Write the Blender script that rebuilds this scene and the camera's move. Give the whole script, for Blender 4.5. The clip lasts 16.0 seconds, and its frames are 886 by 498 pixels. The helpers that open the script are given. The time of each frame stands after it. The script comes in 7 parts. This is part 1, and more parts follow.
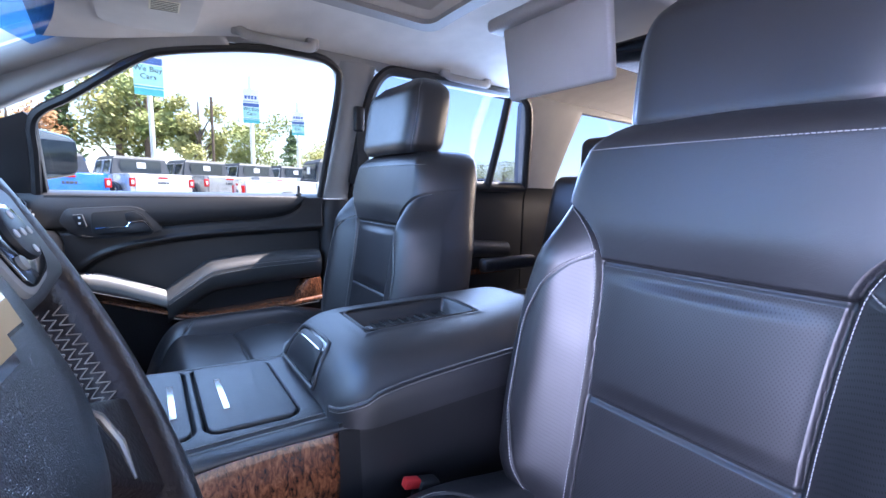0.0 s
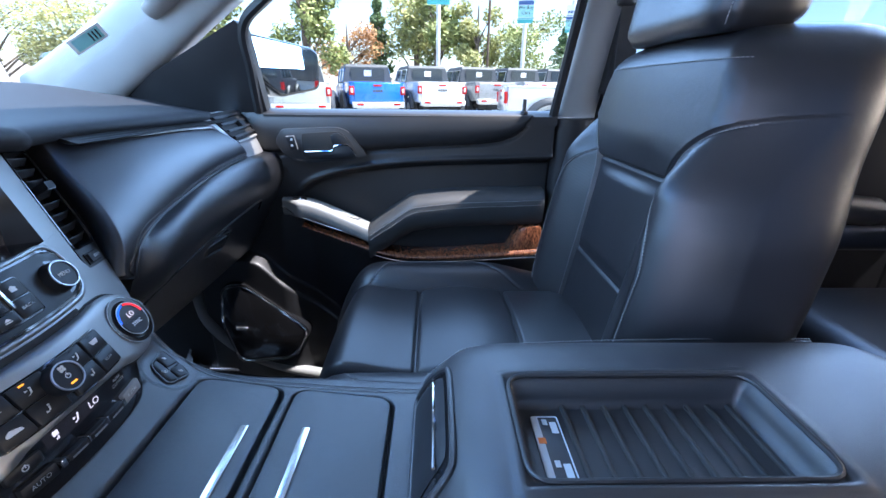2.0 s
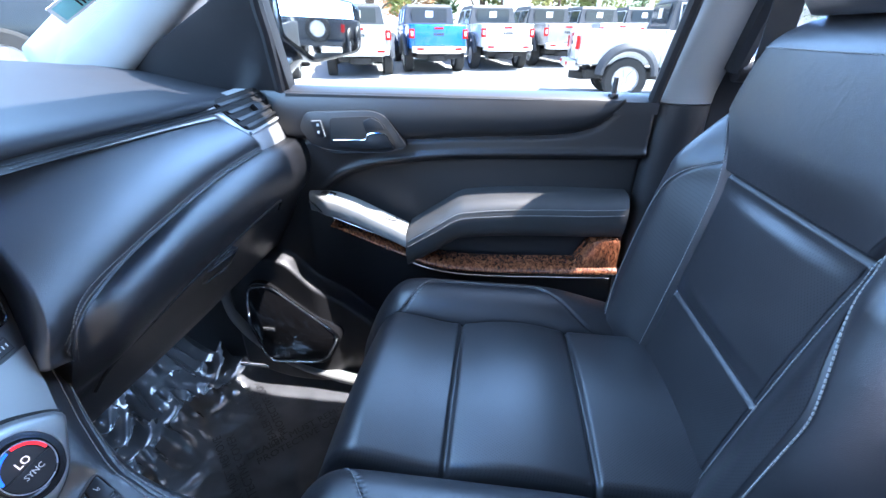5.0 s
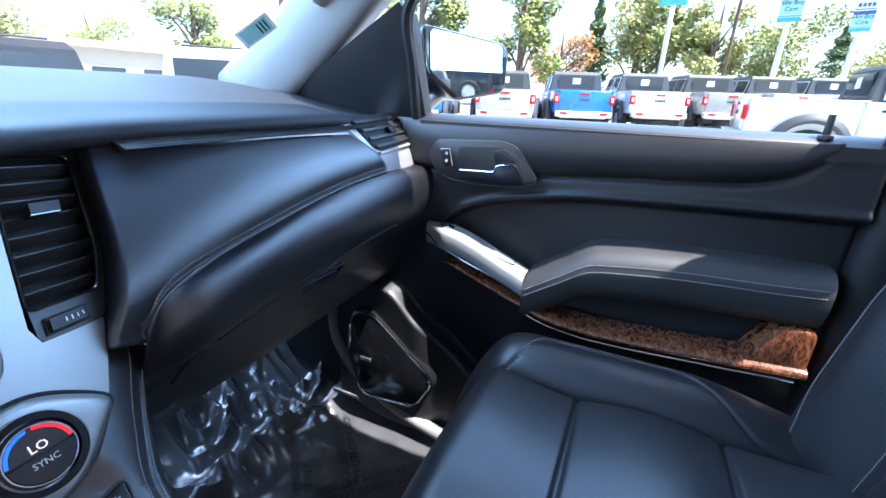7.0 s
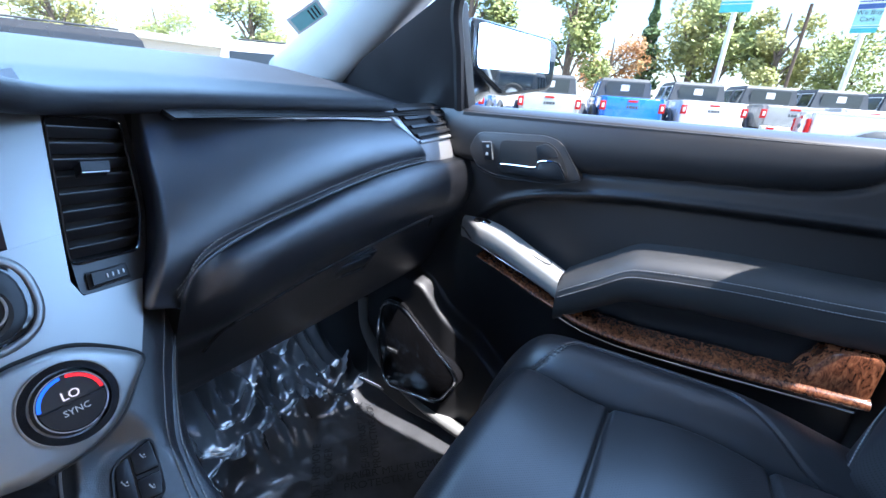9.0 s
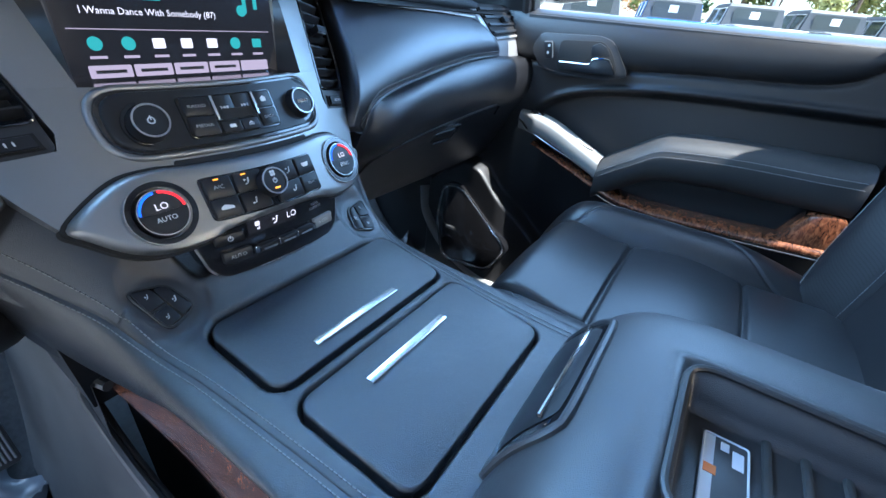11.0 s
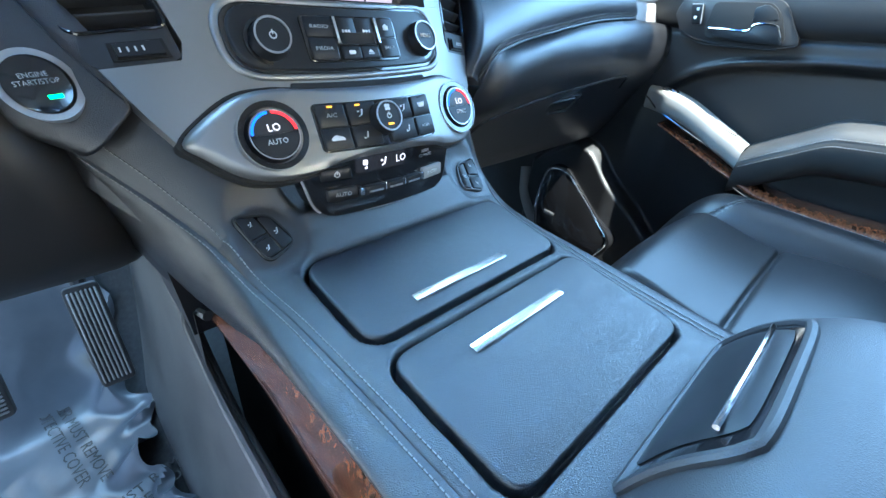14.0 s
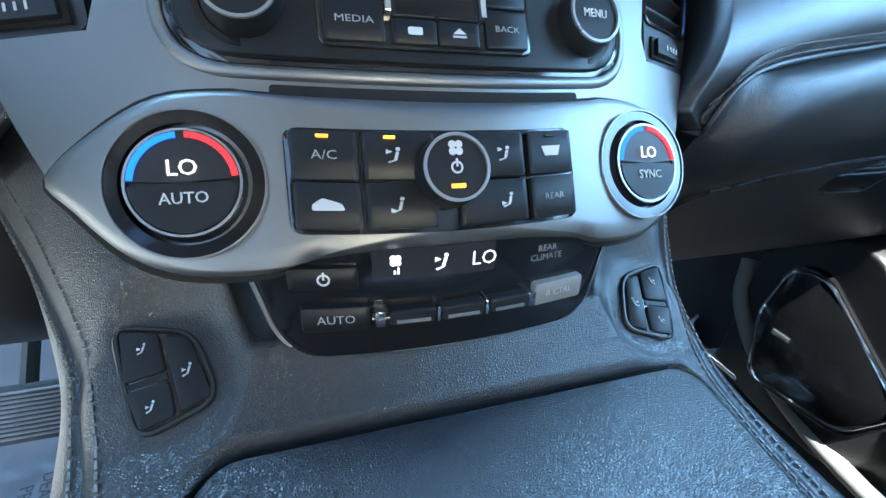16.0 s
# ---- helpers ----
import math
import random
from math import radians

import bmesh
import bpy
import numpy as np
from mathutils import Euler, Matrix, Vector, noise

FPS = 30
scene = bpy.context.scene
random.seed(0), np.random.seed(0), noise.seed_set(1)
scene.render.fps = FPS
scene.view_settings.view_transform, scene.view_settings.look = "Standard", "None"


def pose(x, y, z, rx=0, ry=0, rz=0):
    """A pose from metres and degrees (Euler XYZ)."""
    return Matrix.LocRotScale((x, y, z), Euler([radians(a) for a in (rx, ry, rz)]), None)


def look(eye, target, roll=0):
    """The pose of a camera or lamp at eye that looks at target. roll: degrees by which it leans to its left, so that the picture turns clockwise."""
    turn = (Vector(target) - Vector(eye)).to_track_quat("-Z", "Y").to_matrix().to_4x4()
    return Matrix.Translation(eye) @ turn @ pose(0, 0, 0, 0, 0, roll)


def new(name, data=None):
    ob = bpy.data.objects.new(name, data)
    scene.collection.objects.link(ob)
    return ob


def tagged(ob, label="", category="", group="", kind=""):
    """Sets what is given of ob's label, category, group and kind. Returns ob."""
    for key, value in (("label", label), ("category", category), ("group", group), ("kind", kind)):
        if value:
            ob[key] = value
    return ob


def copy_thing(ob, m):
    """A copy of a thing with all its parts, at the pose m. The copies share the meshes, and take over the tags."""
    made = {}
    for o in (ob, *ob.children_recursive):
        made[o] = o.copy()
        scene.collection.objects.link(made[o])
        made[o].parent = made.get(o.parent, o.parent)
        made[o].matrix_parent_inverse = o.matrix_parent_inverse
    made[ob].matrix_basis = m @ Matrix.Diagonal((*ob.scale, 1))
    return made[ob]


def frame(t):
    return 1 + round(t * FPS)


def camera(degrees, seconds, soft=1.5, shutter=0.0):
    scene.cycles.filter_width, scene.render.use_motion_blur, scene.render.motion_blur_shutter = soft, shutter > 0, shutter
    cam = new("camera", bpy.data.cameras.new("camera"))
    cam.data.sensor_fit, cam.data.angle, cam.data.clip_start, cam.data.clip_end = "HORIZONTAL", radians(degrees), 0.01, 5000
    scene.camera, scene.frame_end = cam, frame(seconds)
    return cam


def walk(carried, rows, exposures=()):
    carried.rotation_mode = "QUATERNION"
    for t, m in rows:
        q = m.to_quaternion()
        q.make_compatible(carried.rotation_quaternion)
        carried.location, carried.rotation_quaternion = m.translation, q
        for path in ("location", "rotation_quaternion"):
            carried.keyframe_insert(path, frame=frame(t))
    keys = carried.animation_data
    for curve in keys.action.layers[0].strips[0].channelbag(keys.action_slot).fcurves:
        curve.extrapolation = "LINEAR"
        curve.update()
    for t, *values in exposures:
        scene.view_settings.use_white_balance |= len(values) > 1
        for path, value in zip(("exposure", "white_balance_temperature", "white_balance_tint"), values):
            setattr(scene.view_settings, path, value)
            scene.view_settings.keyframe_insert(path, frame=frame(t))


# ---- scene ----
cam = camera(93.2, 16.0)
METRES, EYE, TILT, LEAN, TURN = 1.5, 1.5, -7.87, -1.43, -125.17
EXPOSURES = [(0.0, 1.75, 6150, 24), (1.0, 1.6, 6000, 18), (1.5, 1.58, 5950, 17), (3.0, 1.85, 5800, 16), (5.5, 2.36, 5900, 16), (7.0, 1.85, 6000, 16), (8.0, 1.78, 5950, 16), (10.5, 1.75, 5750, 12), (12.0, 2.6, 5700, 0), (15.0, 2.6, 5850, 0), (16.0, 2.5, 5900, 0)]
ROWS = [
    (0.0, 0.0, 0.0, 0.0, 0.0, 0.0, -0.0),
    (0.5, 0.0182, 0.0096, 0.0079, 9.68, -2.03, -1.2),
    (1.0, 0.0497, 0.0786, 0.0177, 20.26, -5.19, -2.61),
    (1.5, 0.0286, 0.175, 0.0358, 28.91, -9.11, -3.48),
    (2.0, -0.03, 0.2707, 0.054, 33.91, -13.41, -3.87),
    (2.5, -0.0685, 0.3353, 0.0904, 36.25, -16.89, -3.74),
    (3.0, -0.0891, 0.3516, 0.106, 37.95, -19.61, -3.5),
    (5.5, -0.1146, 0.3904, 0.1058, 44.21, -20.61, -5.65),
    (6.0, -0.119, 0.3957, 0.0977, 50.01, -18.21, -6.11),
    (6.5, -0.1414, 0.4189, 0.0851, 55.37, -16.32, -7.06),
    (7.0, -0.1514, 0.4289, 0.0731, 59.79, -15.16, -8.03),
    (7.5, -0.1547, 0.4306, 0.0717, 62.45, -14.35, -8.82),
    (8.0, -0.1607, 0.436, 0.0659, 63.73, -14.57, -9.37),
    (10.5, -0.0929, 0.3674, 0.046, 67.51, -22.11, -11.95),
    (11.0, -0.0365, 0.3185, 0.018, 68.62, -25.72, -12.05),
    (11.5, -0.0275, 0.3114, -0.0098, 69.07, -28.19, -12.11),
    (12.0, -0.0218, 0.3038, -0.0174, 69.19, -29.82, -12.03),
    (12.5, -0.0158, 0.296, -0.0224, 69.83, -30.85, -11.89),
    (13.0, -0.0189, 0.2967, -0.0263, 71.63, -31.17, -12.09),
    (13.5, -0.03, 0.301, -0.0285, 75.53, -30.8, -12.41),
    (14.0, -0.0617, 0.3139, -0.0187, 81.83, -29.72, -12.75),
    (14.5, -0.1042, 0.3285, -0.0112, 89.3, -29.25, -12.99),
    (15.0, -0.1478, 0.3418, -0.0168, 96.81, -29.08, -12.86),
    (15.5, -0.1824, 0.3475, -0.0355, 103.46, -29.22, -12.2),
    (16.0, -0.203, 0.3501, -0.0445, 108.04, -29.0, -11.6),
]
walk(cam, [(t, pose(-0.646, -0.104, EYE, TILT, LEAN, TURN) @ pose(METRES * x, METRES * y, METRES * z, 90 + pitch, roll, yaw)) for t, x, y, z, yaw, pitch, roll in ROWS], EXPOSURES)

# ---- light ----
SUN = Vector((-0.050, -0.42, 0.90)).normalized()
world = bpy.data.worlds.new("sky")
scene.world = world
world.use_nodes = True
wn = world.node_tree.nodes
sky = wn.new("ShaderNodeTexSky")
sky.sky_type = "NISHITA"
sky.sun_disc = False
sky.sun_elevation = math.asin(SUN.z)
sky.sun_rotation = math.atan2(SUN.x, SUN.y)
wn["Background"].inputs["Strength"].default_value = 0.15
world.node_tree.links.new(sky.outputs[0], wn["Background"].inputs["Color"])
sun_data = bpy.data.lights.new("sun", "SUN")
sun_data.energy = 5.0
sun_data.angle = radians(0.5)
sun_data.color = (1.0, 0.95, 0.87)
sun_ob = new("sun", sun_data)
sun_ob.matrix_world = look(SUN * 30, (0, 0, 0))


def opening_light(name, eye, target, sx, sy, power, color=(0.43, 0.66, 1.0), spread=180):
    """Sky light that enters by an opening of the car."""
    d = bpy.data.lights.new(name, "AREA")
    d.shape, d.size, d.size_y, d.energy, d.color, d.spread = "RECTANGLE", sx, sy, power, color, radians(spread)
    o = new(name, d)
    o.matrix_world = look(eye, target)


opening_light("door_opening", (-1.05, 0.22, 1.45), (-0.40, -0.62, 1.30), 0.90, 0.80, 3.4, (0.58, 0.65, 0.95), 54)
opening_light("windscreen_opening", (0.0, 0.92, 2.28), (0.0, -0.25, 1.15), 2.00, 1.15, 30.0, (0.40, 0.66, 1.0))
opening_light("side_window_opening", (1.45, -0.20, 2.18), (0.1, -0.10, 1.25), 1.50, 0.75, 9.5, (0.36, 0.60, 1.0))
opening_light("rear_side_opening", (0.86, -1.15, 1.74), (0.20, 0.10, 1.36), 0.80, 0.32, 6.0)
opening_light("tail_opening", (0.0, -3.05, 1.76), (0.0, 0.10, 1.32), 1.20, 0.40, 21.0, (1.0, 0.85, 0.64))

# ---- materials ----


def material(name, color, rough=0.5, metal=0.0, vary=0.0, scale=8.0, bump=0.0, bscale=400.0, second=None, coat=0.0, btype="NOISE", spec=None, sheen=0.0, wrinkle=0.10):
    """A surface with colour variation at two scales, roughness variation and fine relief; lengths in 1/metres."""
    m = bpy.data.materials.new(name)
    m.use_nodes = True
    nt = m.node_tree
    b = nt.nodes["Principled BSDF"]
    b.inputs["Roughness"].default_value = rough
    b.inputs["Metallic"].default_value = metal
    b.inputs["Coat Weight"].default_value = coat
    b.inputs["Coat Roughness"].default_value = 0.08
    if spec is not None:
        b.inputs["Specular IOR Level"].default_value = spec
    if sheen:
        b.inputs["Sheen Weight"].default_value = sheen
    tc = nt.nodes.new("ShaderNodeTexCoord")
    c = (*color, 1)
    b.inputs["Base Color"].default_value = c
    if vary or second:
        n1 = nt.nodes.new("ShaderNodeTexNoise")
        n1.inputs["Scale"].default_value = scale
        n1.inputs["Detail"].default_value = 6
        nt.links.new(tc.outputs["Object"], n1.inputs["Vector"])
        mix = nt.nodes.new("ShaderNodeMix")
        mix.data_type = "RGBA"
        ramp = nt.nodes.new("ShaderNodeValToRGB")
        ramp.color_ramp.elements[0].position = 0.35
        ramp.color_ramp.elements[1].position = 0.7
        nt.links.new(n1.outputs["Fac"], ramp.inputs["Fac"])
        nt.links.new(ramp.outputs["Color"], mix.inputs["Factor"])
        mix.inputs["A"].default_value = c
        d = second or tuple(min(1, v * (1 + vary)) for v in color)
        mix.inputs["B"].default_value = (*d, 1)
        nt.links.new(mix.outputs["Result"], b.inputs["Base Color"])
        mr = nt.nodes.new("ShaderNodeMapRange")
        mr.inputs["To Min"].default_value = max(0.0, rough - 0.08)
        mr.inputs["To Max"].default_value = min(1.0, rough + 0.08)
        nt.links.new(n1.outputs["Fac"], mr.inputs["Value"])
        nt.links.new(mr.outputs["Result"], b.inputs["Roughness"])
    if bump:
        if btype == "NOISE":
            t = nt.nodes.new("ShaderNodeTexNoise")
            t.inputs["Detail"].default_value = 4
            out = t.outputs["Fac"]
        else:
            t = nt.nodes.new("ShaderNodeTexVoronoi")
            t.feature = "F1" if btype == "DOTS" else "DISTANCE_TO_EDGE"
            out = t.outputs["Distance"]
        t.inputs["Scale"].default_value = bscale
        nt.links.new(tc.outputs["Object"], t.inputs["Vector"])
        bp = nt.nodes.new("ShaderNodeBump")
        bp.inputs["Strength"].default_value = bump
        bp.inputs["Distance"].default_value = 0.4 / bscale
        nt.links.new(out, bp.inputs["Height"])
        nt.links.new(bp.outputs["Normal"], b.inputs["Normal"])
        if btype == "CELLS":
            w = nt.nodes.new("ShaderNodeTexNoise")
            w.inputs["Scale"].default_value = 48
            w.inputs["Detail"].default_value = 5
            w.inputs["Distortion"].default_value = 1.2
            nt.links.new(tc.outputs["Object"], w.inputs["Vector"])
            b2 = nt.nodes.new("ShaderNodeBump")
            b2.inputs["Strength"].default_value = wrinkle
            b2.inputs["Distance"].default_value = 0.0035
            nt.links.new(w.outputs["Fac"], b2.inputs["Height"])
            nt.links.new(b2.outputs["Normal"], bp.inputs["Normal"])
    return m


def perforated(name, color, rough, pitch=0.0036):
    """Black leather with even rows of small punched holes."""
    m = material(name, color, rough, vary=0.3, scale=14, bump=0.2, bscale=900, btype="CELLS", spec=0.75, wrinkle=0.05)
    nt = m.node_tree
    b = nt.nodes["Principled BSDF"]
    tc = nt.nodes.new("ShaderNodeTexCoord")
    sep = nt.nodes.new("ShaderNodeSeparateXYZ")
    nt.links.new(tc.outputs["Object"], sep.inputs[0])

    def op(kind, a, c, d=None):
        n = nt.nodes.new("ShaderNodeMath")
        n.operation = kind
        for i, v in enumerate((a, c, d)):
            if v is None:
                continue
            if isinstance(v, (int, float)):
                n.inputs[i].default_value = v
            else:
                nt.links.new(v, n.inputs[i])
        return n.outputs[0]
    k = 2 * math.pi / pitch
    along_up = op("ADD", sep.outputs["Y"], sep.outputs["Z"])
    grid = op("MULTIPLY", op("SINE", op("MULTIPLY", sep.outputs["X"], k), None), op("SINE", op("MULTIPLY", along_up, k * 0.8), None))
    hole = nt.nodes.new("ShaderNodeMapRange")
    hole.inputs["From Min"].default_value = 0.45
    hole.inputs["From Max"].default_value = 0.75
    nt.links.new(grid, hole.inputs["Value"])
    mix = nt.nodes.new("ShaderNodeMix")
    mix.data_type = "RGBA"
    old = b.inputs["Base Color"].links[0].from_socket
    nt.links.new(hole.outputs["Result"], mix.inputs["Factor"])
    nt.links.new(old, mix.inputs["A"])
    mix.inputs["B"].default_value = (0.005, 0.005, 0.005, 1)
    nt.links.new(mix.outputs["Result"], b.inputs["Base Color"])
    nt.links.new(op("SUBTRACT", 0.75, op("MULTIPLY", hole.outputs["Result"], 0.18)), b.inputs["Specular IOR Level"])
    return m


def glowing(name, color, strength):
    m = bpy.data.materials.new(name)
    m.use_nodes = True
    b = m.node_tree.nodes["Principled BSDF"]
    b.inputs["Base Color"].default_value = (0.01, 0.01, 0.01, 1)
    b.inputs["Emission Color"].default_value = (*color, 1)
    b.inputs["Emission Strength"].default_value = strength
    b.inputs["Specular IOR Level"].default_value = 0.12
    return m


def glass(name, tint=(1, 1, 1), rough=0.0):
    """Thin glass: clear or tinted, with mirror gloss at grazing angles."""
    m = bpy.data.materials.new(name)
    m.use_nodes = True
    nt = m.node_tree
    nt.nodes.clear()
    out = nt.nodes.new("ShaderNodeOutputMaterial")
    mix = nt.nodes.new("ShaderNodeMixShader")
    tr = nt.nodes.new("ShaderNodeBsdfTransparent")
    tr.inputs["Color"].default_value = (*tint, 1)
    gl = nt.nodes.new("ShaderNodeBsdfGlossy")
    gl.inputs["Roughness"].default_value = rough
    lw = nt.nodes.new("ShaderNodeLayerWeight")
    lw.inputs["Blend"].default_value = 0.5
    pw = nt.nodes.new("ShaderNodeMath")
    pw.operation = "POWER"
    pw.inputs[1].default_value = 4.0
    nt.links.new(lw.outputs["Facing"], pw.inputs[0])
    fr = nt.nodes.new("ShaderNodeMath")
    fr.operation = "MULTIPLY_ADD"
    fr.inputs[1].default_value = 0.6
    fr.inputs[2].default_value = 0.02
    nt.links.new(pw.outputs[0], fr.inputs[0])
    nt.links.new(fr.outputs[0], mix.inputs[0])
    nt.links.new(tr.outputs[0], mix.inputs[1])
    nt.links.new(gl.outputs[0], mix.inputs[2])
    nt.links.new(mix.outputs[0], out.inputs["Surface"])
    return m


def burl(name):
    """Glossy burl walnut: knotted red-brown figure under lacquer."""
    m = bpy.data.materials.new(name)
    m.use_nodes = True
    nt = m.node_tree
    b = nt.nodes["Principled BSDF"]
    tc = nt.nodes.new("ShaderNodeTexCoord")
    n1 = nt.nodes.new("ShaderNodeTexNoise")
    n1.inputs["Scale"].default_value = 105
    n1.inputs["Detail"].default_value = 9
    n1.inputs["Roughness"].default_value = 0.68
    n1.inputs["Distortion"].default_value = 1.1
    mp = nt.nodes.new("ShaderNodeMapping")
    mp.inputs["Scale"].default_value = (1.0, 1.25, 0.55)
    nt.links.new(tc.outputs["Object"], mp.inputs["Vector"])
    nt.links.new(mp.outputs["Vector"], n1.inputs["Vector"])
    r = nt.nodes.new("ShaderNodeValToRGB")
    e = r.color_ramp.elements
    e[0].position, e[0].color = 0.38, (0.035, 0.012, 0.007, 1)
    e[1].position, e[1].color = 0.66, (0.32, 0.125, 0.055, 1)
    k = e.new(0.5)
    k.color = (0.15, 0.050, 0.022, 1)
    nt.links.new(n1.outputs["Fac"], r.inputs["Fac"])
    nt.links.new(r.outputs["Color"], b.inputs["Base Color"])
    b.inputs["Roughness"].default_value = 0.25
    b.inputs["Coat Weight"].default_value = 1.0
    b.inputs["Coat Roughness"].default_value = 0.04
    return m


LEATHER = material("black_leather", (0.011, 0.011, 0.0125), 0.40, vary=0.35, scale=9, bump=0.35, bscale=800, btype="CELLS", spec=0.75)
LEATHER_DASH = material("dash_vinyl", (0.0105, 0.011, 0.013), 0.32, vary=0.25, scale=7, bump=0.85, bscale=900, btype="CELLS", spec=1.0)
DASH_TOP = material("dash_leather", (0.014, 0.015, 0.018), 0.36, vary=0.25, scale=7, bump=0.45, bscale=760, btype="CELLS", spec=1.0, wrinkle=0.025)
LEATHER_ARM = material("armrest_leather", (0.014, 0.0145, 0.0165), 0.45, vary=0.25, scale=7, bump=0.50, bscale=900, btype="CELLS", spec=0.9, wrinkle=0.04)
DASH_PAD = material("dash_pad", (0.016, 0.017, 0.020), 0.58, vary=0.25, scale=7, bump=0.45, bscale=760, btype="CELLS", spec=0.28, wrinkle=0.025)
PAD_LEATHER = material("arm_pad_leather", (0.030, 0.030, 0.030), 0.55, vary=0.3, scale=9, bump=0.4, bscale=700, btype="CELLS", wrinkle=0.05)
LEATHER_WORN = material("wheel_leather", (0.016, 0.012, 0.012), 0.32, vary=0.5, scale=25, bump=0.4, bscale=300)
PERF = perforated("perforated_leather", (0.011, 0.011, 0.0125), 0.42)
PLASTIC = material("black_plastic", (0.014, 0.014, 0.015), 0.45, vary=0.3, scale=20, bump=0.15, bscale=900)
PLASTIC_SOFT = material("door_plastic", (0.011, 0.011, 0.012), 0.46, vary=0.25, scale=10, bump=0.2, bscale=900, spec=0.65)
GLOSS = material("gloss_black", (0.008, 0.008, 0.009), 0.12, vary=0.4, scale=12, coat=0.6)
BUTTON = material("button_black", (0.012, 0.013, 0.015), 0.42, vary=0.3, scale=30, spec=0.35)
# Near-black for hollows, gaps and seams: their shade is put into the colour.
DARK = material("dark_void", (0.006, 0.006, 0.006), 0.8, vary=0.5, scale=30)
SILVER = material("satin_silver", (0.28, 0.28, 0.275), 0.44, metal=0.88, vary=0.03, scale=5, bump=0.05, bscale=1500)
SATIN = material("satin_blade", (0.40, 0.40, 0.395), 0.40, metal=0.5, vary=0.04, scale=6)
CHROME = material("chrome", (0.75, 0.75, 0.76), 0.08, metal=1.0, vary=0.1, scale=20)
BRIGHT = material("brushed_strip", (0.68, 0.68, 0.67), 0.22, metal=0.9, vary=0.15, scale=30)
THREAD = material("grey_thread", (0.20, 0.20, 0.195), 0.7, vary=0.3, scale=200)
WOOD = burl("burl_walnut")
RING = material("bright_ring", (0.42, 0.42, 0.43), 0.30, metal=0.7, vary=0.1, scale=40)
CARPET = material("black_carpet", (0.020, 0.020, 0.021), 0.95, vary=0.8, scale=120, bump=0.8, bscale=500)
GREYTRIM = material("grey_trim", (0.27, 0.265, 0.255), 0.6, vary=0.12, scale=9, bump=0.2, bscale=600)
GREYTRIM_DARK = material("console_side", (0.048, 0.046, 0.044), 0.6, vary=0.9, scale=14, bump=0.4, bscale=500)
HEADLINER = material("headliner_cloth", (0.58, 0.55, 0.51), 0.95, vary=0.1, scale=16, bump=0.35, bscale=900)
GREYPOD = material("pod_plastic", (0.24, 0.24, 0.23), 0.55, vary=0.15, scale=18, bump=0.1, bscale=900)
FILM = material("clear_film", (0.070, 0.071, 0.074), 0.20, vary=0.6, scale=9, coat=1.0, spec=1.0)
WHITE_INK = material("white_print", (0.62, 0.62, 0.62), 0.6, vary=0.1, scale=40)
INK = material("black_print", (0.012, 0.012, 0.012), 0.6, vary=0.3, scale=40)
RUBBER = material("rubber", (0.02, 0.02, 0.02), 0.75, vary=0.5, scale=50, bump=0.2, bscale=300)
CLEAR = glass("window_glass", (0.93, 0.97, 0.96))
TINTED = glass("privacy_glass", (0.58, 0.66, 0.78))
MIRROR = material("mirror_glass", (0.88, 0.9, 0.9), 0.02, metal=1.0)

# ---- shaping tools ----


def thing(name, label, category, base=(0, 0, 0), group=""):
    ob = new(name)
    ob.empty_display_size = 0.05
    ob.location = base
    return tagged(ob, label, category, group)


def world_base(ob):
    v = Vector(ob.location)
    while ob.parent:
        ob = ob.parent
        v += ob.location
    return v


def part(name, bm, mat, parent=None, label="", smooth=True, kind="", category="", soften=0):
    """Links a bmesh, shaped in world coordinates, as one mesh object under a thing or a part."""
    me = bpy.data.meshes.new(name)
    if parent is not None:
        bm.transform(Matrix.Translation(-world_base(parent)))
    bmesh.ops.recalc_face_normals(bm, faces=bm.faces)
    bm.to_mesh(me)
    bm.free()
    for m in (mat if isinstance(mat, (list, tuple)) else [mat]):
        me.materials.append(m)
    if smooth:
        me.shade_smooth()
        if smooth != "all":
            me.set_sharp_from_angle(angle=radians(38))
    ob = new(name, me)
    ob.parent = parent
    if soften:
        s = ob.modifiers.new("soft", "SUBSURF")
        s.levels = s.render_levels = soften
    return tagged(ob, label, category, "", kind)


def join(*bms):
    a = bms[0]
    for b in bms[1:]:
        me = bpy.data.meshes.new("tmp")
        b.to_mesh(me)
        b.free()
        a.from_mesh(me)
        bpy.data.meshes.remove(me)
    return a


def rbox(c, s, r=0.004, seg=3, m=None):
    """A box with rounded edges, centre c, size s."""
    bm = bmesh.new()
    bmesh.ops.create_cube(bm, size=1.0)
    bmesh.ops.scale(bm, vec=s, verts=bm.verts)
    r = min(r, min(s) * 0.49)
    if r > 0:
        bmesh.ops.bevel(bm, geom=bm.edges[:], offset=r, segments=seg, profile=0.5, affect="EDGES")
    if m is not None:
        bm.transform(m)
    bmesh.ops.translate(bm, vec=c, verts=bm.verts)
    return bm


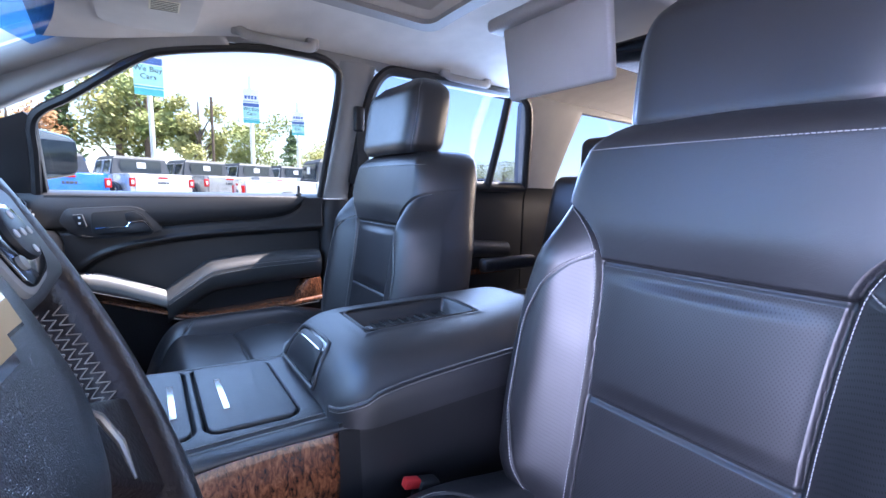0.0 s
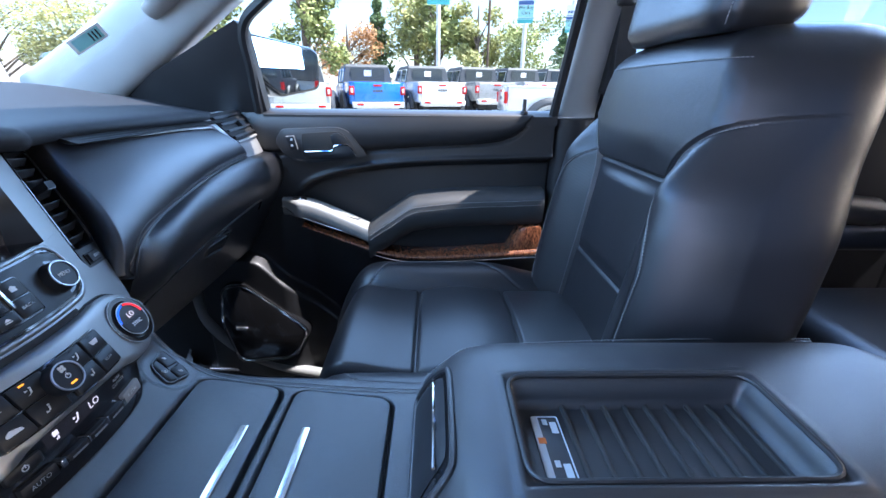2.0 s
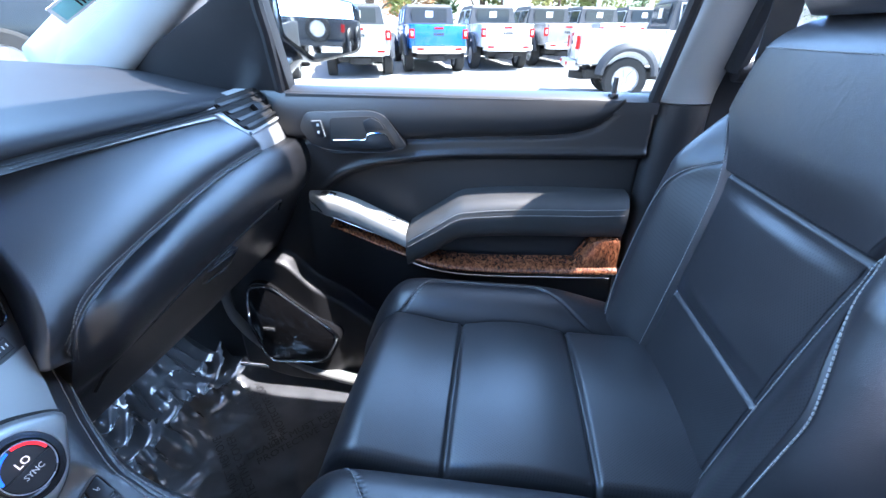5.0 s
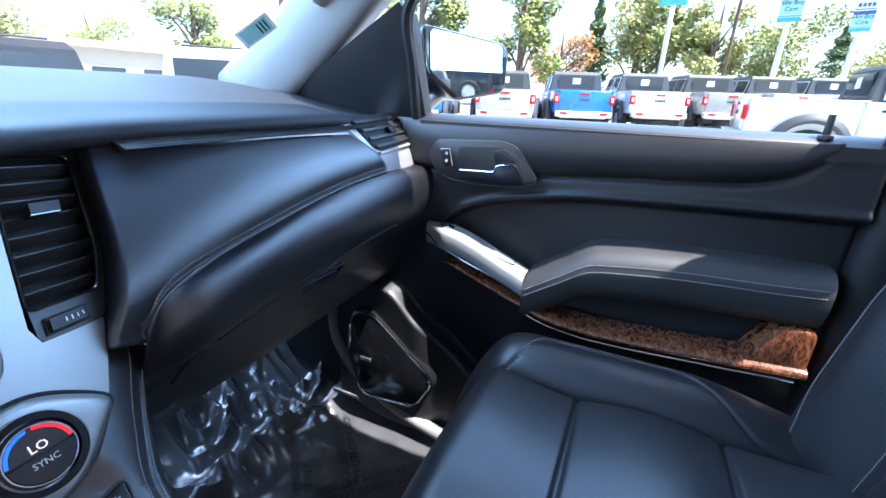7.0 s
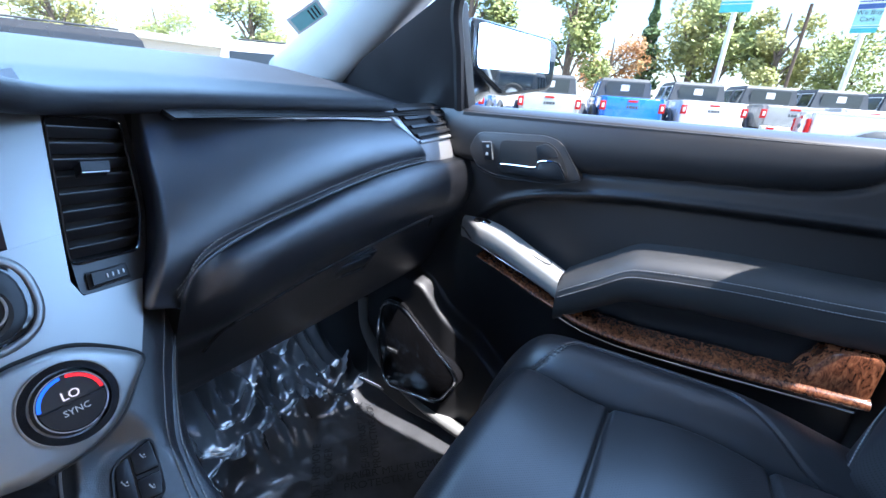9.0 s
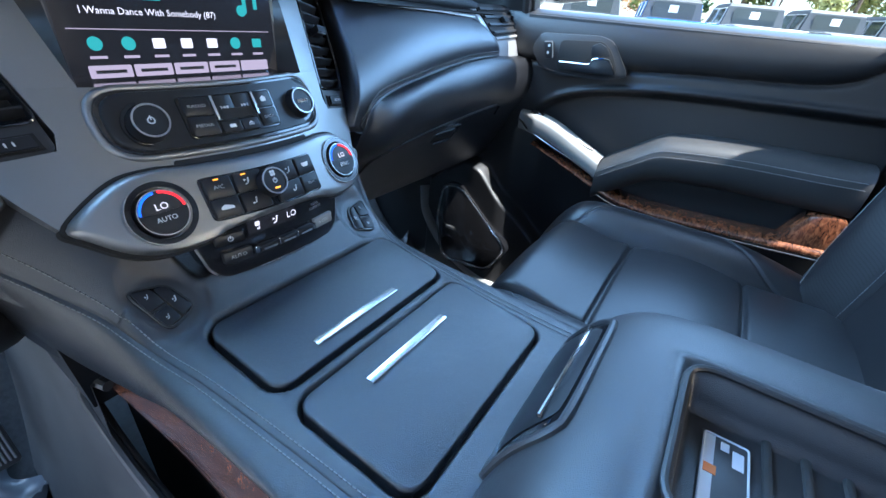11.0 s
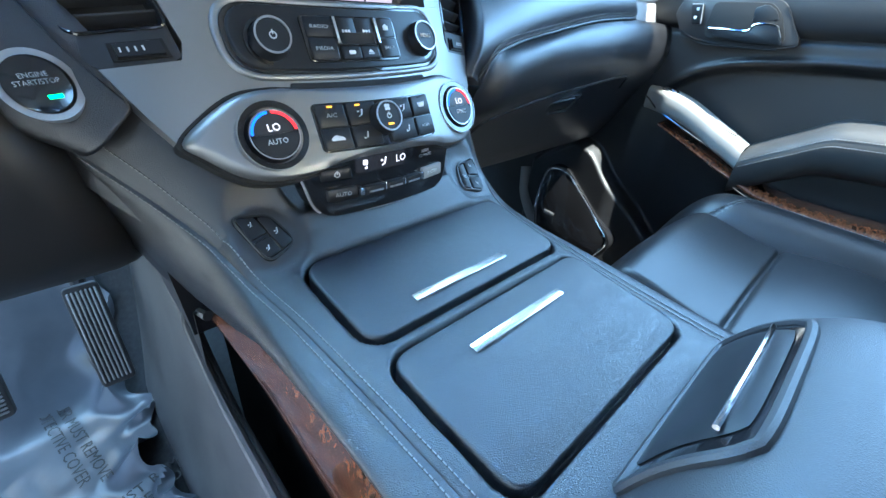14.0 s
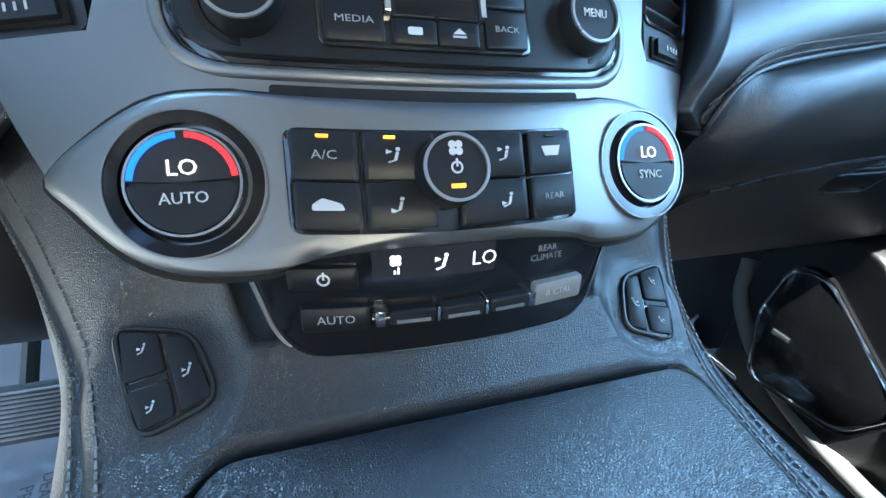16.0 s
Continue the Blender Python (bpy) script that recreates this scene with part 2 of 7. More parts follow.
def spline(pts, n=8, closed=False):
    """A smooth line through the points."""
    P = [Vector(p) for p in pts]
    k = len(P)
    out = []
    for i in range(k if closed else k - 1):
        a = P[(i - 1) % k] if closed or i > 0 else P[0] * 2 - P[1]
        b, c = P[i], P[(i + 1) % k]
        d = P[(i + 2) % k] if closed or i + 2 < k else P[k - 1] * 2 - P[k - 2]
        for j in range(n):
            t = j / n
            out.append(0.5 * ((2 * b) + (c - a) * t + (2 * a - 5 * b + 4 * c - d) * t * t + (3 * b - a - 3 * c + d) * t ** 3))
    if not closed:
        out.append(P[-1])
    return out


def loft(rows, wrap=False, caps=False):
    """Faces between rows of points; wrap closes each row."""
    bm = bmesh.new()
    V = [[bm.verts.new(p) for p in r] for r in rows]
    n = len(rows[0])
    for a, b in zip(V, V[1:]):
        for i in range(n if wrap else n - 1):
            j = (i + 1) % n
            bm.faces.new((a[i], a[j], b[j], b[i]))
    if caps and wrap:
        bm.faces.new(V[0])
        bm.faces.new(V[-1])
    return bm


def sheet(fn, nu, nv, thick=0.0, way=None):
    """A surface fn(u, v), u and v from 0 to 1, with thickness along way."""
    rows = [[Vector(fn(i / nu, j / nv)) for j in range(nv + 1)] for i in range(nu + 1)]
    if not thick:
        return loft(rows)
    w = Vector(way).normalized() * thick
    bm = bmesh.new()
    A = [[bm.verts.new(p) for p in r] for r in rows]
    for i in range(nu):
        for j in range(nv):
            bm.faces.new((A[i][j], A[i + 1][j], A[i + 1][j + 1], A[i][j + 1]))
    rim = [A[i][0] for i in range(nu + 1)] + [A[nu][j] for j in range(1, nv + 1)] + [A[i][nv] for i in range(nu - 1, -1, -1)] + [A[0][j] for j in range(nv - 1, 0, -1)]
    low = [bm.verts.new(v.co + w) for v in rim]
    for k in range(len(rim)):
        l = (k + 1) % len(rim)
        bm.faces.new((rim[k], rim[l], low[l], low[k]))
    if nu * nv <= 4000:
        B = {v: w_ for v, w_ in zip(rim, low)}
        for i in range(nu + 1):
            for j in range(nv + 1):
                if A[i][j] not in B:
                    B[A[i][j]] = bm.verts.new(A[i][j].co + w)
        for i in range(nu):
            for j in range(nv):
                bm.faces.new((B[A[i][j]], B[A[i][j + 1]], B[A[i + 1][j + 1]], B[A[i + 1][j]]))
    return bm


def tube(pts, r, n=8, closed=False, flat=1.0):
    """A round bar along a line."""
    P = [Vector(p) for p in pts]
    k = len(P)
    rows = []
    up = None
    for i, p in enumerate(P):
        a = P[(i - 1) % k] if closed or i else P[i]
        b = P[(i + 1) % k] if closed or i < k - 1 else P[i]
        t = (b - a).normalized()
        if up is None:
            up = t.orthogonal().normalized()
        up = (up - t * up.dot(t)).normalized()
        side = t.cross(up)
        rr = r[i] if isinstance(r, (list, tuple)) else r
        rows.append([p + (up * math.cos(6.28318 * j / n) + side * math.sin(6.28318 * j / n) * flat) * rr for j in range(n)])
    if closed:
        rows.append(rows[0])
    bm = loft(rows, wrap=True, caps=not closed)
    if closed:
        bmesh.ops.remove_doubles(bm, verts=bm.verts, dist=1e-6)
    return bm


def round_poly(pts, r, n=5):
    """A polygon with rounded corners."""
    out = []
    k = len(pts)
    for i in range(k):
        p, a, b = Vector(pts[i]), Vector(pts[i - 1]), Vector(pts[(i + 1) % k])
        rr = min(r, (a - p).length * 0.48, (b - p).length * 0.48)
        s, e = p + (a - p).normalized() * rr, p + (b - p).normalized() * rr
        for j in range(n + 1):
            t = j / n
            out.append(s * (1 - t) ** 2 + p * 2 * t * (1 - t) + e * t * t)
    return out


def plate(pts, lo, hi, bevel=0.0, hole=None, seg=2):
    """A flat plate in x, y with the outline pts, from z = lo to hi; hole: an outline cut through it, of the same count."""
    bm = bmesh.new()
    if hole:
        o = [[bm.verts.new((p[0], p[1], z)) for p in pts] for z in (lo, hi)]
        h = [[bm.verts.new((p[0], p[1], z)) for p in hole] for z in (lo, hi)]
        n = len(pts)
        for i in range(n):
            j = (i + 1) % n
            bm.faces.new((o[1][i], o[1][j], h[1][j], h[1][i]))
            bm.faces.new((o[0][i], h[0][i], h[0][j], o[0][j]))
            bm.faces.new((o[0][i], o[0][j], o[1][j], o[1][i]))
            bm.faces.new((h[0][i], h[1][i], h[1][j], h[0][j]))
        return bm
    rings = [(0.0, lo), (0.0, hi - bevel)]
    for i in range(1, seg + 1):
        a = math.pi / 2 * i / seg
        rings.append((bevel * (1 - math.cos(a)), hi - bevel + bevel * math.sin(a)))
    if not bevel:
        rings = [(0.0, lo), (0.0, hi)]
    c = sum((Vector((p[0], p[1])) for p in pts), Vector((0, 0))) / len(pts)
    size = max((Vector((p[0], p[1])) - c).length for p in pts)
    V = []
    for off, z in rings:
        row = []
        for p in pts:
            q = Vector((p[0], p[1])) - c
            q *= max(0.05, 1 - off / max(q.length, 1e-5))
            row.append(bm.verts.new((c.x + q.x, c.y + q.y, z)))
        V.append(row)
    n = len(pts)
    for a, b in zip(V, V[1:]):
        for i in range(n):
            bm.faces.new((a[i], a[(i + 1) % n], b[(i + 1) % n], b[i]))
    bm.faces.new(V[0])
    bm.faces.new(V[-1])
    return bm


def disc(r, lo, hi, bevel=0.001, n=40, c=(0, 0)):
    return plate([(c[0] + r * math.cos(6.28318 * i / n), c[1] + r * math.sin(6.28318 * i / n)) for i in range(n)], lo, hi, bevel)


def ring(r0, r1, lo, hi, n=40, c=(0, 0)):
    f = lambda r: [(c[0] + r * math.cos(6.28318 * i / n), c[1] + r * math.sin(6.28318 * i / n)) for i in range(n)]
    return plate(f(r1), lo, hi, hole=f(r0))


def rect(x0, y0, x1, y1, r=0.0, n=4):
    p = [(x0, y0), (x1, y0), (x1, y1), (x0, y1)]
    return round_poly(p, r, n) if r else p


def dashes(pts, pitch=0.0042, length=0.0030, r=0.00045, lift=(0, 0, 0)):
    """A row of thread stitches along a line."""
    P = [Vector(p) + Vector(lift) for p in pts]
    bm = bmesh.new()
    acc, nxt = 0.0, 0.0
    for a, b in zip(P, P[1:]):
        seg = (b - a).length
        if seg < 1e-6:
            continue
        t = (b - a) / seg
        while nxt < acc + seg:
            c = a + t * (nxt - acc)
            up = Vector((0, 0, 1)) if abs(t.z) < 0.8 else Vector((1, 0, 0))
            s = t.cross(up).normalized()
            u = s.cross(t)
            ends = [c + t * length * k for k in (-0.5, 0.5)]
            q = [[bm.verts.new(e + (s * x + u * z) * r) for x, z in ((-1, -1), (1, -1), (1, 1), (-1, 1))] for e in ends]
            for i in range(4):
                bm.faces.new((q[0][i], q[0][(i + 1) % 4], q[1][(i + 1) % 4], q[1][i]))
            bm.faces.new(q[0])
            bm.faces.new(q[1])
            nxt += pitch
        acc += seg
    return bm


def letters(text, size, m, mat, parent, name="lettering", depth=0.0002, label=""):
    """Raised lettering in the built-in font, laid by the matrix m."""
    cu = bpy.data.curves.new("text", "FONT")
    cu.body = text
    cu.size = size
    cu.align_x, cu.align_y = "CENTER", "CENTER"
    cu.extrude = depth
    cu.resolution_u = 2
    tmp = bpy.data.objects.new("text", cu)
    me = bpy.data.meshes.new_from_object(tmp)
    bpy.data.objects.remove(tmp)
    bpy.data.curves.remove(cu)
    bm = bmesh.new()
    bm.from_mesh(me)
    bpy.data.meshes.remove(me)
    if callable(m):
        for v in bm.verts:
            v.co = m(v.co)
    else:
        bm.transform(m)
    return part(name, bm, mat, parent, label, smooth=False)


def warped(bm, fn, cut=0.0):
    """Bends a flat mesh by fn, after cutting its long edges."""
    if cut:
        bmesh.ops.triangulate(bm, faces=[f for f in bm.faces if len(f.verts) > 4])
        for _ in range(4):
            long = [e for e in bm.edges if e.calc_length() > cut]
            if not long:
                break
            bmesh.ops.subdivide_edges(bm, edges=long, cuts=1, use_grid_fill=True)
    for v in bm.verts:
        v.co = fn(v.co)
    return bm


def lerp(a, b, t):
    return a + (b - a) * t


def step(a, b, x):
    t = min(1.0, max(0.0, (x - a) / (b - a)))
    return t * t * (3 - 2 * t)


def along(table, x):
    """Smooth reading of a short table of (x, value) pairs, without overshoot."""
    n = len(table)
    if n < 2 or x <= table[0][0]:
        return table[0][1]
    if x >= table[-1][0]:
        return table[-1][1]
    k = max(i for i in range(n - 1) if table[i][0] <= x)
    slope = [(q[1] - p[1]) / (q[0] - p[0]) for p, q in zip(table, table[1:])]

    def tangent(i):
        if i == 0 or i == n - 1:
            return slope[0] if i == 0 else slope[-1]
        a, b = slope[i - 1], slope[i]
        return 0.0 if a * b <= 0 else 2 * a * b / (a + b)
    h = table[k + 1][0] - table[k][0]
    t = (x - table[k][0]) / h
    return (2 * t ** 3 - 3 * t * t + 1) * table[k][1] + (t ** 3 - 2 * t * t + t) * h * tangent(k) + (3 * t * t - 2 * t ** 3) * table[k + 1][1] + (t ** 3 - t * t) * h * tangent(k + 1)

# ---- cabin shell ----
FLOOR, BELT, ROOF = 0.69, 1.478, 1.945


def side_x(z):
    """Half width of the cabin side at height z."""
    return 0.795 - 0.19 * max(0.0, (z - BELT) / 0.40) ** 1.15


def floor_z(x, y):
    """Carpet: flat underfoot, up the toe board, over the tunnel and up to the sills."""
    toe = step(0.42, 0.85, y) * 0.42
    tun = 0.10 * (1 - step(0.10, 0.24, abs(x)))
    sill = 0.05 * step(0.70, 0.80, abs(x))
    return FLOOR + toe + tun + sill


tagged(part("floor", sheet(lambda u, v: (lerp(-0.86, 0.86, u), lerp(-2.9, 0.9, v), floor_z(lerp(-0.86, 0.86, u), lerp(-2.9, 0.9, v))), 60, 90, 0.04, (0, 0, -1)), CARPET, kind="structure"), "black looped carpet over the cabin floor", "floor")


def roof_z(x, y):
    return ROOF - 0.055 * (abs(x) / 0.58) ** 4 - 0.095 * step(-0.45, 0.12, y) - 0.05 * step(-1.9, -2.9, y)


tagged(part("ceiling", sheet(lambda u, v: (lerp(-0.583, 0.583, u), lerp(-2.9, 0.06, v), roof_z(lerp(-0.583, 0.583, u), lerp(-2.9, 0.06, v)) + 0.035 * step(0.345, 0.32, abs(lerp(-0.583, 0.583, u))) * step(-0.75, -0.72, lerp(-2.9, 0.06, v)) * step(-0.32, -0.35, lerp(-2.9, 0.06, v))), 80, 150, 0.06, (0, 0, 1)), HEADLINER, kind="structure"), "light grey woven headliner under the roof", "ceiling")
sr = thing("sunroof", "closed sunroof with a grey sliding shade", "sunroof", (0, -0.6, 1.90))
ro = rect(-0.37, -0.775, 0.37, -0.295, 0.05, 6)
rh = rect(-0.335, -0.74, 0.335, -0.33, 0.04, 6)
part("surround", warped(plate(ro, -0.012, 0.0, hole=rh), lambda p: Vector((p.x, p.y, roof_z(p.x, p.y) - 0.0 + p.z)), 0.06), GREYTRIM, sr)
part("shade", warped(plate(rect(-0.345, -0.745, 0.345, -0.325, 0.03), 0.0, 0.004), lambda p: Vector((p.x, p.y, roof_z(p.x, p.y) + 0.022 + p.z)), 0.08), HEADLINER, sr)

def band(y0, y1, z0, z1, side, bulge=0.0, slant=(0, 0)):
    """A strip of the cabin side between two heights; slant moves its upper edges in y."""
    def fn(u, v):
        z = lerp(z0, z1, v)
        y = lerp(y0 + slant[0] * v, y1 + slant[1] * v, u)
        return (side * (side_x(z) - bulge * math.sin(math.pi * u) ** 0.5), y, z)
    return sheet(fn, 16, 24, 0.05, (side, 0, 0))




def strip(y0, y1, z0, z1, side, inset=0.0, thick=0.05, nu=16, nv=24):
    """A strip of the cabin side whose edges y0 and y1 are short tables over height."""
    def fn(u, v):
        z = lerp(z0, z1, v)
        return (side * (side_x(z) - inset * math.sin(math.pi * u) ** 0.5), lerp(along(y0, z), along(y1, z), u), z)
    return sheet(fn, nu, nv, thick, (side, 0, 0))


RB = 1.525
for side, nm in ((1, "right"), (-1, "left")):
    tagged(part("wall_rear_" + nm, join(
        strip([(RB, -1.78), (1.86, -1.76)], [(RB, -1.565), (1.86, -1.40)], RB, 1.87, side, 0.012),
        strip([(RB, -2.95), (1.86, -2.95)], [(RB, -2.62), (1.86, -2.58)], RB, 1.87, side),
        strip([(1.86, -2.95)], [(1.86, -0.02)], 1.868, 1.935, side, 0.0, 0.03)), GREYTRIM, kind="structure"), "light grey plastic trim along the cabin side", "wall")
    tagged(part("wall_quarter_" + nm, strip([(1, -2.95)], [(1, -1.60)], FLOOR, RB, side), PLASTIC_SOFT, kind="structure"), "black quarter trim beside the rear seats", "wall")
    # rear side door
    rd = thing("door_2" if side > 0 else "door_3", "black rear door panel with a slim armrest", "door", (side * 0.79, -1.1, 0.8))
    rd["kind"] = "structure"
    part("panel", strip([(1, -1.59)], [(1, -0.70)], 0.74, RB - 0.004, side), PLASTIC_SOFT, rd)
    part("belt_pad", tube([(side * 0.765, y, RB) for y in (-1.56, -1.2, -0.9, -0.71)], 0.022, 10), LEATHER, rd)
    part("arm_pad", tube(spline([(side * 0.76, -1.45, 1.24), (side * 0.735, -1.2, 1.26), (side * 0.735, -0.95, 1.25), (side * 0.76, -0.80, 1.20)], 6), 0.038, 12), LEATHER, rd)
    part("wood_trim", tube([(side * 0.762, y, 1.15) for y in (-1.45, -1.1, -0.8)], 0.016, 8), WOOD, rd, "burl walnut strip")
    part("window_frame", join(tube(spline([(side * 0.762, -0.705, RB), (side * 0.655, -0.705, 1.74), (side * 0.592, -0.735, 1.855), (side * 0.580, -0.85, 1.872), (side * 0.580, -1.25, 1.876), (side * 0.585, -1.36, 1.868), (side * 0.625, -1.43, 1.78), (side * 0.757, -1.56, RB)], 8), 0.017, 8), tube([(side * 0.585, -1.275, 1.875), (side * 0.665, -1.30, 1.70), (side * 0.757, -1.33, RB)], 0.016, 8)), PLASTIC, rd, "black window frame with a slanting divider")
tagged(part("wall_lower_left", band(-0.70, 0.62, FLOOR, 0.80, -1), PLASTIC, kind="structure"), "black door sill and kick panel", "sill")
tagged(part("wall_lower_right", band(0.31, 0.80, FLOOR, 1.50, 1), PLASTIC, kind="structure"), "black kick panel in the footwell", "wall")
tagged(part("wall_tail", rbox((0, -2.93, 1.1), (1.7, 0.05, 0.85), 0.01), GREYTRIM, kind="structure"), "grey tailgate trim", "wall")
tagged(part("wall_front", rbox((0, 0.86, 1.05), (1.7, 0.05, 0.85), 0.01), PLASTIC, kind="structure"), "black bulkhead behind the dashboard", "wall")
tagged(part("trim_header", sheet(lambda u, v: (lerp(-0.60, 0.60, u), lerp(0.05, -0.03, v) - 0.06 * abs(2 * u - 1) ** 2, lerp(1.835, 1.872, v)), 20, 6, 0.03, (0, 0, 1)), HEADLINER, kind="structure"), "grey header trim above the windscreen", "trim")
SILL = thing("sill_plate", "bright metal sill plate under the front door", "sill plate", (0.79, -0.1, FLOOR + 0.05))
part("plate", rbox((0.79, -0.12, FLOOR + 0.058), (0.07, 0.95, 0.012), 0.004), BRIGHT, SILL)

for side in (1, -1):
    bp = thing("pillar", "light grey pillar trim with a seat belt", "pillar", (side * 0.74, -0.64, FLOOR))
    part("upper_trim", strip([(1.46, -0.70), (1.87, -0.72)], [(1.46, -0.605), (1.62, -0.618), (1.81, -0.618), (1.86, -0.60)], 1.465, 1.875, side, 0.026), GREYTRIM, bp)
    part("lower_trim", strip([(1, -0.70)], [(1, -0.602)], FLOOR, 1.462, side, 0.024), PLASTIC, bp)
    if side > 0:
        part("belt_anchor", rbox((0.705, -0.60, 1.026), (0.10, 0.018, 0.012), 0.003), GREYPOD, bp, "pale metal belt anchor")
    part("belt_guide", rbox((side * 0.640, -0.675, 1.72), (0.02, 0.035, 0.08), 0.008), PLASTIC, bp)
    part("belt", sheet(lambda u, v: (side * lerp(0.632, 0.72, v), -0.705 - 0.05 * v + 0.04 * u, lerp(1.71, 1.0, v)), 2, 12, 0.002, (side, 0, 0)), RUBBER, bp, "dark woven belt")
    ap = thing("pillar", "light grey windscreen pillar trim with a grab handle", "pillar", (side * 0.74, 0.40, 1.5))
    RAIL = spline([(0.765, 0.58, 1.455), (0.745, 0.36, 1.585), (0.695, 0.16, 1.70), (0.655, 0.0, 1.785), (0.62, -0.14, 1.84), (0.60, -0.30, 1.872)], 10)
    def rail(u, v, side=side, grow=0.0):
        i = min(int(u * (len(RAIL) - 1)), len(RAIL) - 2)
        c = RAIL[i].lerp(RAIL[i + 1], u * (len(RAIL) - 1) - i)
        a = math.pi * (v - 0.5)
        w = lerp(0.080, 0.050, u) * (1 + grow)
        return Vector((side * (c.x - (0.030 + 0.02 * grow) * math.cos(a) ** 0.7 + 0.012), c.y + w * math.sin(a) * 0.50 + 0.02, c.z + w * math.sin(a) * 0.86 + 0.02))
    part("trim", sheet(rail, 40, 16, 0.03, (side, 0, 0)), GREYTRIM, ap, smooth="all")
    hp = [rail(u, 0.5) + Vector((-side * h, 0, 0)) for u, h in ((0.30, 0.004), (0.36, 0.014), (0.46, 0.018), (0.58, 0.018), (0.68, 0.014), (0.74, 0.004))]
    part("grab_handle", tube(spline(hp, 6), [0.012 + 0.006 * math.sin(math.pi * i / 30) for i in range(31)], 10, flat=1.5), GREYTRIM, ap, "moulded grey grab handle")

# windscreen and side glass
gl = thing("window_1", "clear curved windscreen", "windscreen", (0, 0.4, 1.6))
gl["kind"] = "structure"
part("pane", sheet(lambda u, v: (lerp(-0.80, 0.80, u) * lerp(1, 0.80, v), lerp(0.74, 0.03, v) - 0.12 * abs(2 * u - 1) ** 2.2, lerp(1.47, 1.865, v)), 24, 12, 0.004, (0, 1, 1)), CLEAR, gl).visible_shadow = False
part("shade_band", sheet(lambda u, w: (lerp(-0.80, 0.80, u) * lerp(1, 0.80, 0.80 + 0.2 * w), lerp(0.74, 0.03, 0.80 + 0.2 * w) - 0.12 * abs(2 * u - 1) ** 2.2 - 0.004, lerp(1.47, 1.865, 0.80 + 0.2 * w) - 0.004), 24, 4), glass("shade_band_glass", (0.10, 0.34, 0.75)), gl, "blue shade band along the top").visible_shadow = False
n = 2
for side in (1, -1):
    for y0, y1, z0, mat, lab in ((-0.63, 0.16, BELT, CLEAR, "clear front side window"), (-1.58, -0.69, RB, TINTED, "dark tinted rear side window"), (-2.64, -1.72, RB, TINTED, "dark tinted rear quarter window")):
        if side < 0 and y1 > 0:
            continue
        w = thing("window_%d" % n, lab, "window", (side * 0.72, (y0 + y1) / 2, z0))
        w["kind"] = "structure"
        n += 1
        part("pane", sheet(lambda u, v: (side * (side_x(lerp(z0 - 0.01, 1.875, v)) + 0.025), lerp(y0, y1, u), lerp(z0 - 0.01, 1.875, v)), 2, 10, 0.004, (side, 0, 0)), mat, w).visible_shadow = False


# ---- under the roof ----
def visor(x, label):
    v = thing("sun_visor", label, "sun visor", (x, -0.1, 1.86))
    b = plate(round_poly([(-0.21, -0.085), (0.19, -0.085), (0.21, 0.03), (0.18, 0.085), (-0.21, 0.085)], 0.03, 5), -0.010, 0.010, 0.006)
    b.transform(Matrix.Translation((x, -0.13, 1.846)) @ Matrix.Rotation(radians(-4), 4, "X"))
    part("panel", b, HEADLINER, v)
    part("hinge", tube([(x + 0.17 * (1 if x > 0 else -1), -0.06, 1.85), (x + 0.22 * (1 if x > 0 else -1), -0.05, 1.858)], 0.006, 8), GREYTRIM, v)
    nb = rbox((x + 0.03, -0.155, 1.8352), (0.055, 0.05, 0.001), 0.0002, 1, Matrix.Rotation(radians(-4), 4, "X"))
    nt_ = part("notice", nb, material("cream_print", (0.70, 0.66, 0.50), 0.6, vary=0.1, scale=40), v, "cream notice with rows of small print")
    for i in range(6):
        part("print", rbox((x + 0.008 + 0.009 * i, -0.155, 1.8345), (0.003, 0.044, 0.0006), 0, 1, Matrix.Rotation(radians(-4), 4, "X")), INK, nt_, smooth=False)


visor(0.33, "light grey folded-up sun visor")


def assist(x, y0, y1, z):
    h = thing("grab_handle", "grey folding grab handle above the door", "handle", (x, (y0 + y1) / 2, z))
    s = 1 if x > 0 else -1
    part("grip", tube(spline([(x + s * 0.012, y0, z + 0.012), (x - s * 0.004, y0 + 0.012, z - 0.008), (x - s * 0.012, y0 + 0.035, z - 0.016), (x - s * 0.012, y1 - 0.035, z - 0.016), (x - s * 0.004, y1 - 0.012, z - 0.008), (x + s * 0.012, y1, z + 0.012)], 6), 0.0095, 10, flat=1.3), GREYTRIM, h)
    for y in (y0 + 0.008, y1 - 0.008):
        part("mount", rbox((x + s * 0.010, y, z + 0.004), (0.03, 0.036, 0.034), 0.008), GREYTRIM, h)


assist(0.552, -0.51, -0.31, 1.888)
assist(0.552, -1.14, -0.94, 1.893)
fs = thing("ceiling_screen", "pale grey folded-down rear screen under the roof", "screen", (0, -0.86, 1.88))
part("lid", rbox((-0.013, -0.83, 1.80), (0.275, 0.022, 0.165), 0.008, 3, Matrix.Rotation(radians(-12), 4, "X")), GREYTRIM, fs)
part("housing", rbox((-0.013, -0.93, 1.885), (0.34, 0.30, 0.03), 0.012, 3), GREYTRIM, fs)
part("display", rbox((-0.013, -0.845, 1.798), (0.235, 0.004, 0.13), 0.001, 1, Matrix.Rotation(radians(-12), 4, "X")), GLOSS, fs)
ml = thing("roof_console", "dark rear roof console with reading lamps", "lamp", (-0.02, -1.25, 1.88))
part("body", rbox((-0.02, -1.28, 1.888), (0.30, 0.34, 0.03), 0.012), GLOSS, ml)
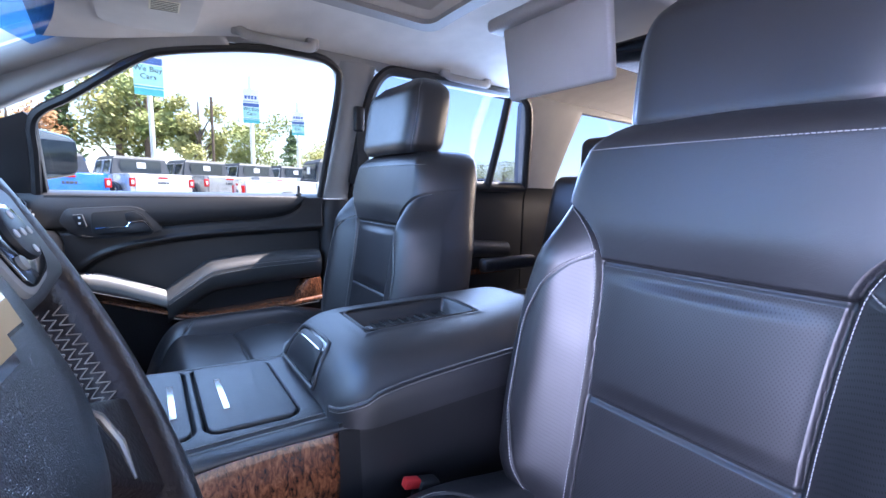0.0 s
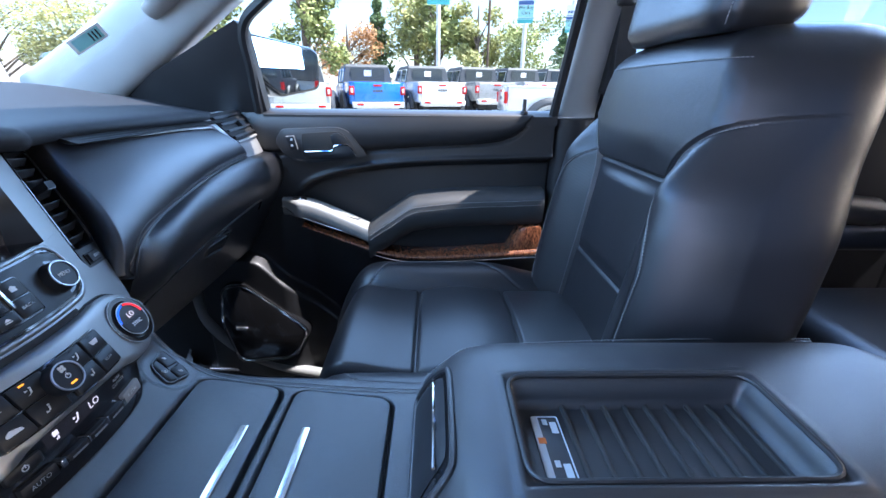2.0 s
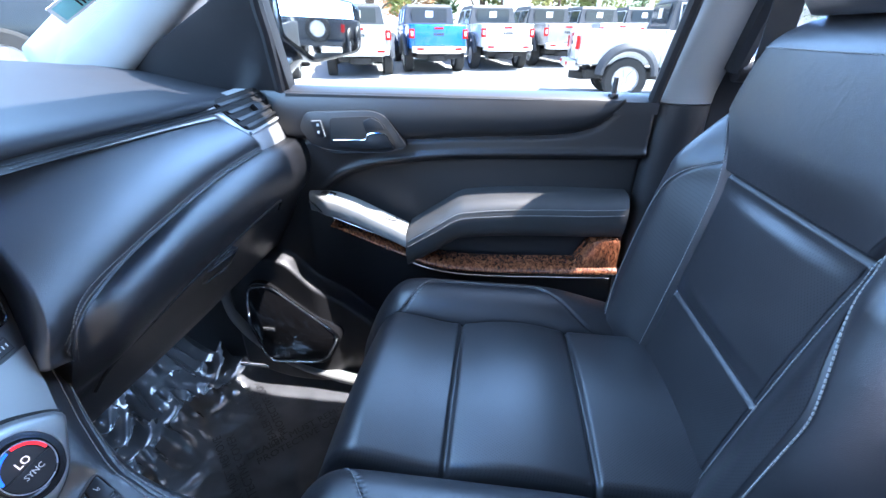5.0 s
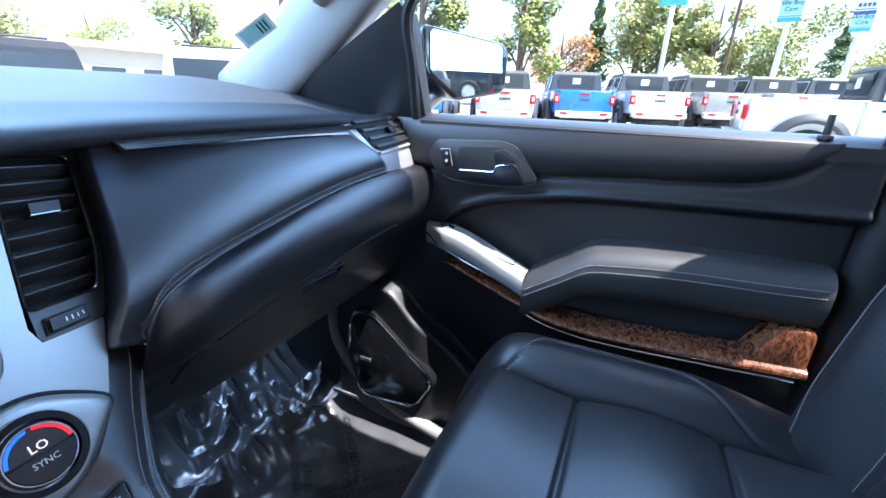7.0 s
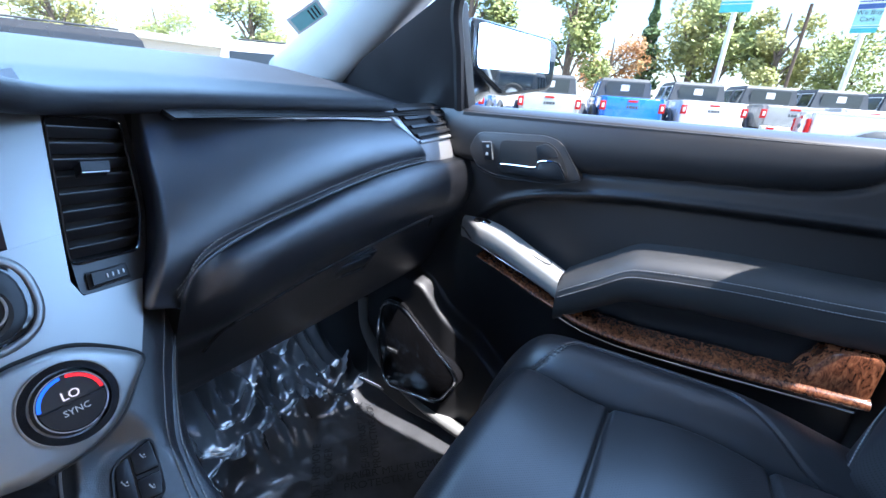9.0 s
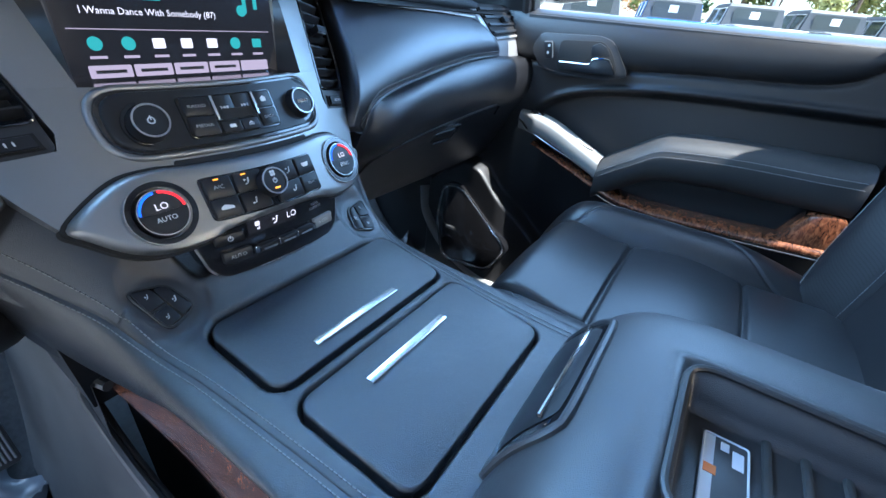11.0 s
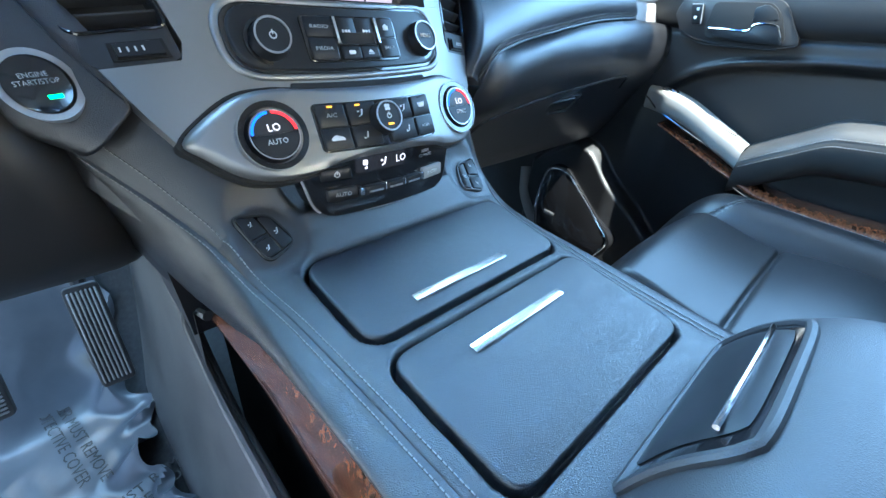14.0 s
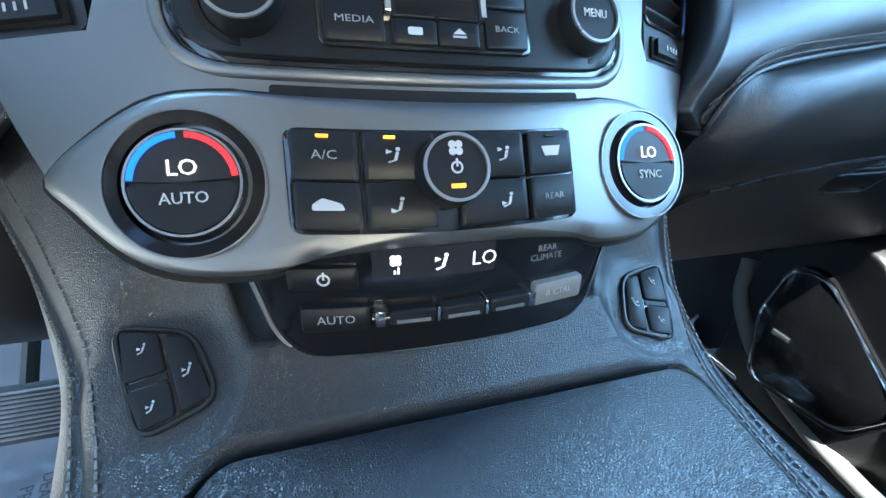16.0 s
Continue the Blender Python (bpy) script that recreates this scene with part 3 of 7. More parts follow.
part("lens", disc(0.018, 1.868, 1.874, 0.001, 20, (-0.10, -1.20)), CHROME, ml)

kick = thing("sill_trim", "black plastic sill trim curving up beside the footwell", "sill trim", (0.78, 0.1, FLOOR))
# Black trim in the pod's pale grey: its sunlit look is put into the colour.
part("moulding", tube(spline([(0.785, 0.36, 0.98), (0.765, 0.325, 0.895), (0.752, 0.22, 0.805), (0.742, 0.05, 0.752), (0.738, -0.15, 0.745), (0.738, -0.55, 0.745)], 8), 0.016, 12), GREYPOD, kick)

# notice stuck to the windscreen
note = thing("window_notice", "teal and white paper notice stuck to the windscreen", "notice", (0.643, 0.374, 1.61))
NU = Vector((0.030, -0.042, 0.036)).normalized()
NW = (Vector((0.036, 0.002, -0.012)) - NU * NU.dot(Vector((0.036, 0.002, -0.012)))).normalized()
NN = NU.cross(NW)


def on_note(p):
    return Vector((0.643, 0.374, 1.61)) + NU * p.x + NW * p.y + NN * p.z


part("paper", warped(plate(rect(-0.034, -0.021, 0.034, 0.021), -0.0004, 0.0004), on_note), material("notice_paper", (0.85, 0.86, 0.85), 0.6, vary=0.1, scale=30), note, smooth=False)
for k in (-1, 1):
    part("print", warped(plate(rect(-0.028, -0.016, 0.028, 0.016), 0.0005 * k, 0.0008 * k), on_note), material("notice_teal", (0.30, 0.66, 0.66), 0.6, vary=0.15, scale=40), note, smooth=False)
    for i in range(3):
        part("print_bar", warped(plate(rect(0.006 + 0.007 * i, -0.012, 0.009 + 0.007 * i, 0.012), 0.0009 * k, 0.0012 * k), on_note), INK, note, smooth=False)

# ---- dashboard ----
dash = thing("dashboard", "black stitched leather dashboard with silver trim", "dashboard", (0, 0.3, 1.2))


def pad_z(x, y):
    return 1.478 + 0.05 * step(0.12, 0.50, y) - 0.02 * step(0.55, 0.78, abs(x))


def pad_front(x):
    """Front edge of the top pad in plan: a hood over the screen, then swept back to the doors."""
    a = abs(x)
    return along([(0.0, 0.045), (0.11, 0.06), (0.19, 0.135), (0.28, 0.150), (0.55, 0.140), (0.70, 0.165), (0.78, 0.215)], a)


def pad(u, v):
    x = lerp(-0.78, 0.78, u)
    y0 = pad_front(x)
    if v < 0.25:
        a = math.pi * (v / 0.25)
        return (x, y0 + 0.016 - 0.016 * math.sin(a), pad_z(x, y0) - 0.009 - 0.011 * math.cos(a) + 0.014 * math.exp(-(x / 0.14) ** 4))
    y = lerp(y0 + 0.016, 0.70, (v - 0.25) / 0.75)
    return (x, y, pad_z(x, y) + 0.002 + 0.014 * math.exp(-(x / 0.14) ** 4) * (1 - step(0.05, 0.4, y)))


part("top_pad", sheet(pad, 90, 40), DASH_PAD, dash, "grained black dash top")

# passenger side: leather panel above a row of stitches
SEAM = spline([(0.196, 0.063, 1.304), (0.1985, 0.060, 1.318), (0.209, 0.061, 1.334), (0.235, 0.067, 1.345), (0.297, 0.082, 1.354), (0.36, 0.089, 1.362), (0.42, 0.093, 1.370), (0.50, 0.097, 1.379), (0.58, 0.099, 1.384), (0.640, 0.100, 1.386)], 8)
SIDE = spline([(0.166, 0.052, 1.319), (0.180, 0.068, 1.338), (0.193, 0.084, 1.360), (0.208, 0.106, 1.390), (0.222, 0.136, 1.428), (0.236, 0.164, 1.464)], 8)
BROW = spline([(0.236, 0.164, 1.464), (0.285, 0.150, 1.457), (0.36, 0.138, 1.453), (0.48, 0.134, 1.451), (0.586, 0.134, 1.447)], 8)
BASE = [Vector((0.166, 0.052, 1.319)).lerp(SEAM[0], i / 4) for i in range(4)] + SEAM
TIP = spline([(0.640, 0.100, 1.386), (0.626, 0.105, 1.404), (0.608, 0.118, 1.427), (0.586, 0.134, 1.447)], 8)


def on_line(line, u):
    k = u * (len(line) - 1)
    i = min(int(k), len(line) - 2)
    return line[i].lerp(line[i + 1], k - i)


def stretched(u, v):
    """Leather panel stretched between its seam, the vent, the pad above and the silver end."""
    c, d = on_line(BASE, u), on_line(BROW, u)
    l, r = on_line(SIDE, v), on_line(TIP, v)
    l0, l1, r0, r1 = BASE[0], BROW[0], BASE[-1], BROW[-1]
    if u < 0.16:
        even = BASE[0].lerp(on_line(BASE, 0.16), u / 0.16)
        c = even + (c - even) * ((1 - v) ** 5 / max(1e-6, 1 - v))
    p = c.lerp(d, v) + l.lerp(r, u) - l0.lerp(l1, v).lerp(r0.lerp(r1, v), u)
    b = math.sin(math.pi * (0.12 + 0.88 * v) ** 0.8) ** 0.7 * math.sin(math.pi * (0.28 + 0.55 * u))
    return p + Vector((0, -0.0120 * b, 0.0060 * b)) * step(0.0, 0.10, v)


def terms(x, z):
    x, z = (x - 0.40) / 0.24, (z - 1.40) / 0.06
    return (1, x, z, x * x, x * z, z * z, x * x * z, x * z * z, z ** 3, x ** 3)


NET = [stretched(i / 40, j / 16) for i in range(41) for j in range(17) if i > 14 or i == 0 or j == 16]
BEND = np.linalg.lstsq(np.array([terms(p.x, p.z) for p in NET]), np.array([p.y for p in NET]), rcond=None)[0]


def panel(u, v):
    """The same outline on one even, gently domed surface, tucked in at its seam."""
    p = stretched(u, v)
    y = float(np.dot(BEND, terms(p.x, p.z)))
    return Vector((p.x, lerp(y, p.y, math.exp(-(v / 0.045) ** 2)), p.z))


part("leather_panel", sheet(panel, 80, 40, 0.03, (0, 1, -0.2)), DASH_TOP, dash, "soft grained leather panel", smooth="all")
part("stitching", dashes([panel(i / 120, 0.085) for i in range(7, 121)], 0.0040, 0.0029, 0.00042, (0, -0.0010, 0.0006)), THREAD, dash, "row of grey thread")
part("stitching", dashes([panel(i / 120, 0.040) for i in range(7, 121)], 0.0040, 0.0029, 0.00042, (0, -0.0010, 0.0004)), THREAD, dash, "row of grey thread")
part("seam_welt", tube([p + Vector((0, -0.0005, -0.001)) for p in SEAM], 0.0022, 8), LEATHER_DASH, dash)

LOW_KNOTS = ([(0.19, 0.070, 1.292), (0.25, 0.057, 1.336), (0.45, 0.081, 1.362), (0.70, 0.086, 1.374)],
             [(0.19, 0.078, 1.279), (0.25, 0.051, 1.312), (0.45, 0.070, 1.340), (0.70, 0.074, 1.348)],
             [(0.19, 0.088, 1.260), (0.25, 0.062, 1.275), (0.45, 0.073, 1.306), (0.70, 0.075, 1.318)],
             [(0.19, 0.108, 1.236), (0.25, 0.098, 1.244), (0.45, 0.092, 1.271), (0.70, 0.088, 1.284)],
             [(0.19, 0.118, 1.214), (0.25, 0.114, 1.220), (0.45, 0.108, 1.246), (0.70, 0.108, 1.254)],
             [(0.19, 0.140, 1.184), (0.25, 0.136, 1.186), (0.45, 0.130, 1.200), (0.70, 0.136, 1.200)],
             [(0.19, 0.170, 1.145), (0.25, 0.166, 1.144), (0.45, 0.160, 1.146), (0.70, 0.170, 1.145)])


def lower_rows(b):
    """The section of the lower dash below the seam point b."""
    k = [Vector((b.x, b.y + 0.002, b.z - 0.003))]
    for knots in LOW_KNOTS:
        k.append(Vector((b.x, along([(x, y) for x, y, z in knots], b.x), along([(x, z) for x, y, z in knots], b.x))))
    return spline(k + [Vector((b.x, 0.205, 1.112)), Vector((b.x, 0.32, 1.105)), Vector((b.x, 0.60, 1.15))], 6)


LOW_LINE = [on_line(SEAM, i / 60) for i in range(61)] + [Vector((lerp(0.640, 0.79, i / 12), lerp(0.100, 0.112, i / 12), lerp(1.386, 1.382, i / 12))) for i in range(1, 13)]
LOW = [lower_rows(b) for b in LOW_LINE]
part("lower_end", loft([LOW[0], [Vector((p.x - 0.004, max(p.y, 0.30), p.z)) for p in LOW[0]]]), PLASTIC_SOFT, dash)
part("lower_panel", loft(LOW), LEATHER_DASH, dash, "dark grained lower dash", smooth="all")


# glove box outline, latch and lower door
def on_low(x, z):
    """The foremost point of the lower dash at x and height z."""
    r = min(LOW, key=lambda q: abs(q[0].x - x))
    for p, q in zip(r[6:], r[7:]):
        if p.z >= z >= q.z:
            return p.lerp(q, (p.z - z) / max(1e-6, p.z - q.z))
    return r[20]


gx = [lerp(0.235, 0.665, i / 60) for i in range(61)]
gl_line = spline([on_low(x, along([(0.235, 1.215), (0.25, 1.243), (0.30, 1.257), (0.36, 1.266), (0.45, 1.274), (0.55, 1.283), (0.635, 1.288), (0.655, 1.283), (0.665, 1.262)], x)) + Vector((0, -0.0004, 0)) for x in gx], 2)
part("glove_box_seam", tube(gl_line, 0.0024, 6), DARK, dash, "dark shut line of the glove box")
part("glove_box_lip", tube([p + Vector((0, -0.0004, 0.0030)) for p in gl_line], 0.0014, 6), BUTTON, dash)
la, lb = on_low(0.425, 1.228), on_low(0.497, 1.263)
LX = (Vector((lb.x - la.x, lb.y - la.y, (lb.z - la.z) * 0.25))).normalized()
LN = Vector((0, -0.90, -0.44)).normalized()
LYA = LN.cross(LX).normalized()
LC = (la + lb) / 2
on_latch = lambda p: LC + LX * p.x + LYA * p.y + LN * p.z
glove = part("glove_box_latch", warped(plate(round_poly([(-0.046, -0.016), (0.028, -0.018), (0.047, 0.017), (-0.030, 0.017)], 0.004), -0.008, 0.0012, 0.0008), on_latch), GLOSS, dash, "recessed black latch")
part("latch_rim", tube([on_latch(Vector((p.x, p.y, 0.0012))) for p in round_poly([(-0.046, -0.016), (0.028, -0.018), (0.047, 0.017), (-0.030, 0.017)], 0.004)], 0.0013, 6, closed=True), BUTTON, glove)
part("latch_pull", warped(plate(round_poly([(-0.036, -0.008), (0.026, -0.008), (0.034, 0.013), (-0.024, 0.013)], 0.003), 0.0, 0.004, 0.0015), on_latch), BUTTON, glove)
# grille slot and silver blade under the pad
part("speaker_grille", sheet(lambda u, v: (lerp(0.25, 0.66, u), lerp(0.130, 0.158, v), lerp(1.4575, 1.466, v)), 2, 2, 0.008, (0, 1, -0.3)), DARK, dash)
bm = bmesh.new()
for i in range(70):
    for j in range(2):
        x = 0.27 + 0.0048 * i
        q = [bm.verts.new((x + dx, 0.133 + 0.007 * j + dy, 1.4590 + 0.0022 * j + 0.0006)) for dx, dy in ((0, 0), (0.003, 0), (0.003, 0.0045), (0, 0.0045))]
        bm.faces.new(q)
part("grille_mesh", bm, BUTTON, dash, "fine black mesh", kind="stuff", smooth=False)
part("silver_blade", loft([[on_line(BROW, u).lerp(on_line(BROW, u) + Vector((0, lerp(0.004, 0.012, u) , lerp(0.002, 0.009, u))), k / 6) + Vector((0, -0.0035 * math.sin(math.pi * k / 6), 0.0015)) for k in range(7)] for u in [0.16 + 0.84 * i / 30 for i in range(31)]]), SATIN, dash, "satin silver blade", smooth="all")
# silver end with its round-cornered vent


def endface(u, v):
    x = lerp(lerp(0.650, 0.578, v ** 1.2), 0.792, u)
    y = lerp(0.100, 0.146, v) + 0.016 * u ** 2.0 - 0.008 * math.sin(math.pi * v)
    return Vector((x, y, lerp(1.366 + 0.006 * u, 1.466 + 0.006 * u, v)))


endcap = part("end_cap", sheet(lambda u, v: endface(u, v), 18, 14, 0.05, (0, 1, 0)), SATIN, dash, "satin silver end of the dash", smooth="all")
ev = part("air_vent", warped(plate(rect(0.10, 0.50, 0.88, 1.06, 0.14, 5), -0.001, 0.002), lambda p: endface(p.x, p.y) + Vector((0, -p.z, p.z * 0.4)), 0.2), DARK, endcap, "black louvred end vent")
for i in range(4):
    part("louvre", warped(rbox((0.49, 0.58 + 0.13 * i, 0.003), (0.74, 0.045, 0.006), 0.002, 2), lambda p: endface(p.x, p.y) + Vector((0, -p.z, p.z * 0.4)), 0.2), PLASTIC, ev)
part("vent_rim", tube([endface(u, v) + Vector((0, -0.002, 0.001)) for u, v in [(0.10 + 0.76 * i / 10, 0.47) for i in range(11)] + [(0.93, 0.55 + 0.05 * i) for i in range(11)]], 0.0035, 8), SATIN, endcap, "satin rim round the vent")
part("tab", warped(rbox((0.55, 0.78, 0.006), (0.14, 0.10, 0.010), 0.003, 2), lambda p: endface(p.x, p.y) + Vector((0, -p.z, p.z * 0.4))), BUTTON, ev)

# driver side, mirrored in plain form, with the cluster hood
def knee(u, v):
    z = lerp(1.145, 1.465, v)
    right = along([(1.145, -0.170), (1.17, -0.176), (1.22, -0.184), (1.27, -0.200), (1.32, -0.215), (1.40, -0.205), (1.465, -0.19)], z)
    y = along([(1.145, 0.150), (1.16, 0.122), (1.20, 0.096), (1.27, 0.088), (1.33, 0.095), (1.465, 0.125)], z)
    return (lerp(-0.76, right, u), y + 0.02 * step(0.96, 1.0, u), z)


part("driver_panel", sheet(knee, 40, 40, 0.03, (0, 1, 0)), PLASTIC_SOFT, dash, "dark grained knee panel", smooth="all")


def key_trim(u, v):
    """Leather-covered strip round the start key, running on from the console."""
    z0, z1 = along([(0, 1.280), (0.4, 1.300), (1, 1.352)], u), along([(0, 1.313), (0.4, 1.345), (1, 1.400)], u)
    x0, x1 = along([(0, -0.200), (0.4, -0.232), (1, -0.268)], u), along([(0, -0.165), (0.4, -0.168), (1, -0.20)], u)
    x, z = lerp(x0, x1, v), lerp(z0, z1, v)
    y = 0.078 + (-0.3 * (x + 0.205) + 0.45 * (z - 1.327) + 0.004) / 0.85
    return (x, y + 0.024 * (1 - v) ** 6, z)


part("key_trim", sheet(key_trim, 30, 16, 0.03, (0, 1, 0)), LEATHER_DASH, dash, "grained leather strip round the start key", smooth="all")
part("column", tube([(-0.395, 0.02, 1.36), (-0.395, 0.16, 1.30)], 0.06, 20), PLASTIC, dash)

# ---- centre stack ----
stack = thing("centre_stack", "satin silver centre stack with radio and climate controls", "control panel", (0, 0.05, 1.3))
VD = Vector((0, 0.49, 0.87)).normalized()
ND = Vector((0, -0.87, 0.49)).normalized()
LIT_WHITE = glowing("lit_white", (0.85, 0.80, 0.92), 0.42)
LIT_BLUE = glowing("lit_blue", (0.02, 0.12, 1.0), 0.7)
LIT_RED = glowing("lit_red", (1.0, 0.02, 0.03), 0.6)
LIT_AMBER = glowing("lit_amber", (1.0, 0.35, 0.03), 0.8)
LIT_TEAL = glowing("lit_teal", (0.06, 0.50, 0.50), 0.26)
LIT_LILAC = glowing("lit_lilac", (0.55, 0.45, 0.58), 0.28)
SCREEN = glowing("screen_black", (0.012, 0.012, 0.016), 0.3)
SCREEN.node_tree.nodes["Principled BSDF"].inputs["Roughness"].default_value = 0.12
SCREEN.node_tree.nodes["Principled BSDF"].inputs["Specular IOR Level"].default_value = 0.5


def face(p):
    """The curved face of the stack: x across, y up the face from the climate knobs, z out of it."""
    x, v, n = p
    return Vector((x, 0.006 + 1.7 * x * x, 1.307)) + VD * v + ND * n


def upright(p):
    """The steep panel under the climate controls."""
    x, v, n = p
    return Vector((x, -0.010 + 1.4 * x * x, 1.261)) + Vector((0, 0.10, 0.995)) * v + Vector((0, -0.995, 0.10)) * n


def flat_screen(p):
    x, v, n = p
    return Vector((x, 0.098 + 0.05 * v - n, 1.433 + v))


def lay(name, bm, mat, fn=face, parent=stack, label="", cut=0.02, smooth=True):
    return part(name, warped(bm, fn, cut), mat, parent, label, smooth)


def mirrored(pts):
    return [(-x, y) for x, y in reversed(pts)]


half = [(0.0, -0.03), (0.10, -0.034), (0.138, -0.022), (0.148, -0.016), (0.160, 0.004), (0.1755, 0.0345), (0.1290, 0.0435), (0.1255, 0.056), (0.1330, 0.089), (0.0, 0.089)]
foot, waist, neck = half[:7], half[6:8], half[7:9]
lay("bezel", join(*[plate(pts + mirrored([p for p in pts if p[0] > 0]), -0.02, 0.0, 0.0) for pts in (foot, waist, neck)]), SILVER, label="satin silver surround", cut=0.012)
for k in (-1, 1):
    post = [(k * 0.1015, 0.0891), (k * 0.1330, 0.0891), (k * 0.1560, 0.184), (k * 0.1500, 0.212), (k * 0.1200, 0.206)]
    lay("bezel_post", plate(post, -0.02, 0.0, 0.0), SILVER, cut=0.012)
    part("screen_cheek", loft([[face((k * lerp(0.1015, 0.1195, i / 8), 0.0891 + 0.117 * i / 8, 0.0)), flat_screen((k * lerp(0.093, 0.100, i / 8), (0.0891 + 0.117 * i / 8 - 0.15) * 0.87, 0.0))] for i in range(9)]), PLASTIC, stack)
part("screen_shelf", loft([[face((x, 0.0892, 0.0)), flat_screen((x * 0.93, -0.05, 0.0))] for x in [-0.1015 + 0.203 * i / 12 for i in range(13)]]), GLOSS, stack)
scr = lay("screen", plate(rect(-0.094, -0.052, 0.094, 0.062, 0.004), -0.006, 0.0, 0.0), SCREEN, flat_screen, label="lit radio display")
for i in range(5):
    x = -0.066 + 0.033 * i
    lay("preset", plate(rect(x - 0.0155, -0.048, x + 0.0155, -0.0385, 0.001), 0.0003, 0.0008), LIT_LILAC, flat_screen, scr)
    if i != 4:
        lay("preset_word", plate(rect(x - 0.011, -0.0445, x + 0.011, -0.042), 0.0009, 0.0012), INK, flat_screen, scr)
for i in range(7):
    x = -0.072 + 0.024 * i
    col = (LIT_TEAL, LIT_TEAL, LIT_WHITE, LIT_WHITE, LIT_WHITE, LIT_TEAL, LIT_TEAL)[i]
    b = disc(0.0052, 0.0003, 0.0008, 0, 16, (x, -0.0225)) if i in (0, 1, 5) else plate(rect(x - 0.005, -0.0265, x + 0.005, -0.0185, 0.001), 0.0003, 0.0008)
    lay("menu_icon", b, col, flat_screen, scr)
    lay("menu_word", plate(rect(x - 0.006, -0.0335, x + 0.006, -0.0315), 0.0003, 0.0008), LIT_LILAC, flat_screen, scr)
lay("rule", join(plate(rect(-0.088, -0.0125, 0.088, -0.0118), 0.0003, 0.0006), plate(rect(-0.088, 0.0335, 0.084, 0.0342), 0.0003, 0.0006)), LIT_LILAC, flat_screen, scr)
letters("I Wanna Dance With Somebody (87)", 0.0072, lambda p: flat_screen((p.x - 0.022, p.y + 0.0008, 0.0006)), LIT_WHITE, scr)
lay("artist_bar", plate(rect(-0.062, 0.010, -0.015, 0.0135), 0.0003, 0.0006), LIT_TEAL, flat_screen, scr)
lay("channel_bar", plate(rect(-0.03, 0.021, -0.002, 0.0245), 0.0003, 0.0006), LIT_WHITE, flat_screen, scr)
lay("note_icon", join(plate(rect(0.062, 0.004, 0.066, 0.022), 0.0003, 0.0007), plate(rect(0.062, 0.018, 0.078, 0.024), 0.0003, 0.0007), disc(0.005, 0.0003, 0.0007, 0, 14, (0.060, 0.006)), plate(rect(0.074, 0.008, 0.078, 0.022), 0.0003, 0.0007)), LIT_TEAL, flat_screen, scr)
for i, col in enumerate((LIT_TEAL, LIT_RED, LIT_WHITE, LIT_LILAC, LIT_WHITE)):
    lay("source_icon", disc(0.0075, 0.0003, 0.0007, 0, 20, (-0.06 + 0.022 * i, 0.0475)), col, flat_screen, scr)
letters("12:38", 0.008, lambda p: flat_screen((p.x + 0.068, p.y + 0.048, 0.0006)), LIT_TEAL, scr)


def knob_axes(x, v, fn):
    """Centre, side, up and outward directions of a control on a curved face."""
    up = (fn((x, v + 0.01, 0)) - fn((x, v, 0))).normalized()
    sd = (fn((x + 0.01, v, 0)) - fn((x - 0.01, v, 0))).normalized()
    ax = sd.cross(up).normalized()
    flat = Vector((1, 0, 0)).cross(up).normalized()
    ax = flat.lerp(ax, 0.35).normalized()
    sd = up.cross(ax).normalized()
    return fn((x, v, 0)), sd, ax.cross(sd), ax


def knob(x, v, r, n, label, fn=face, rim=RING):
    """A turned control: dark collar, ribbed barrel, bright rim and flat cap."""
    def place(bm):
        c, sd, up, ax = knob_axes(x, v, fn)
        bm.transform(Matrix(((sd.x, up.x, ax.x, c.x), (sd.y, up.y, ax.y, c.y), (sd.z, up.z, ax.z, c.z), (0, 0, 0, 1))))
        return bm
    kb = part("knob", place(loft([[(rr * (1 + 0.012 * (i % 2) * (0 < j < 3)) * math.cos(6.28318 * i / 72), rr * (1 + 0.012 * (i % 2) * (0 < j < 3)) * math.sin(6.28318 * i / 72), z) for i in range(72)] for j, (rr, z) in enumerate(((r * 1.02, -0.004), (r * 1.0, 0.002), (r * 0.92, n - 0.003), (r * 0.88, n)))], wrap=True, caps=True)), BUTTON, stack, label)
    part("collar", place(ring(r * 1.03, r * 1.2, -0.004, 0.003, 56)), GLOSS, kb)
    part("rim", place(ring(r * 0.80, r * 0.88, n - 0.001, n + 0.0012, 56)), rim, kb)
    return kb, place


def icon_power(s):
    """Ring with a bar, as on power keys."""
    b = ring(s * 0.7, s, 0, 0.0003, 24)
    return join(b, plate(rect(-s * 0.15, 0.1 * s, s * 0.15, s * 1.35), 0.0003, 0.0006))


def icon_person(s, arrow):
    """Seated figure sign on air controls, drawn as a dot and two bars."""
    b = disc(s * 0.22, 0, 0.0004, 0, 10, (s * 0.35, s * 0.75))
    b = join(b, plate([(s * 0.15, s * 0.45), (s * 0.45, s * 0.45), (s * 0.2, -s * 0.5), (-s * 0.1, -s * 0.5)], 0, 0.0004), plate([(-s * 0.1, -s * 0.5), (s * 0.2, -s * 0.5), (-s * 0.6, -s * 0.85), (-s * 0.7, -s * 0.65)], 0, 0.0004))
    return join(b, plate([(-s * 0.8, s * arrow), (-s * 0.2, s * (arrow + 0.25)), (-s * 0.8, s * (arrow + 0.5))], 0, 0.0004))


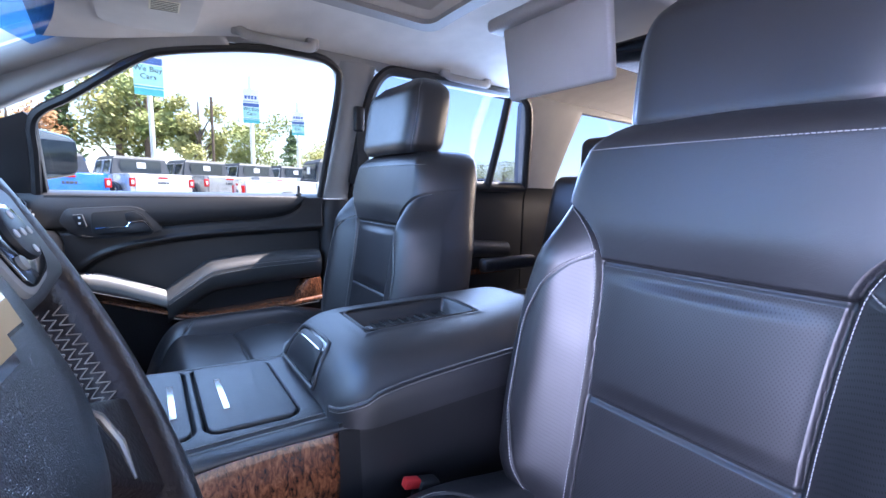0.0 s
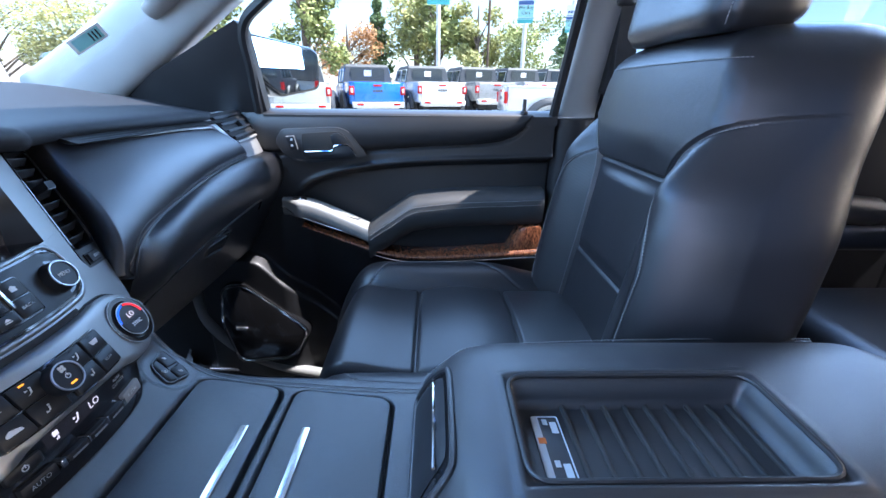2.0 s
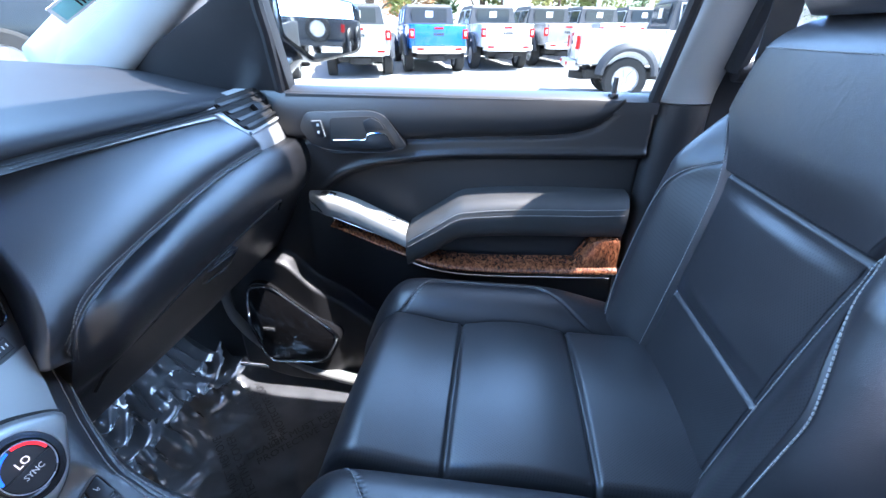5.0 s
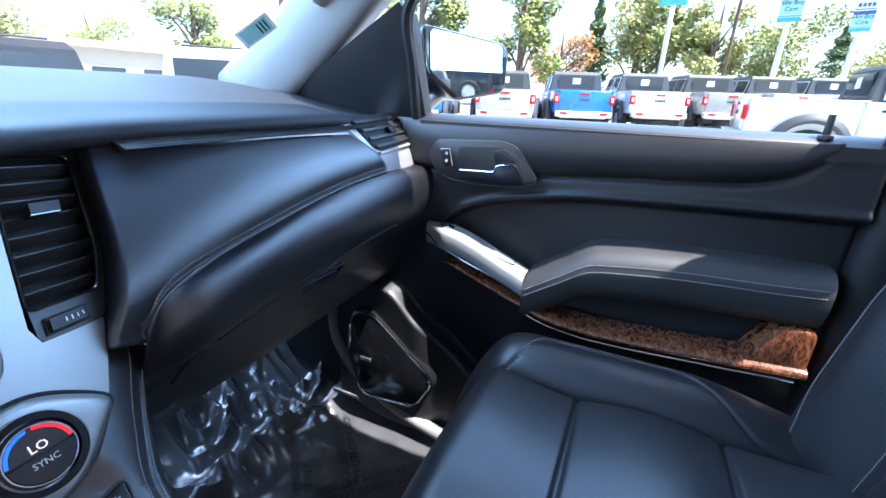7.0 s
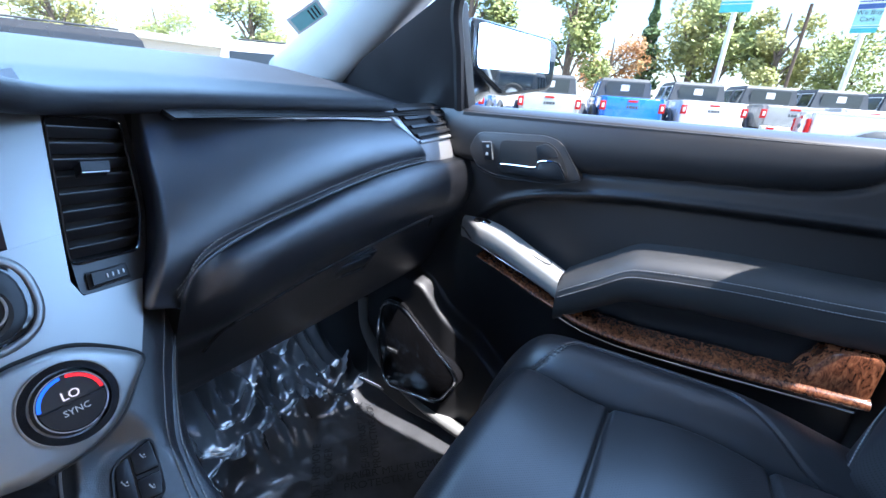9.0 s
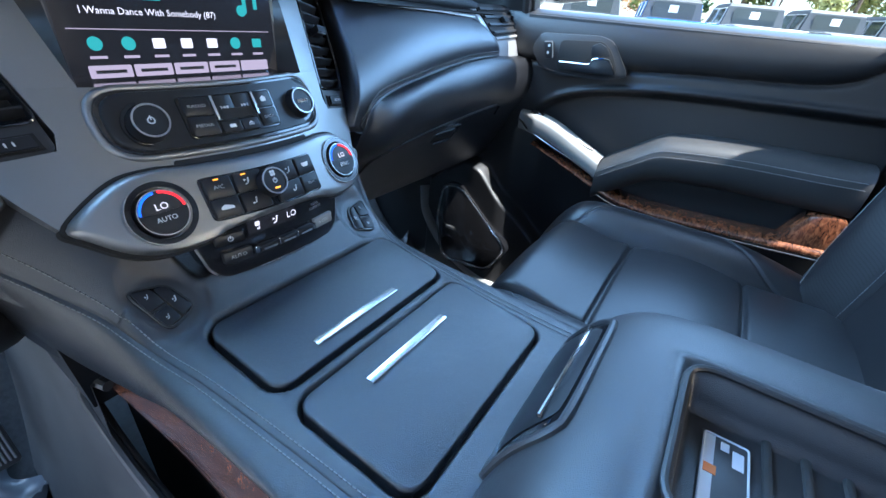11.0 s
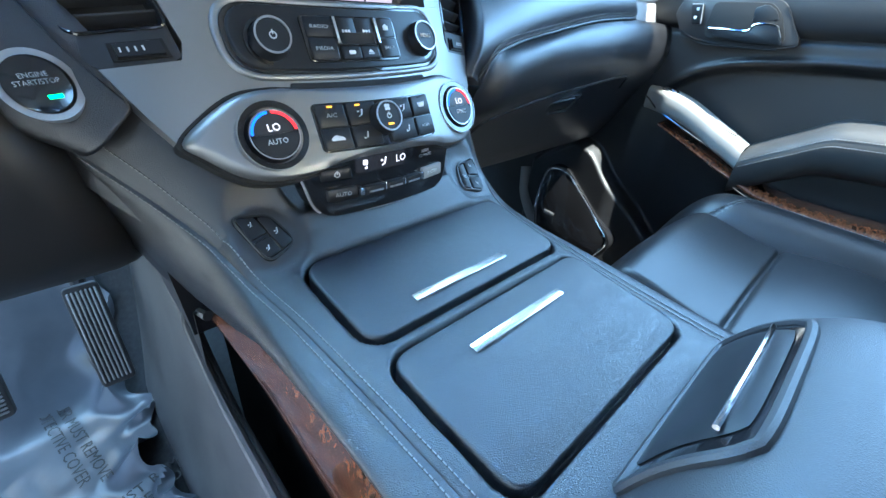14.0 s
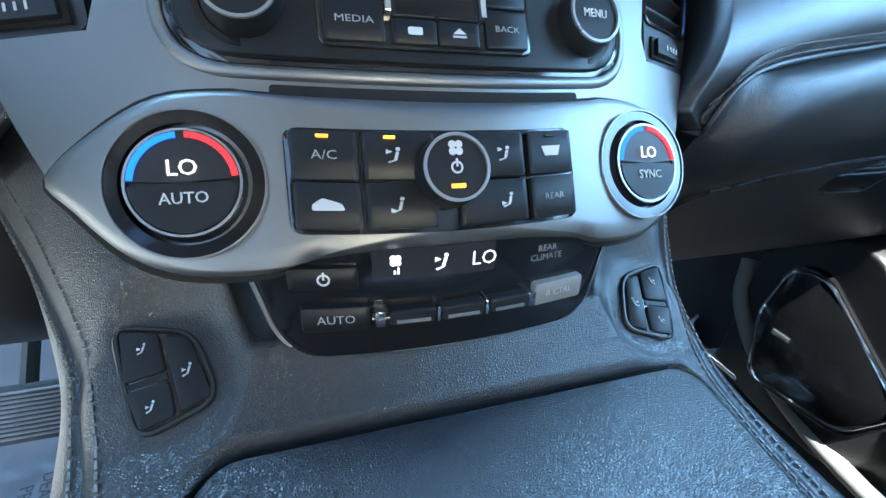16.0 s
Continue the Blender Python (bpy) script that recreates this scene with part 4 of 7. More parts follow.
def icon_tri(s, k):
    return join(*[plate([(k * (x - s), -s * 0.6), (k * x, 0), (k * (x - s), s * 0.6)] if k > 0 else [(k * (x - s), s * 0.6), (k * x, 0), (k * (x - s), -s * 0.6)], 0, 0.0004) for x in (0.0, s)], plate(rect(k * s * 1.25 - s * 0.12, -s * 0.6, k * s * 1.25 + s * 0.12, s * 0.6), 0, 0.0004))


# radio
lay("radio_well", plate(rect(-0.1015, 0.0345, 0.1025, 0.0865, 0.024, 6), -0.01, 0.0012, 0.0008), GLOSS, cut=0.014)
lay("radio_flare", tube([Vector((p[0], p[1], -0.0008)) for p in rect(-0.1040, 0.0322, 0.1050, 0.0880, 0.0262, 8)], 0.0030, 10, closed=True), SILVER, label="rolled silver edge", cut=0.014)
lay("radio_panel", plate(rect(-0.098, 0.0370, 0.099, 0.0840, 0.0225, 6), -0.01, 0.0034, 0.002), BUTTON, cut=0.014)
for x in (-0.0715, 0.0725):
    kb, place = knob(x, 0.0580, 0.0150, 0.013, "black radio knob with a chrome rim")
    if x < 0:
        part("symbol", place(warped(icon_power(0.0028), lambda p: Vector((p.x, p.y, p.z + 0.0131)))), WHITE_INK, kb, smooth=False)
    else:
        c, sd, up, ax = knob_axes(x, 0.0580, face)
        letters("MENU", 0.0052, lambda p: c + sd * (p.x * 0.9) + up * p.y + ax * (p.z + 0.0133), WHITE_INK, kb)


def key(x0, v0, x1, v1, n=0.006, fn=face, r=0.0015, word="", size=0.005, icon=None, mat=None):
    kk = lay("key", plate(rect(x0, v0, x1, v1, r, 2), n - 0.006, n, 0.0008), mat or BUTTON, fn, cut=0.03)
    cx, cv = (x0 + x1) / 2, (v0 + v1) / 2
    if word:
        letters(word, size, lambda p: fn((p.x + cx, p.y + cv, n + 0.0002)), WHITE_INK, kk)
    if icon is not None:
        part("symbol", warped(icon, lambda p: fn((p.x + cx, p.y + cv, p.z + n + 0.0002))), WHITE_INK, kk, smooth=False)
    return kk


def rface(p):
    """The face, drawn together in height about the radio keys."""
    return face((p[0] * 0.955 - 0.0017, 0.0436 + (p[1] - 0.0325) * 0.735, p[2]))


lay("key_frame", plate(rect(-0.0475, 0.030, 0.0455, 0.0785, 0.005), 0.0, 0.0046, 0.001), GLOSS, rface)
key(-0.045, 0.0555, -0.0215, 0.0765, fn=rface, word="RADIO", size=0.0052)
key(-0.045, 0.0325, -0.0215, 0.0545, fn=rface, word="MEDIA", size=0.0052)
key(-0.0185, 0.0470, 0.0, 0.0765, fn=rface, icon=icon_tri(0.0030, -1))
key(0.0005, 0.0470, 0.019, 0.0765, fn=rface, icon=icon_tri(0.0030, 1))
key(-0.0185, 0.0325, 0.0, 0.0460, fn=rface, icon=plate(rect(-0.003, -0.002, 0.003, 0.002, 0.001), 0, 0.0003))
key(0.0005, 0.0325, 0.019, 0.0460, fn=rface, icon=join(plate([(-0.003, -0.0003), (0.003, -0.0003), (0, 0.0028)], 0, 0.0003), plate(rect(-0.003, -0.0022, 0.003, -0.0012), 0, 0.0003)))
key(0.0225, 0.0555, 0.043, 0.0765, fn=rface, icon=join(plate(rect(-0.0028, -0.003, 0.0028, 0.0008), 0, 0.0003), plate([(-0.0038, 0.0008), (0.0038, 0.0008), (0, 0.004)], 0, 0.0003)))
key(0.0225, 0.0325, 0.043, 0.0545, fn=rface, word="BACK", size=0.0048)
lay("key_display", plate(rect(-0.0165, 0.0480, 0.0170, 0.0600, 0.001), 0.0058, 0.0064), GLOSS, rface)
for x in (-0.0200, 0.0207):
    lay("accent", plate(rect(x - 0.0012, 0.0475, x + 0.0012, 0.076), 0.004, 0.0085, 0.0005), BRIGHT, rface, label="bright upright bar")
lay("disc_slot", plate(rect(-0.066, 0.0225, 0.068, 0.0275, 0.002), 0.0, 0.0010, 0.0), DARK)

# climate surround, standing proud
clim_half = [(-0.0345, 0.0), (0.030, -0.0352), (0.055, -0.0385), (0.0722, -0.0437), (0.0998, -0.0455), (0.1195, -0.0401), (0.1371, -0.0265), (0.1465, -0.0155), (0.127, 0.0041), (0.1046, 0.0182), (0.080, 0.0222), (0.060, 0.0218)]
clim_half[0] = (0.0, -0.0345)
clim = [(p.x, p.y) for p in spline([(x, y, 0) for x, y in clim_half + mirrored(clim_half[1:])], 4, True)]
lay("climate_gap", plate([(x * 1.022, -0.011 + (y + 0.011) * 1.075) for x, y in clim], -0.02, 0.0016), DARK, cut=0.014)
lay("climate_surround", plate(clim, -0.02, 0.0125, 0.010, seg=6), SILVER, label="satin silver climate surround", cut=0.012, smooth="all")


def cface(p):
    """The face, drawn together in height about the climate keys."""
    return face((-0.0625 + (p[0] + 0.0615) * 0.918, -0.0297 + (p[1] + 0.0345) * 0.79, p[2]))


lay("climate_panel", plate(rect(-0.0615, -0.0345, 0.0635, 0.0135, 0.006), 0.0, 0.0130, 0.001), GLOSS, cface)
N = 0.0155
key(-0.059, -0.0105, -0.0345, 0.0115, N, cface, word="A/C", size=0.0058)
key(-0.059, -0.0325, -0.0345, -0.0115, N, cface, icon=join(plate(round_poly([(-0.006, -0.002), (0.006, -0.002), (0.005, 0.001), (-0.002, 0.0035), (-0.006, 0.0005)], 0.001), 0, 0.0003)))
key(-0.0325, -0.0105, -0.0045, 0.0115, N, cface, icon=warped(icon_person(0.0040, 0.2), lambda p: Vector((p.x - 0.002, p.y, p.z))))
key(-0.0325, -0.0325, -0.0045, -0.0115, N, cface, icon=warped(icon_person(0.0040, -0.8), lambda p: Vector((p.x - 0.002, p.y, p.z))))
key(0.0045, -0.0105, 0.0355, 0.0115, N, cface, icon=warped(icon_person(0.0040, 0.3), lambda p: Vector((p.x + 0.006, p.y, p.z))))
key(0.0045, -0.0325, 0.0355, -0.0115, N, cface, icon=warped(icon_person(0.0040, -0.6), lambda p: Vector((p.x + 0.006, p.y, p.z))))
key(0.0378, -0.0105, 0.0612, 0.0115, N, cface, icon=plate([(-0.005, 0.003), (0.005, 0.003), (0.0035, -0.002), (-0.0035, -0.002)], 0, 0.0003))
key(0.0378, -0.0325, 0.0612, -0.0115, N, cface, word="REAR", size=0.0044)
for x in (-0.047, -0.022):
    lay("lamp", plate(rect(x - 0.0022, 0.0083, x + 0.0022, 0.0096), N, N + 0.0005), LIT_AMBER, cface, label="amber indicator")
for x in (0.026, 0.049):
    lay("lamp", plate(rect(x - 0.0022, 0.0083, x + 0.0022, 0.0096), N, N + 0.0005), INK, cface, label="unlit indicator")
fan, place = knob(-0.0050, -0.0082, 0.0138, 0.024, "black fan knob with a bright rim")
part("symbol", place(warped(join(icon_power(0.0022), *[disc(0.0014, 0, 0.0003, 0, 10, (0.0017 * math.cos(a), 0.0068 + 0.0017 * math.sin(a))) for a in (0.8, 2.37, 3.94, 5.5)]), lambda p: Vector((p.x, p.y, p.z + 0.0242)))), WHITE_INK, fan, smooth=False)
part("lamp", place(plate(rect(-0.0025, -0.0072, 0.0025, -0.0058), 0.0240, 0.0247)), LIT_AMBER, fan)


def arc(r0, r1, a0, a1, z0, z1, n=16):
    o = [(r1 * math.cos(lerp(a0, a1, i / n)), r1 * math.sin(lerp(a0, a1, i / n))) for i in range(n + 1)]
    i_ = [(r0 * math.cos(lerp(a1, a0, i / n)), r0 * math.sin(lerp(a1, a0, i / n))) for i in range(n + 1)]
    return plate(o + i_, z0, z1)


for x, kv, word in ((-0.0920, -0.0138, "AUTO"), (0.0925, -0.0122, "SYNC")):
    kb, put = knob(x, kv, 0.0208, 0.0172, "black temperature knob with a lit blue and red arc", rim=GLOSS)
    part("silver_ring", put(ring(0.0247, 0.0254, 0.004, 0.0168, 56)), SILVER, kb, "thin silver ring")
    part("well", put(ring(0.0205, 0.0247, 0.004, 0.0162, 56)), GLOSS, kb)
    part("cap_rim", put(ring(0.0172, 0.0180, 0.016, 0.0188, 56)), RING, kb)

    def place(bm, put=put):
        bm.transform(Matrix.Translation((0, 0, -0.0060)) @ Matrix.Diagonal((0.87, 0.87, 1, 1)))
        return put(bm)
    part("lit_cap", place(arc(0.0, 0.0196, 0.06, math.pi - 0.06, 0.0238, 0.0245)), PLASTIC, kb)
    part("blue_arc", place(arc(0.0172, 0.0193, 1.66, 3.05, 0.0245, 0.0251)), LIT_BLUE, kb, "lit blue arc")
    part("red_arc", place(arc(0.0172, 0.0193, 0.10, 1.48, 0.0245, 0.0251)), LIT_RED, kb, "lit red arc")
    part("cap_key", place(arc(0.0, 0.0190, math.pi + 0.04, 2 * math.pi - 0.04, 0.0238, 0.0252)), BUTTON, kb)

    def on_knob(p, dv, x=x, kv=kv):
        c, sd, up, ax = knob_axes(x, kv, face)
        return c + sd * (p.x * 0.87) + up * ((p.y + dv) * 0.87) + ax * (0.0196 + p.z)
    letters("LO", 0.0086, lambda p: on_knob(p, 0.0052), LIT_WHITE, kb)
    letters(word, 0.0062, lambda p: on_knob(p, -0.0062), WHITE_INK, kb)

# rear climate strip
rc = [(-0.083, 0.022), (-0.0765, 0.0), (-0.0715, -0.020), (-0.062, -0.0305), (0.064, -0.0305), (0.0735, -0.021), (0.0765, 0.0), (0.083, 0.022)]
lay("rear_panel", plate(round_poly(rc, 0.008, 4), -0.02, 0.006, 0.002), GLOSS, upright, label="gloss black rear climate panel", cut=0.015)
lay("panel_lip", tube([Vector((p.x * 1.012, p.y - 0.0006, 0.0030)) for p in round_poly(rc, 0.008, 4)[6:-6]], 0.0011, 6), RING, upright, label="thin bright lip")
key(-0.0655, 0.0020, -0.0400, 0.0112, 0.009, upright, icon=icon_power(0.0024))
key(-0.0620, -0.0158, -0.0362, -0.0052, 0.010, upright, word="AUTO", size=0.0052)
key(0.0362, -0.0155, 0.0628, -0.0048, 0.010, upright, word="R CTRL", size=0.0044, mat=GREYPOD)
lay("rocker_bar", tube([Vector((lerp(-0.0355, 0.0360, i / 20), -0.0112, 0.0080)) for i in range(21)], 0.0030, 10), GLOSS, upright)
for i in range(3):
    x = -0.0292 + 0.0213 * i
    lay("rocker", plate(rect(x, -0.0140, x + 0.0198, -0.0075, 0.002), 0.0, 0.0115, 0.002), BUTTON, upright, label="slim rocker switch with a bright edge")
    lay("rocker_edge", plate(rect(x + 0.003, -0.0128, x + 0.0168, -0.0115), 0.0112, 0.0120), RING, upright)
for x in (-0.0325, -0.0088, 0.0125, 0.0345):
    lay("rocker_joint", rbox((x, -0.0108, 0.0085), (0.0016 if abs(x) < 0.03 else 0.0040, 0.0070, 0.006), 0.0008, 2), CHROME, upright)
lay("display_window", plate(rect(-0.0345, 0.0040, 0.0165, 0.0172, 0.001), 0.0, 0.0063), SCREEN, upright)
letters("LO", 0.0088, lambda p: upright((p.x + 0.0115, p.y + 0.0102, 0.0066)), LIT_WHITE, stack)
lay("lit_symbol", warped(icon_person(0.0040, 0.1), lambda p: Vector((p.x - 0.0065, p.y + 0.0102, p.z + 0.0064))), LIT_WHITE, upright)
lay("lit_symbol", join(*[disc(0.0013, 0.0064, 0.0068, 0, 8, (-0.0255 + 0.0014 * math.cos(a), 0.0122 + 0.0014 * math.sin(a))) for a in (0.8, 2.37, 3.94, 5.5)], plate(rect(-0.0262, 0.0065, -0.0254, 0.0080), 0.0064, 0.0068), plate(rect(-0.0248, 0.0065, -0.0240, 0.0092), 0.0064, 0.0068)), LIT_WHITE, upright)
letters("REAR\nCLIMATE", 0.0042, lambda p: upright((p.x + 0.0425, p.y + 0.0085, 0.0064)), WHITE_INK, stack)

# vents either side of the screen
def vent_spot(a, b, n, k):
    """Inside the slanting vent opening: a from the stack outwards, b up it, n out of the face."""
    xl, xr = lerp(0.1300, 0.1555, b), along([(0.0, 0.1835), (0.28, 0.2010), (1.0, 0.2215)], b)
    return face((k * lerp(xl, xr, a), lerp(0.0660, 0.1760, b) - 0.0100 * a, n))


for k in (-1, 1):
    outer = round_poly([(0.1275, 0.0440), (0.1770, 0.0345), (0.2105, 0.0860), (0.2310, 0.1720), (0.1535, 0.1860)], 0.006, 5)
    inner = round_poly([(0.1300, 0.0660), (0.1835, 0.0560), (0.2010, 0.0860), (0.2215, 0.1660), (0.1555, 0.1760)], 0.007, 5)
    if k < 0:
        outer, inner = [Vector((-p.x, p.y)) for p in reversed(outer)], [Vector((-p.x, p.y)) for p in reversed(inner)]
    vent = lay("air_vent", plate([(p.x, p.y) for p in inner], -0.05, -0.020, 0.0), DARK, label="black louvred air vent")
    lay("frame", plate(outer, -0.02, -0.0005, hole=inner), PLASTIC_SOFT, face, vent, cut=0.02)
    part("frame_edge", tube([face((p.x, p.y, 0.0)) for p in inner], 0.0012, 6, closed=True), GLOSS, vent)
    for i in range(8):
        b = rbox((0.5, 0.0, 0.0), (0.985, 0.0135, 0.0045), 0.0012, 2, Matrix.Rotation(radians(0), 4, "X"))
        part("louvre", warped(b, lambda p, i=i: vent_spot(p.x, 0.085 + 0.119 * i + p.y * 3.6 + p.z * 3.0, -0.0075 + p.y * 0.62, k), 0.25), PLASTIC_SOFT, vent)
    part("tab", warped(rbox((0.42, 0.60, 0.004), (0.36, 0.075, 0.016), 0.004, 3), lambda p: vent_spot(p.x, p.y, p.z, k)), BUTTON, vent)
    part("tab_lip", warped(rbox((0.42, 0.562, 0.010), (0.34, 0.010, 0.002), 0.0008, 2), lambda p: vent_spot(p.x, p.y, p.z, k)), RING, vent)
    well = rbox((0.42, -0.120, -0.0005), (0.56, 0.110, 0.003), 0.001, 2)
    part("wheel_well", warped(well, lambda p: vent_spot(p.x, p.y, p.z, k), 0.2), DARK, vent)
    part("thumbwheel", warped(rbox((0.42, -0.120, 0.001), (0.46, 0.080, 0.006), 0.002, 3), lambda p: vent_spot(p.x, p.y, p.z, k), 0.2), BUTTON, vent)
    for i in range(4):
        part("rib", warped(rbox((0.38 + 0.075 * i, -0.120, 0.0042), (0.018, 0.028, 0.0006), 0.0002, 1), lambda p: vent_spot(p.x, p.y, p.z, k)), WHITE_INK, vent, smooth=False)

# shadow gaps between the vents and the leather panel, and the brow over them
for k in (-1, 1):
    rows = []
    for i in range(15):
        f = i / 14
        q = on_line(SIDE, f)
        o = lerp(0.0360, 0.176, f)
        xo = along([(0.0345, 0.176), (0.086, 0.2095), (0.172, 0.230)], o)
        a = face((k * (xo - 0.002), o, -0.003))
        c = Vector((k * (q.x + 0.002), q.y + 0.004, q.z))
        rows.append([a, a.lerp(c, 0.5) + Vector((0, 0.012, -0.002)), c])
    part("infill", loft(rows), PLASTIC, stack, "black moulded infill")
    part("brow", loft([[face((k * lerp(0.118, 0.232, i / 10), lerp(0.186, 0.172, i / 10), -0.002)), Vector((k * lerp(0.112, 0.240, i / 10), lerp(0.115, 0.175, i / 10), 1.475))] for i in range(11)]), PLASTIC_SOFT, stack, "black cowl above the vent")

# start key in the driver's trim
sk = part("start_key", warped(disc(0.0185, 0.0, 0.010, 0.002, 40), lambda p: Vector((-0.205, 0.078, 1.327)) + Vector((0.9, 0.35, 0)).normalized() * p.x + Vector((-0.17, 0.45, 0.88)).normalized() * p.y + Vector((-0.3, -0.85, 0.45)).normalized() * p.z), GLOSS, stack, "black start key in a chrome ring")
part("ring", warped(ring(0.0185, 0.0225, 0.0, 0.008, 40), lambda p: Vector((-0.205, 0.078, 1.327)) + Vector((0.9, 0.35, 0)).normalized() * p.x + Vector((-0.17, 0.45, 0.88)).normalized() * p.y + Vector((-0.3, -0.85, 0.45)).normalized() * p.z), RING, sk)
letters("ENGINE\nSTART/STOP", 0.0044, lambda p: Vector((-0.205, 0.078, 1.327)) + Vector((0.9, 0.35, 0)).normalized() * p.x + Vector((-0.17, 0.45, 0.88)).normalized() * (p.y + 0.003) + Vector((-0.3, -0.85, 0.45)).normalized() * 0.0105, WHITE_INK, sk)
part("lamp", warped(plate(rect(0.001, -0.010, 0.009, -0.0075), 0.0098, 0.0106), lambda p: Vector((-0.205, 0.078, 1.327)) + Vector((0.9, 0.35, 0)).normalized() * p.x + Vector((-0.17, 0.45, 0.88)).normalized() * p.y + Vector((-0.3, -0.85, 0.45)).normalized() * p.z), glowing("lit_green", (0.05, 0.9, 0.2), 1.2), sk)

# ---- console ----
console = thing("centre_console", "black leather console with burl wood sides", "console", (0, -0.15, FLOOR))
LIDS = ((-0.133, -0.040), (-0.258, -0.150))


def half_width(y):
    return along([(-0.80, 0.120), (-0.29, 0.120), (-0.10, 0.128), (0.0, 0.146), (0.04, 0.166), (0.088, 0.197), (0.13, 0.220)], y)


def top_z(y):
    """Height of the deck along its middle."""
    return along([(-0.80, 1.195), (-0.29, 1.1975), (-0.13, 1.2035), (-0.046, 1.2100), (-0.030, 1.219), (-0.012, 1.234), (0.04, 1.288), (0.06, 1.309), (0.11, 1.350), (0.14, 1.372)], y)


def edge_z(y):
    """Height of the deck along its stitched edges."""
    return along([(-0.80, 1.195), (-0.29, 1.1975), (-0.13, 1.2035), (-0.05, 1.2095), (-0.01, 1.222), (0.03, 1.244), (0.088, 1.280), (0.13, 1.302)], y)


def lid_right(y):
    return lerp(0.100, 0.122, (y + 0.26) / 0.22)


def lid_sdf(x, y, y0, y1, r=0.016):
    """Distance outside the lid's round-cornered outline."""
    cx, cy = (-0.102 + lid_right(y)) / 2, (y0 + y1) / 2
    qx, qy = abs(x - cx) - (lid_right(y) + 0.102) / 2 + r, abs(y - cy) - (y1 - y0) / 2 + r
    return math.hypot(max(qx, 0), max(qy, 0)) + min(max(qx, qy), 0) - r


def deck_z(x, y):
    w = half_width(y)
    a = abs(x)
    z = lerp(top_z(y), edge_z(y), min(1.0, max(0.0, (a - w + 0.045) / 0.045)) ** 2.6)
    low = min(z, 1.238)
    z = lerp(low, z, step(0.078, 0.094, a))
    z = lerp(1.2215 + 0.72 * (y + 0.02), z, step(0.022, 0.034, math.hypot(a - 0.1140, (y + 0.0090) * 1.1)))
    under = 1.300 + (y - 0.006 - 1.7 * x * x) * 1.776
    return min(z, under) if y > 0.0 and a < 0.15 else z


def deck(u, v):
    y = lerp(-0.36, 0.135, u)
    w = half_width(y)
    x = lerp(-w, w, v)
    z = deck_z(x, y) - 0.006 * abs(2 * v - 1) ** 10
    for y0, y1 in LIDS:
        d = lid_sdf(x, y, y0, y1) - 0.0035
        z -= 0.012 * step(0.0015, -0.0015, d)
    return (x, y, z)


part("deck", sheet(deck, 260, 150, 0.03, (0, 0, -1)), LEATHER_DASH, console, "grained black leather deck", smooth="all")


for y0, y1 in LIDS:
    out = round_poly([(-0.102, y0), (lid_right(y0), y0), (lid_right(y1), y1), (-0.102, y1)], 0.016, 6)
    lid = part("lid", warped(plate(out, -0.012, 0.0014, 0.0028, seg=4), lambda p: Vector((p.x, p.y, top_z(p.y) + p.z))), LEATHER_DASH, console, "grained black storage lid")
    ys = -0.116 if y0 > -0.2 else -0.177
    part("strip", rbox((0, ys, top_z(ys) + 0.0022), (0.104, 0.0085, 0.003), 0.001), BRIGHT, lid, "brushed metal strip")


def wood_top(y):
    return along([(-0.30, 1.180), (-0.18, 1.186), (-0.08, 1.177), (0.0, 1.143), (0.09, 1.098), (0.12, 1.085)], y)


def flank_point(k, y, v):
    """Rolled edge from the deck down to the wood strip and, further on, to the side of the tunnel."""
    w = half_width(y)
    e = edge_z(y) - 0.006
    drop = e - wood_top(y) + 0.002
    out = 0.012
    x = lerp(w, max(0.146, w - 0.055), v ** 1.3) + out * math.sin(math.pi * v) ** 0.8
    return Vector((k * x, y + 0.02 * v * step(0.0, 0.10, y), e - drop * (1 - math.cos(math.pi * 0.5 * v)) ** 0.85))


